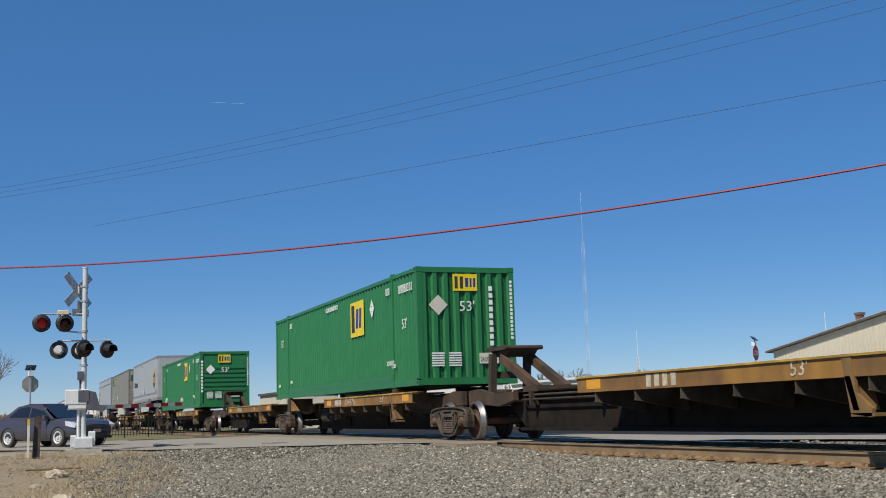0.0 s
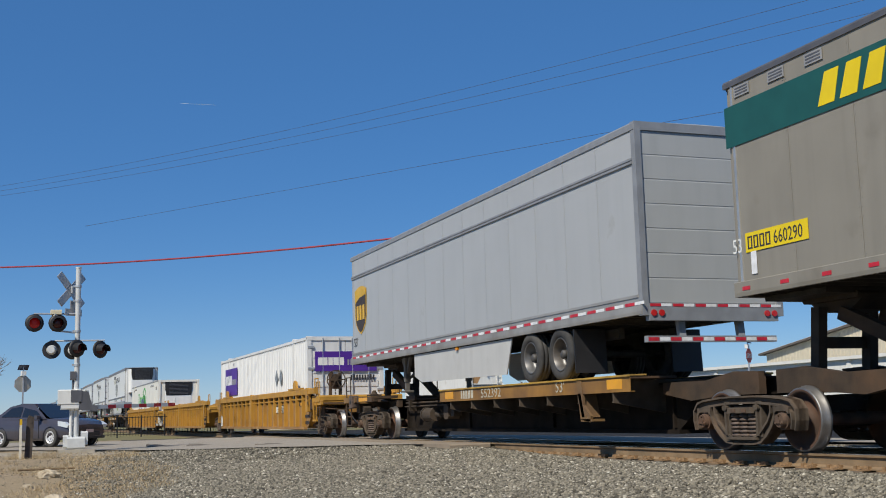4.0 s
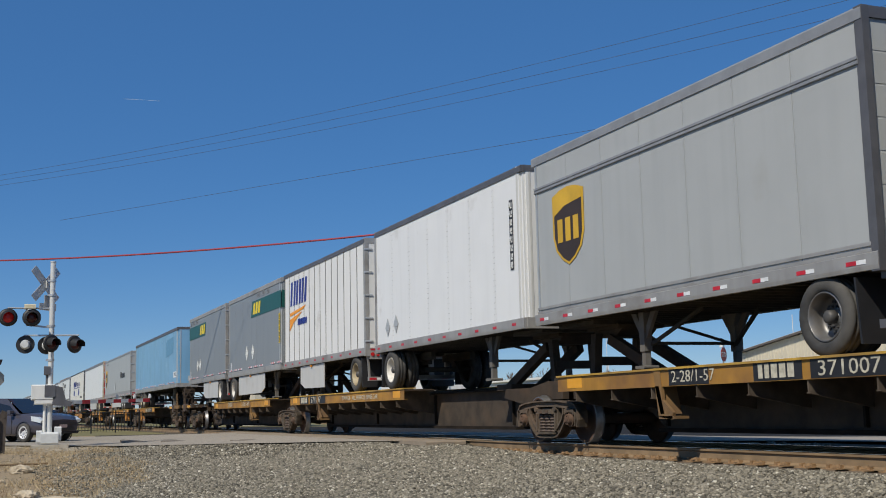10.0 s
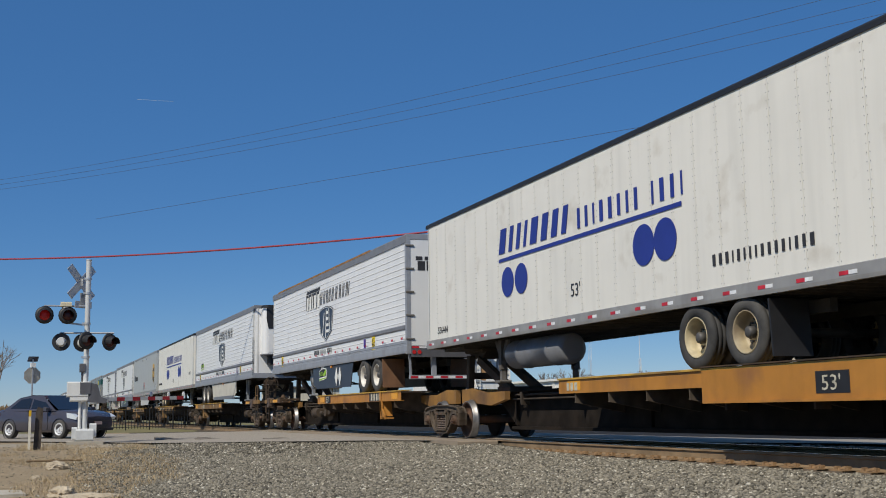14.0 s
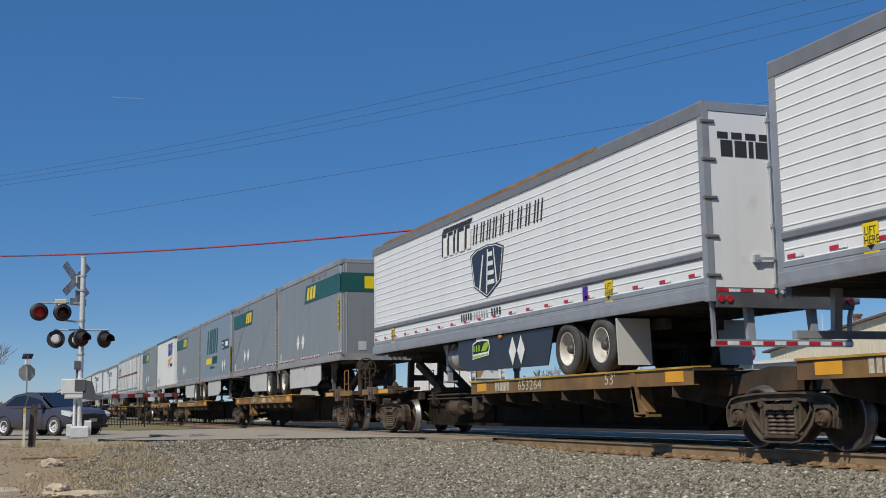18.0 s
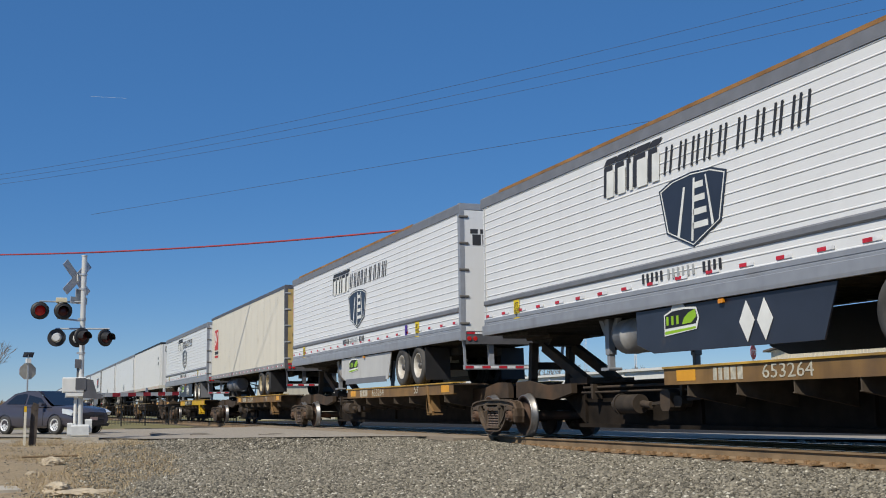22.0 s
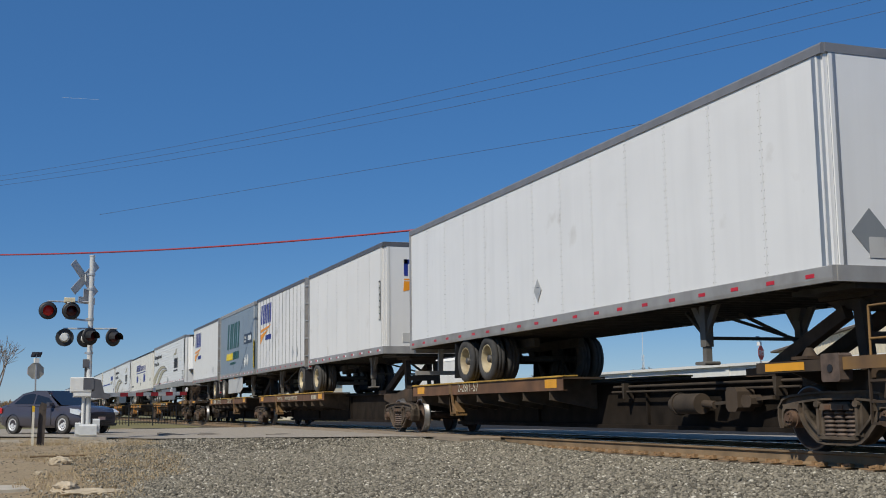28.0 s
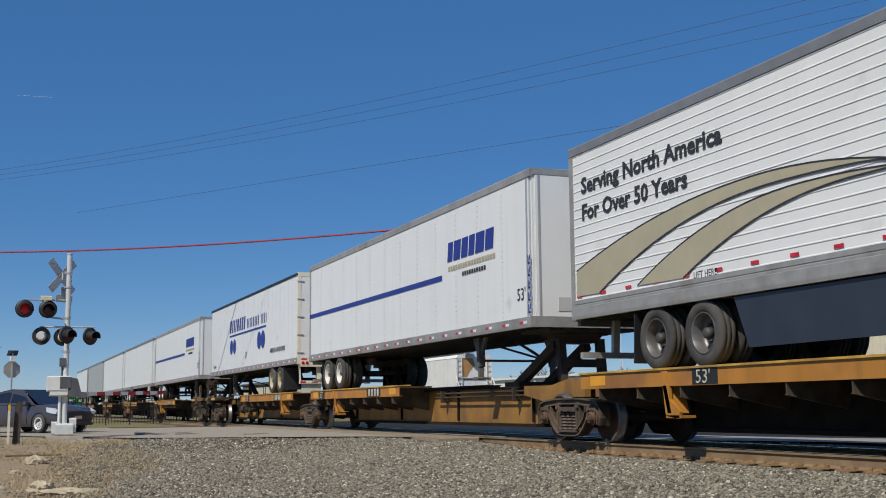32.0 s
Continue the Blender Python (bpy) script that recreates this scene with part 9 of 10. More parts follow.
cable("overhead_cable", "thick red overhead cable beyond the track", (-55.23, -0.58, 7.65), (-27.46, 24.64, 7.66), 0.6, 0.035, CABLE_R, 0.3)
for k in range(3):
    cable("overhead_wire", "thin dark overhead power wire", (-48.4 - k * 0.3, -0.58 - k * 0.1, 9.99 - k * 0.16), (-21.31 - k * 0.2, 17.1 + k * 0.6, 9.9 - k * 0.12), 0.33, 0.005, CABLE_D, 0.3)
cable("overhead_wire", "thin dark overhead power wire", (-48.65, 4.91, 9.02), (-25.81, 19.88, 8.93), 0.0, 0.0065, CABLE_D, 0.12)

# far jet with its short vapour trail
VAPOUR = mat("white_vapour", (0.9, 0.92, 0.95), 1.0, var=0.03)
jet = thing("vapour_trail", pose(-2926, 520, 813), "short thin white vapour trail of a far jet", "vapour trail")
part("trail", Solid().prism([(-52, 0.15), (34, 1.6), (38, 1.4), (-52, -0.15), (-56, 0)], "x", -0.3, 0.3), VAPOUR, jet)

# a covered hopper standing on a siding beyond the line
def hopper_car(x, y):
    """x, y: the near corner of its leading end; it reaches away along the track."""
    siding = thing("siding_track", pose(x - 10, y + 1.6, -0.5), "rusty siding track beyond the main line", "track", kind="structure")
    for sg in (-1, 1):
        part("rail", Solid().box(-30, 22, sg * 0.753 - 0.035, sg * 0.753 + 0.035, 0, 0.17), RAILSIDE, siding)
    car = thing("hopper_car", pose(x, y + 1.6, -0.33), "off-white covered hopper car with rust stains on its end", "rail car")
    skin = mat("hopper_off_white", (0.78, 0.76, 0.7), 0.6, var=0.07, scale=0.8, streak=0.2, dirt=0.2, dirt_color=(0.45, 0.36, 0.26))
    L = 16.5
    side = [(-0.9, 4.75), (-L + 0.9, 4.75), (-L + 0.9, 2.6), (-L + 2.6, 1.2), (-2.6, 1.2), (-0.9, 2.6)]
    part("body", Solid().prism(side, "y", -1.55, 1.55), skin, car)
    part("roof", Solid().prism([(-1.58, 4.75), (1.58, 4.75), (1.3, 5.0), (0.5, 5.12), (-0.5, 5.12), (-1.3, 5.0)], "x", -L + 0.8, -0.8), skin, car)
    for k in range(14):
        part("roof_bracket", shared(("roof_bracket",), lambda: Solid().box(-0.3, 0.3, -1.2, -0.7, 5.06, 5.2), DARKRAIL), DARKRAIL, car, at=(-1.6 - k * 1.02, 0, 0))
    part("roof_walk", Solid().box(-L + 0.2, -0.1, -0.75, -0.15, 5.2, 5.24).prism([(-0.8, 5.2), (0.0, 5.2), (-0.05, 5.12), (-0.8, 4.8)], "y", -0.75, -0.7), DARKRAIL, car)
    part("end_wall", Solid().box(-0.9, -0.86, -1.5, 1.5, 3.2, 4.75), skin, car)
    part("rust_stain", Solid().prism([(-1.0, 4.75), (-0.1, 4.75), (0.1, 4.2), (-0.35, 3.7), (-0.6, 3.25), (-1.05, 3.3)], "x", -0.86, -0.855), mat("orange_rust_stain", (0.46, 0.25, 0.1), 0.8, var=0.35, scale=1.5, streak=0.4), car)
    # the sheet slopes in under the end; its shade is painted as a darker grey
    part("slope_sheet", Solid().prism([(-0.88, 3.2), (-2.6, 1.4), (-2.5, 1.36), (-0.8, 3.18)], "y", -1.5, 1.5), mat("shaded_hopper_grey", (0.3, 0.3, 0.29), 0.7, var=0.15), car)
    for yy in (-1.52, 1.52):
        part("corner_post", Solid().bar((-0.85, yy, 1.0), (-0.85, yy, 3.3), 0.08, 0.1).bar((-0.1, yy, 1.0), (-0.1, yy, 2.4), 0.06, 0.06).bar((-0.1, yy, 2.4), (-0.85, yy, 3.3), 0.06, 0.06), skin, car)
        lad = Solid()
        for dy in (-0.2, 0.2):
            lad.bar((-0.78, yy * 0.83 + dy, 1.0), (-0.78, yy * 0.83 + dy, 4.75), 0.05, 0.05)
        for k in range(9):
            lad.bar((-0.78, yy * 0.83 - 0.2, 1.3 + 0.42 * k), (-0.78, yy * 0.83 + 0.2, 1.3 + 0.42 * k), 0.04, 0.04)
        part("ladder", lad, skin, car)
    part("end_platform", Solid().box(-1.2, 0.0, -1.5, 1.5, 0.92, 1.05).box(-L + 0.0, -L + 1.2, -1.5, 1.5, 0.92, 1.05).box(-L, 0, -0.3, 0.3, 0.7, 1.0), RUST, car)
    for k in range(3):
        part("hopper_outlet", Solid().prism([(-4.0 - k * 4.2 - 1.8, 1.2), (-4.0 - k * 4.2 + 1.8, 1.2), (-4.0 - k * 4.2 + 0.4, 0.35), (-4.0 - k * 4.2 - 0.4, 0.35)], "y", -1.2, 1.2), skin, car)
    return car


hopper = hopper_car(-83.4, 33.6)

# ---- the train ----
for standing in (-1.9, -14.6):
    fr_, sp_, ws_, bo_ = bogie_parts()
    b_ = part("bogie", bo_, RUSTDARK, hopper, at=(standing, 0, 0))
    for sg in (-1, 1):
        part("side_frame", fr_, TRUCK, b_, at=(0, sg * 0.99, 0))
    for dx in (-0.89, 0.89):
        part("wheelset", ws_, WHEEL, b_, at=(dx, 0, 0.42))
UNIT_LABELS = {"dark": "weathered brown and yellow spine car platform with a trailer on it", "twin": "yellow spine car platform carrying two short trailers", "empty": "empty yellow spine car platform with a raised hitch", "box": "yellow spine car platform carrying a container"}
P53, PUP = 16.15, 8.53
ROAD = dict(side="rib", rail=BLUERAIL, top=SLATE, top_h=0.22, rim=RIMW, skirt=NAVY, corner=SKIRTW, tape=1)


def load_53(right, nose, label, skin, **k):
    trailer(label, right, P53, nose, skin, **k)
    return dict(r=right, l=right - P53, nose=nose)


def road_load(right, nose, eco="skirt", skirt=NAVY, reefer=None, skin=WHITE, axles=None, flap=SKIRTG, low=0.03, offset=0.0, **k):
    d = dict(ROAD)
    d.update(k)
    d.update(skirt=skirt, axles=axles or ((2.75, 4.0) if nose < 0 else (2.6, 3.85)), flap=flap, reefer=reefer)
    d["skirt_span"] = (P53 / 2 - 9.9, P53 / 2 - 5.1) if nose < 0 else (-P53 / 2 + 5.0, P53 / 2 - 4.0)
    return load_53(right, nose, "white ribbed refrigerated trailer with a dark road badge and dark skirts" if skirt is NAVY else "white ribbed refrigerated trailer with a dark road badge and pale skirts", skin,
                   decals=dec_road(offset, eco, nose, skirt is NAVY), tank=5.75 if nose < 0 else None, low=low, gear=4.65 if nose < 0 else 3.5, **d)


def pup(right, nose, label, skin, **k):
    k.setdefault("axles", (1.0,))
    k.setdefault("gear", 2.4 if nose > 0 else 2.9)
    k.setdefault("low", 0.05)
    trailer(label, right, PUP, nose, skin, kind_name="short_trailer", **k)
    return dict(r=right, l=right - PUP, nose=nose)


SK = (-2.4, 1.3)
BAND = "grey short trailer with a dark green band and yellow blocks"
pup_band = dict(rail=ALU, top=ALU, rim=RIMW, skirt=SKIRTW, tape=2, corner=POLISHED)
pup_white = dict(rail=ALU, top=DARKRAIL, top_h=0.13, rim=RIMT, tape=1.5, corner=SKIRTW)


def stripe_pup(right, nose, mark):
    if nose > 0:
        return pup(right, 1, BAND, MGREY, axles=(0.8,), skirt_span=(-PUP / 2 + 1.75, PUP / 2 - 2.53), decals=dec_stripe(-4.5, 0.0, True, mark), **pup_band)
    return pup(right, -1, BAND, MGREY, axles=(1.25,), skirt_span=(-PUP / 2 + 3.5, PUP / 2 - 1.75), decals=dec_stripe(-PUP, -4.34, False, mark), **pup_band)


def blue_pup(right, nose, u, nose_mark=False, side="post", label="white ribbed short trailer with blue lettering and orange wedges", skirt=None, plac=(), **k):
    d = dict(pup_white)
    d.update(k)
    return pup(right, nose, label, SCUFF, side=side, decals=dec_freight_blue(u, nose_mark, plac), skirt=skirt, skirt_span=(-PUP / 2 + 2.3, PUP / 2 - 3.0) if nose > 0 else (-PUP / 2 + 1.9, PUP / 2 - 4.0), **d)


def moving_pup(right):
    return pup(right, 1, "blue-grey short trailer with large dark green slanted blocks", BGREY, rail=ALU, top=ALU, rim=RIMW, tape=1, skirt=SKIRTW, skirt_span=(-PUP / 2 + 2.2, PUP / 2 - 2.8), decals=dec_moving)


def box_load(right, number, column, ends):
    container("green corrugated steel container with a yellow name panel", right, GREEN, doors=ends, decals=green_decals(number, column))
    return dict(r=right, l=right - 16.154, nose=-1)


def empty(right, left):
    return dict(r=right, l=left, nose=-1, empty=True)


PARCEL = "light grey dry-van trailer with a brown and gold badge"
parcel = dict(rail=ALU, top=STEELRAIL, top_h=0.13, rim=RIMG, corner=POLISHED, tape=1, skirt=SKIRTW)
TRAIN = []
c0 = [[empty(-9.2, -25.4)], [box_load(-26.62, "649084", 0, "waves")], [empty(-43.9, -60.4)], [box_load(-61.50, "641407", 1, "bars")]]
c1 = [[load_53(-80.73, 1, PARCEL, SILVER, axles=(3.4, 4.7), nose_skin=LGREY, decals=dec_parcel(-1.6, -15.14, -8.15, -0.75, band_z=0.45), **dict(parcel, tape=1.2))],
      [load_53(-100.95, -1, "weathered taupe-grey trailer with a dark green band and yellow blocks", TAUPE, rail=TAUPE, top=DARKRAIL, top_h=0.1, rim=RIMW, tape=1.5, axles=(3.6, 4.85), skirt=SKIRTT, rear_post=DIRTPOST, hardware=LEGS, decals=lambda b, h, fb, ft: (door_panels(b, h), dec_stripe(-P53, -P53 + 3.4, False, (-10.6,))(b, h, fb, ft), number_strip(b, h, -15.85, 1.5)))],
      [load_53(-119.55, -1, "light grey trailer with a roll-up rear door and a brown badge", SILVER, rear="roll", rear_skin=LGREY, axles=(3.0, 4.25), rear_post=STEELRAIL, low=0.08, guard=0.5, decals=dec_parcel(-15.2, None, None, -15.9, high=True), **dict(parcel, tape=3))]]
c2 = [[load_53(-220.03 + 18.37, 1, "white ribbed refrigerated trailer with a cooling unit and a road badge", WHITE, reefer=True, axles=(2.6, 3.85), flap=SKIRTG, skirt_span=(-P53 / 2 + 5.0, P53 / 2 - 3.6), decals=dec_road(0.4, "skirt", 1, False), **dict(ROAD, skirt=SKIRTW, rim=RIMW))],
      [road_load(-221.75, -1, axles=(2.05, 3.27), low=0.05)], [road_load(-239.95, -1, axles=(2.75, 4.0))]]
c3 = [[blue_pup(-259.25, 1, -3.0, True, skirt=SKIRTW, plac=()), pup(-268.35, -1, "light grey short trailer with a roll-up door and a brown badge", LGREY, rear="roll", rail=ALU, top=STEELRAIL, rim=RIMG, tape=1, rear_post=DARKRAIL, decals=dec_parcel(-7.2, high=True))],
      [pup(-277.35, 1, "plain white short trailer with rounded nose corners", WHITE, decals=lambda b, h, fb, ft: (dec_plain(((-7.6, 1.5), (-7.0, 1.55)))(b, h, fb, ft), number_column(b, 8, h - 0.5, 3.35, INKW, INK, h=0.12)), rim=RIMW, **{a: b for a, b in pup_white.items() if a != "rim"}), blue_pup(-286.7, -1, -7.75, skirt=SKIRTW)],
      [stripe_pup(-295.65, 1, (-5.2, -4.2)), stripe_pup(-304.8, -1, (-6.3, -5.7))]]
c4 = [[load_53(-317.0, 1, "faded light blue trailer with repainted patches", SKYBLUE, rail=ALU, top=DARKRAIL, rim=RIMT, axles=(2.6, 3.85), tape=2, decals=dec_patch, nose_skin=SKYBLUE)],
      [load_53(-335.84, -1, PARCEL, LGREY, axles=(3.26, 4.5), rear_skin=LGREY, low=-0.14, gear=4.1, decals=dec_parcel(-14.75, -5.6, -8.95, -16.03), **dict(parcel, rail=ALU))],
      [load_53(-353.45, -1, "plain white trailer with red rear doors and ghosted lettering", WHITE, rail=ALU, top=SLATE, top_h=0.22, rear_skin=RED, rear_post=STAINED, rim=RIMT, axles=(2.5, 3.75), skirt=SKIRTW, tape=1.5)],
      [load_53(-371.03, -1, "cream-white trailer with blue lettering and blue discs", WARM, rail=ALU, top=BLACK, top_h=0.1, rim=RIMT, axles=(3.36, 4.58), tape=1, tank=5.4, tank_half=1.25, tank_mat=SKIRTG, pitch=0.61, rear_post=DARKRAIL, decals=lambda b, h, fb, ft: dec_dots(b, h, fb, ft, -1))],
      [road_load(-388.7, -1, flap=RUSTY)]]
c5 = [[load_53(-408.6, 1, "white ribbed refrigerated trailer with a cooling unit and a road badge", WHITE, reefer=True, axles=(3.0, 4.25), decals=dec_road(0.3, "side", 1, False), skirt_span=(-P53 / 2 + 5.4, P53 / 2 - 4.2), **dict(ROAD, skirt=SKIRTT))],
      [load_53(-425.75, 1, "cream-white trailer with blue lettering and blue discs", WARM, rail=ALU, top=BLACK, top_h=0.1, rim=RIMT, axles=(2.6, 3.85), tape=1.5, pitch=0.61, decals=lambda b, h, fb, ft: dec_dots(b, h, fb, ft, 1))],
      [load_53(-443.0, 1, PARCEL, LGREY, axles=(2.05, 3.5), decals=dec_parcel(-2.0, -15.27, -8.38, -1.05, (MGREY, FREDD)), **dict(parcel, skirt=SKIRTW))],
      [road_load(-460.1, 1, axles=(2.54, 3.8), low=0.0)], [road_load(-477.85, -1, axles=(3.32, 4.58), flap=SKIRTW, low=-0.1)]]
c6 = [[stripe_pup(-497.3, 1, (-5.4, -4.7)), stripe_pup(-506.25, -1, (-5.95, -5.25))],
      [moving_pup(-515.55), stripe_pup(-524.6, -1, (-5.75, -5.05))],
      [blue_pup(-534.1, 1, -3.1, side="panel", plac=(-7.6, -7.0)), stripe_pup(-543.1, -1, (-5.6, -4.5))]]
c7 = [[load_53(-555.05, 1, "white trailer with grey posts and a black and red line", WHITE, side="wide_post", rail=ALU, top=ALU, top_h=0.24, corner=ALU, rim=RIMT, axles=(2.64, 3.95), low=0.04, tape=2, decals=dec_ribs)],
      [road_load(-572.85, -1, low=-0.1)], [road_load(-590.25, -1, skirt=SKIRTW, skin=WHITE, axles=(3.0, 4.25), flap=BLACK)],
      [load_53(-607.6, -1, "ivory trailer with a red square emblem and yellowed doors", IVORY, rail=ALU, top=DARKRAIL, top_h=0.12, rear_skin=CREAMDOOR, rear_post=DARKRAIL, rim=RIMT, axles=(3.06, 4.3), tank=4.3, tank_half=1.1, tank_mat=SKIRTG, decals=dec_arrow)],
      [road_load(-625.05, -1, axles=(2.6, 3.85), low=-0.08, offset=0.2)]]
c8 = [[load_53(-644.15, 1, "scuffed plain white trailer with a dark roof edge", SCUFF, rail=SKIRTT, top=BLACK, top_h=0.12, corner=SKIRTW, rim=RIMT, axles=(4.09, 5.38), tape=1.5, decals=dec_number(-1.35, 2.45), pitch=0.61)],
      [load_53(-661.3, 1, "plain white refrigerated trailer with a column of black figures", WHITE, rail=ALU, top=SLATE, top_h=0.2, corner=SKIRTW, rim=RIMW, axles=(2.3, 3.55), tape=1.5, pitch=2.4, decals=dec_column, reefer=True)],
      [load_53(-678.75, 1, "plain white refrigerated trailer with a column of black figures", WHITE, rail=ALU, top=SLATE, top_h=0.2, corner=SKIRTW, rim=RIMW, axles=(2.3, 3.55), tape=1.5, pitch=2.4, decals=dec_column, reefer=True)],
      [load_53(-696.3, -1, "white ribbed refrigerated trailer with a dark square panel", WHITE, side="rib", rail=ALU, top=SLATE, top_h=0.2, rim=RIMW, axles=(10.9, 12.2), skirt=SKIRTG, skirt_span=(-2.5, 4.5), decals=dec_square(NAVY, FREDD, -5.0, 2.0, 2.1, 3.1))],
      [road_load(-713.5, -1, eco="side", skirt=SKIRTT)]]
CORNER = mat("brushed_nose_corner", (0.42, 0.42, 0.41), 0.35, 0.7, var=0.1, scale=3, dirt=0.2, dirt_color=(0.3, 0.28, 0.25))
c9 = [[load_53(-732.55, 1, "plain white riveted trailer with polished nose corners", WHITE, rail=ALU, top=SLATE, top_h=0.14, corner=CORNER, rim=RIMT, axles=(3.7, 4.95), tape=1.5,
               decals=lambda b, h, fb, ft: (dec_plain(((-8.5, 1.65),))(b, h, fb, ft), part("nose_placard", Solid().prism([(-1.0, 1.55), (-0.72, 1.25), (-0.44, 1.55), (-0.72, 1.85)], "x", h + 0.006, h + 0.012), MGREY, b)))],
      [pup(-751.0, 1, "plain white short trailer with a blue and orange nose mark", SCUFF, decals=lambda b, h, fb, ft: (nose_blue(b, h), number_column(b, 6, h - 0.35, 2.9, INKW, INK)), **dict(pup_white, tape=1)), blue_pup(-760.05, -1, -7.75, plac=(-1.9, -1.2), axles=(0.65,))],
      [moving_pup(-769.2), blue_pup(-778.4, -1, -7.75, side="panel", pitch=0.61, plac=(-1.5,))]]
KROAD = dict(side="rib", belt=False, rail=ALU, top=SLATE, top_h=0.16, corner=POLISHED, rim=RIMG, tape=1.5, axles=(2.6, 3.85), reefer=True)
c10 = [[load_53(-790.65, 1, "white ribbed refrigerated trailer with tan road stripes and a cooling unit", WHITE, skirt=SKIRTG, skirt_span=(-P53 / 2 + 4.6, P53 / 2 - 4.0), decals=dec_swoosh("Safely Serving North America"), **KROAD)],
       [load_53(-807.75, 1, "cream-white trailer with blue lettering and blue discs", WARM, rail=ALU, top=BLACK, top_h=0.12, rim=RIMW, axles=(2.79, 3.97), gear=3.1, low=-0.09, tape=1.5, pitch=0.61, corner=SKIRTW, tank=5.1, reefer=True, decals=lambda b, h, fb, ft: dec_dots(b, h, fb, ft, 1))],
       [load_53(-825.25, 1, "white ribbed refrigerated trailer with tan road stripes and a cooling unit", WHITE, skirt=NAVY, skirt_span=(-P53 / 2 + 4.6, P53 / 2 - 4.0), decals=dec_swoosh("Serving North America"), **KROAD)],
       [load_53(-843.0, 1, "white trailer with a blue stripe and blue lettering", WHITE, rail=ALU, top=ALU, rim=RIMW, axles=(2.0, 3.25), tape=1, decals=dec_truck_line)],
       [load_53(-860.7, -1, "white trailer with blue lettering and blue discs", WHITE, rail=ALU, top=BLACK, top_h=0.1, rim=RIMT, axles=(2.6, 3.85), tape=1, pitch=0.61, rear_post=IVORY, decals=lambda b, h, fb, ft: dec_dots(b, h, fb, ft, -1))]]
c11 = [[load_53(-880.0, 1, "white trailer with a blue stripe and blue lettering", WHITE, rail=ALU, top=ALU, rim=RIMW, axles=(2.0, 3.25), tape=1, decals=dec_truck_line)],
       [load_53(-897.6, 1, "plain white riveted trailer", WHITE, rail=ALU, top=SLATE, axles=(2.4, 3.65), tape=1.5, pitch=4.0)],
       [load_53(-915.2, 1, "plain white riveted trailer", WHITE, rail=ALU, top=SLATE, axles=(2.4, 3.65), tape=1.5, pitch=4.0)],
       [load_53(-932.8, 1, "plain grey riveted trailer", LGREY, rail=ALU, top=SLATE, axles=(2.4, 3.65), tape=1.5, pitch=4.0)],
       [load_53(-950.4, -1, "plain white riveted trailer", WHITE, rail=ALU, top=SLATE, axles=(2.4, 3.65), tape=1.5, pitch=4.0)]]
c12 = [[box_load(-986.0 - 17.4 * i, "649084", 0, "waves")] for i in range(2)]
cars = [c0, c1, "well", c2, c3, c4, c5, c6, c7, c8, c9, c10, c11, c12]
container("white corrugated container with a purple name panel", -140.9, CGREY, z0=0.36, doors="doors", decals=purple_decals)
container("white smooth refrigerated container with a green emblem", -180.0, WARM, z0=0.38, doors="cooler", decals=cat_decals, smooth=True)
well_unit("rusty yellow well car unit holding a container", -139.2, -157.6, (-139.95, -158.65), "R", "787325")
well_unit("empty rusty yellow well car unit", -159.7, -177.1, (-178.3,), "", None)
well_unit("rusty yellow well car unit holding a container", -179.4, -198.5, (-197.4,), "L", "787325")


def spans(car, i):
    return (-139.0, -198.6) if car == "well" else (car[0][0]["r"], car[-1][-1]["l"])


# where the bogies stand, along the train
BOGIES = (-25.3, -42.75, -60.15, -76.6, -81.05, -98.5, -117.45, -134.7, -197.4, -201.95, -219.4, -237.85, -254.95, -259.75, -277.05, -295.75, -313.2, -318.2, -334.7, -352.2, -370.0, -386.9, -442.45, -459.75, -476.7, -493.3, -497.82,
          -514.85, -534.2, -551.0, -555.3, -571.7, -589.1, -606.3, -623.7, -639.8, -644.2, -660.55, -677.9, -728.5, -732.9, -750.4, -768.8, -786.3, -791.2, -807.65, -825.2, -842.1)


def stand(x):
    """The known bogie place nearest to x, or x itself."""
    best = min(BOGIES, key=lambda b: abs(b - x))
    return best if abs(best - x) < 1.4 else x


# what stands on single platforms: (writing or bars, height, x at the start)
LETTERING = ((((0.1, 0.1, 0.11, 0.12), 0.16, -91.03), ("552392", 0.16, -90.33), ((0.07, 0.08, 0.06, 0.09, 0.07, 0.08, 0.08), 0.12, -89.42), ("2-28/1-57", 0.13, -93.7)),
             (("28", 0.13, -528.42), ("ALL PURPOSE SPINE CAR", 0.13, -527.95)),
             (("TWIN 28", 0.13, -764.3), ("PURPOSE SPINE CAR", 0.13, -763.03), ((0.14, 0.12, 0.14, 0.12), 0.13, -758.94)),
             (("371007", 0.19, -304.15), ("2-28/1-57", 0.19, -301.55)),
             ((None, 2.65, -632.29), ((0.13, 0.13, 0.13, 0.13), 0.17, -632.06), ("653264", 0.17, -631.0)),
             (((0.1, 0.1, 0.11), 0.14, -379.7), (None, 0.62, -372.84), ("53'", 0.19, -372.74)),
             (((0.13, 0.13, 0.13, 0.14), 0.15, -657.0), ("653747", 0.15, -655.9)))
DEEP = -375.35
PLATES = {0: "654376", 1: "552392", 3: "370861", 4: "371007", 5: "556910", 6: "653264", 7: "360279", 8: "653264", 9: "653264", 10: "370212", 11: "556746"}
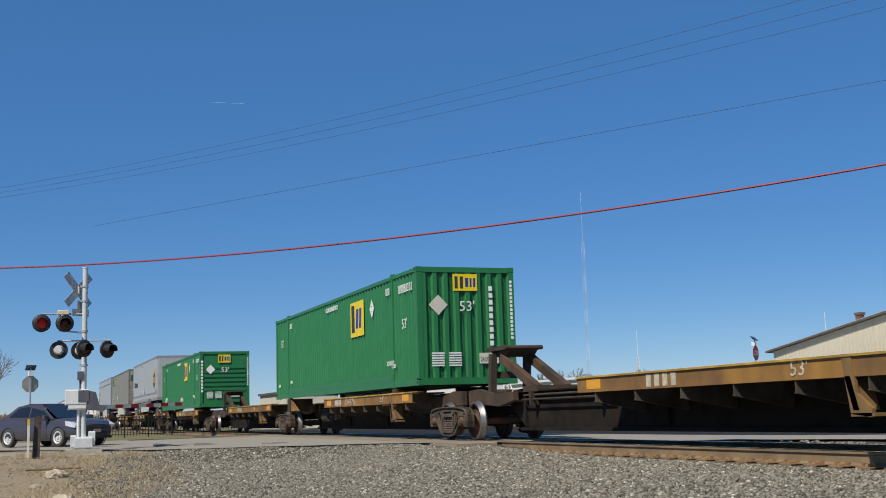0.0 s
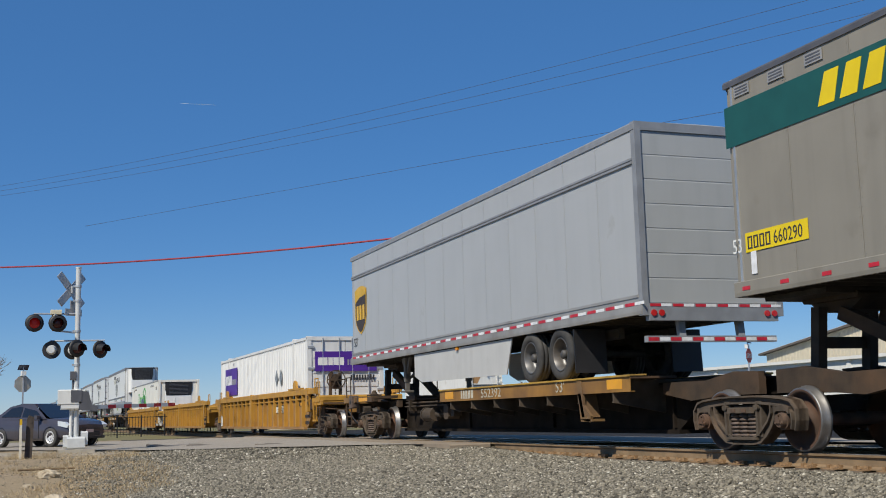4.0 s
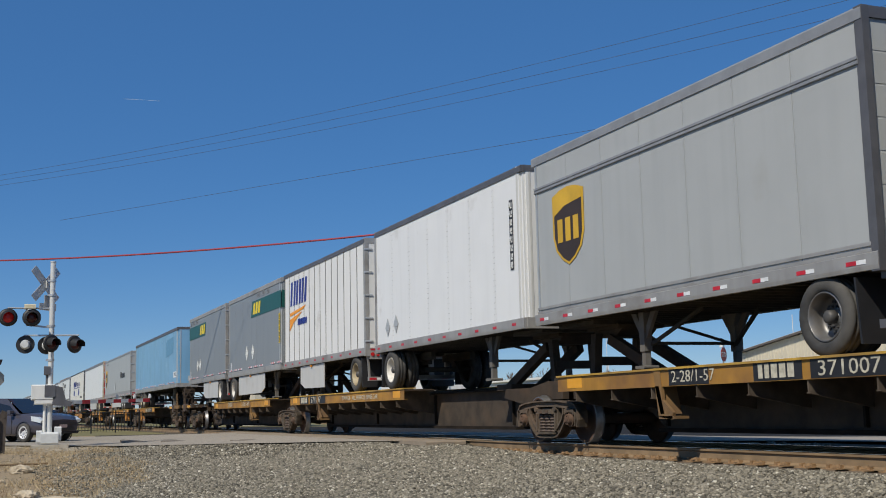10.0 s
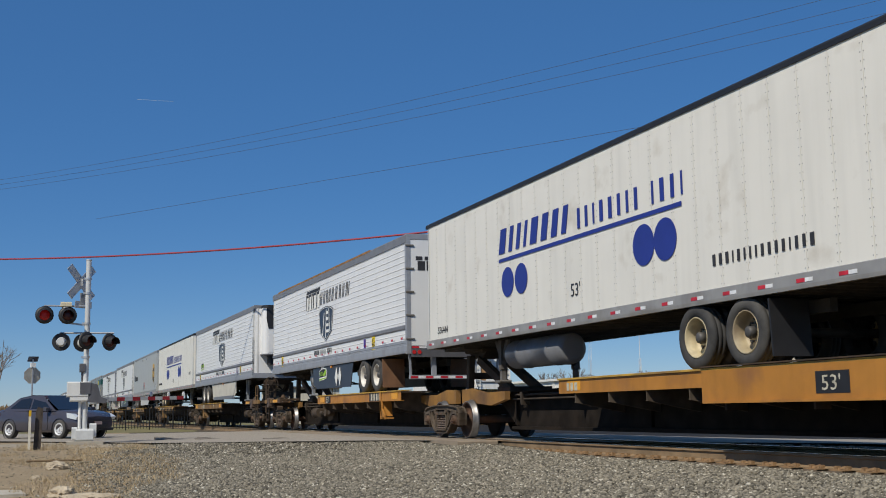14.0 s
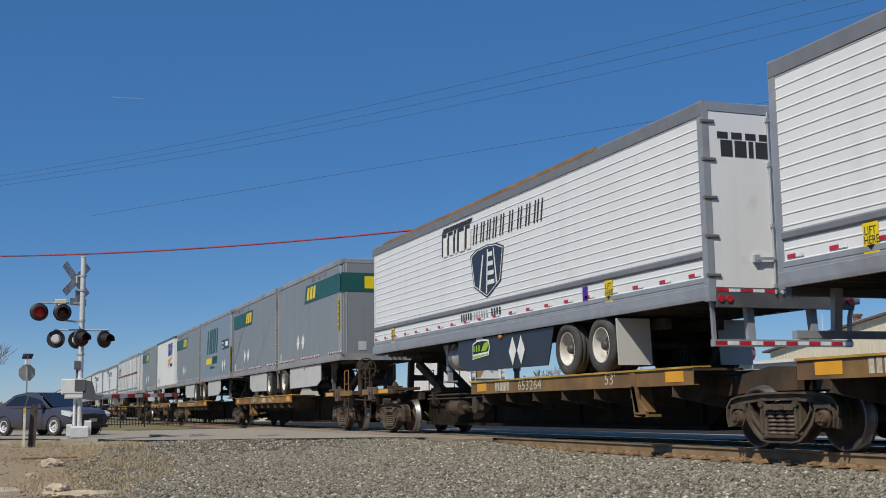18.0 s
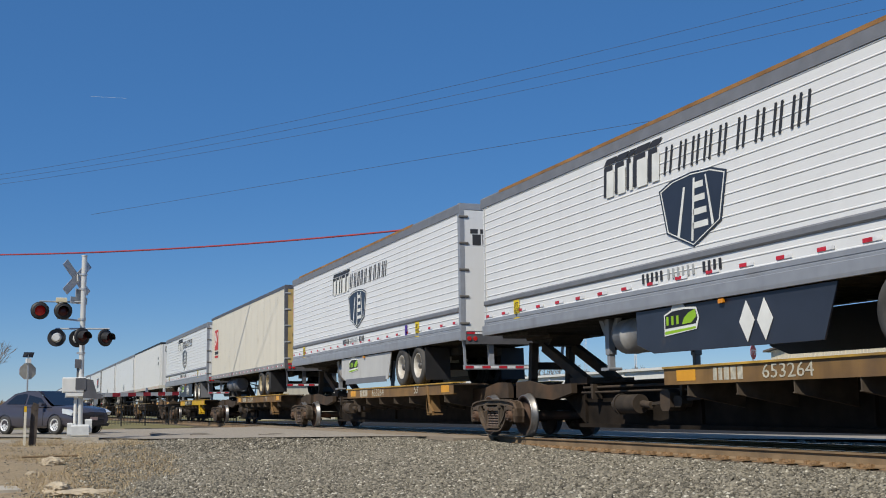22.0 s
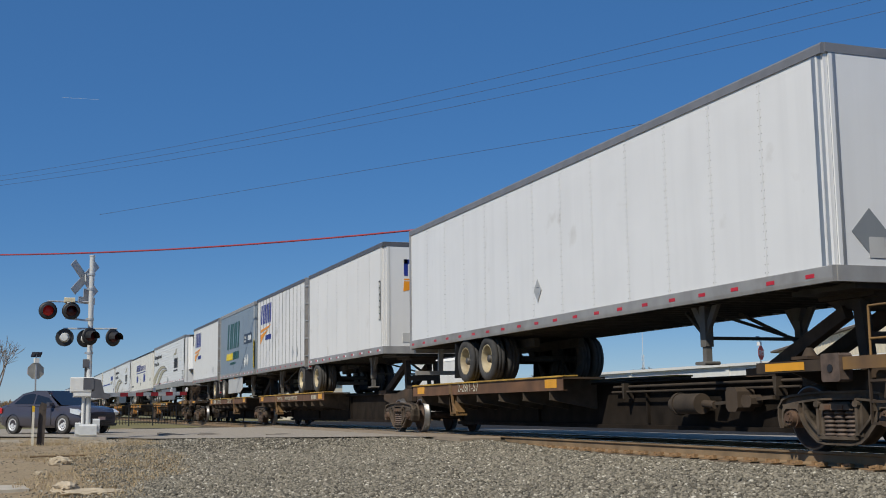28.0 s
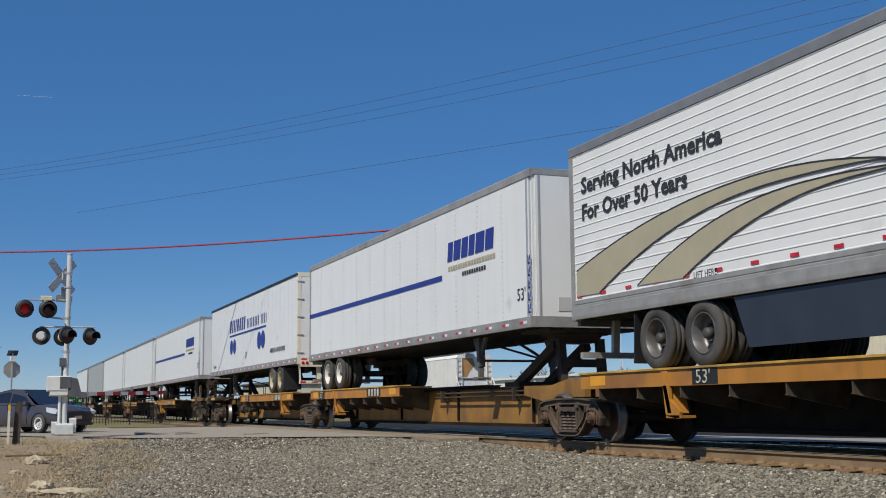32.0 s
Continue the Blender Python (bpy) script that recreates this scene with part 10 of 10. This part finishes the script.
for ci, car in enumerate(cars):
    if car == "well":
        continue
    first, last = spans(car, ci)
    head = (spans(cars[ci - 1], ci)[1] + first) / 2 if ci else None
    tail = (last + spans(cars[ci + 1], ci)[0]) / 2 if ci + 1 < len(cars) else None
    head, tail = ((stand(e - 2.15) + stand(e + 2.15)) / 2 if e is not None and -950 < e else e for e in (head, tail))
    for ui, unit in enumerate(car):
        r, l = unit[0]["r"], unit[-1]["l"]
        first_u, last_u = ui == 0, ui == len(car) - 1
        right = (head - 0.75 if head is not None else r + 0.9) if first_u else stand((car[ui - 1][-1]["l"] + r) / 2) - 0.05
        left = (tail + 0.75 if tail is not None else l - 0.9) if last_u else stand((l + car[ui + 1][0]["r"]) / 2) + 0.05
        trucks = []
        if first_u:
            if head is not None:
                trucks.append(stand(head - 2.15))
        else:
            trucks.append(right + 0.05)
        if last_u and tail is not None:
            trucks.append(stand(tail + 2.15))
        if len(unit) == 2:
            j = (unit[0]["l"] + unit[1]["r"]) / 2
            deck, hit, lab = (j - 2.5, j + 7.4, 1, j + 4.3) if ui == 2 else (j - 8.0, j + 2.5, 1, j - 4.9), [(r - 0.85, -1), (l + 0.85, 1)], UNIT_LABELS["twin"]
        elif unit[0].get("empty"):
            deck, hit, lab = (r - 8.95, r + 0.3, 1, r - 2.0), [(l + 1.6, 1)], UNIT_LABELS["empty"]
        elif unit[0]["nose"] < 0:
            deck, lab = (r - 9.0, r - 0.45, 1, r - 2.2), UNIT_LABELS["box" if ci in (0, 13) else "dark"]
            hit = [] if ci in (0, 13) else [(l + 0.85, 1)]
        else:
            deck, hit, lab = (l + 0.3, l + 8.7, -1), [(r - 0.85, -1)], UNIT_LABELS["dark"]
        body = {0: WORN, 1: WORN, 5: ORANGE, 6: GRIMY, 7: WORN, 8: BRIGHTY if ui == 4 else GRIMY, 9: RUST, 10: RUSTY, 11: ORANGE, 12: ORANGE, 13: GRIMY}.get(ci, YELLOW)
        own = next((k for k in LETTERING if left < k[0][2] < right), ())
        spine_unit(lab, right, left, deck, hit, paint=body, box_mid=(r + l) / 2, sill=(RUST if ui == 2 else WDARK) if ci == 11 else RUSTDARK if ci in (3, 4) else RUST, trucks=trucks, ends=("R" if first_u and head is not None else "") + ("L" if last_u and tail is not None else ""),
                   shift=3.6 if body is ORANGE else 4.2 if len(unit) == 2 and ui == 0 else 0.0, size_at=(3.35 if ui == 2 else 1.0) if body is ORANGE and not own else None, blank=bool(own) or (ci == 11 and ui == 2) or ci == 10 or (len(unit) == 2 and ui != 1),
                   number=None if own else (PLATES.get(ci) if ui == 0 else None) if body is ORANGE else PLATES.get(ci) if (ui % 2 if ci == 0 else ui != 0 or len(unit) == 2) else None,
                   marks=() if own else (("2-28/1-57", 0.2, 3.1),) if ci == 10 and ui == 0 else (("TWIN 28", 0.12, 5.6), ("ALL PURPOSE SPINE CAR", 0.12, 6.5)) if len(unit) == 2 and ui == 1 else (("TWIN 28", 0.12, 4.5), ("ALL PURPOSE SPINE CAR", 0.12, 5.25)) if ci == 3 and len(unit) == 1 else ((("2-28/1-57", 0.17, 5.25 if ui == 2 else 3.5),) if len(unit) == 2 else () if body is ORANGE else (("53'", 0.2, 5.9),)), lettering=own, deep=DEEP if left < DEEP < right else None, gussets=9 if len(unit) == 2 else 7)

# ---- motion ----
RUN = ((0, 0.0), (4, 103.9), (8, 207.1), (12, 309.6), (16, 412.6), (20, 515.2), (24, 618.2), (28, 721.1), (32, 823.7))


def motions():
    for ob, x, z in LOADS + CARS:
        walk(ob, [(t, pose(x + s, TY, z)) for t, s in RUN])
    walk(jet, [(0, pose(-2926, 520, 813)), (4, pose(-2951, 461, 813)), (19, pose(-3024, 267, 808)), (32, pose(-3107, 80, 809))])
    # the wheels roll; all of a side share one turning
    first = {}
    for ob, i in ROLLING:
        if i not in first:
            at = ob.matrix_basis.translation.copy()
            walk(ob, [(k / FPS, Matrix.Translation(at) @ Euler((0, radians(80 * k % 360), 0)).to_matrix().to_4x4()) for k in range(32 * FPS + 1)])
            first[i] = ob.animation_data
        else:
            ob.rotation_mode = "QUATERNION"
            keys = ob.animation_data_create()
            keys.action = first[i].action
            keys.action_slot = first[i].action_slot


motions()
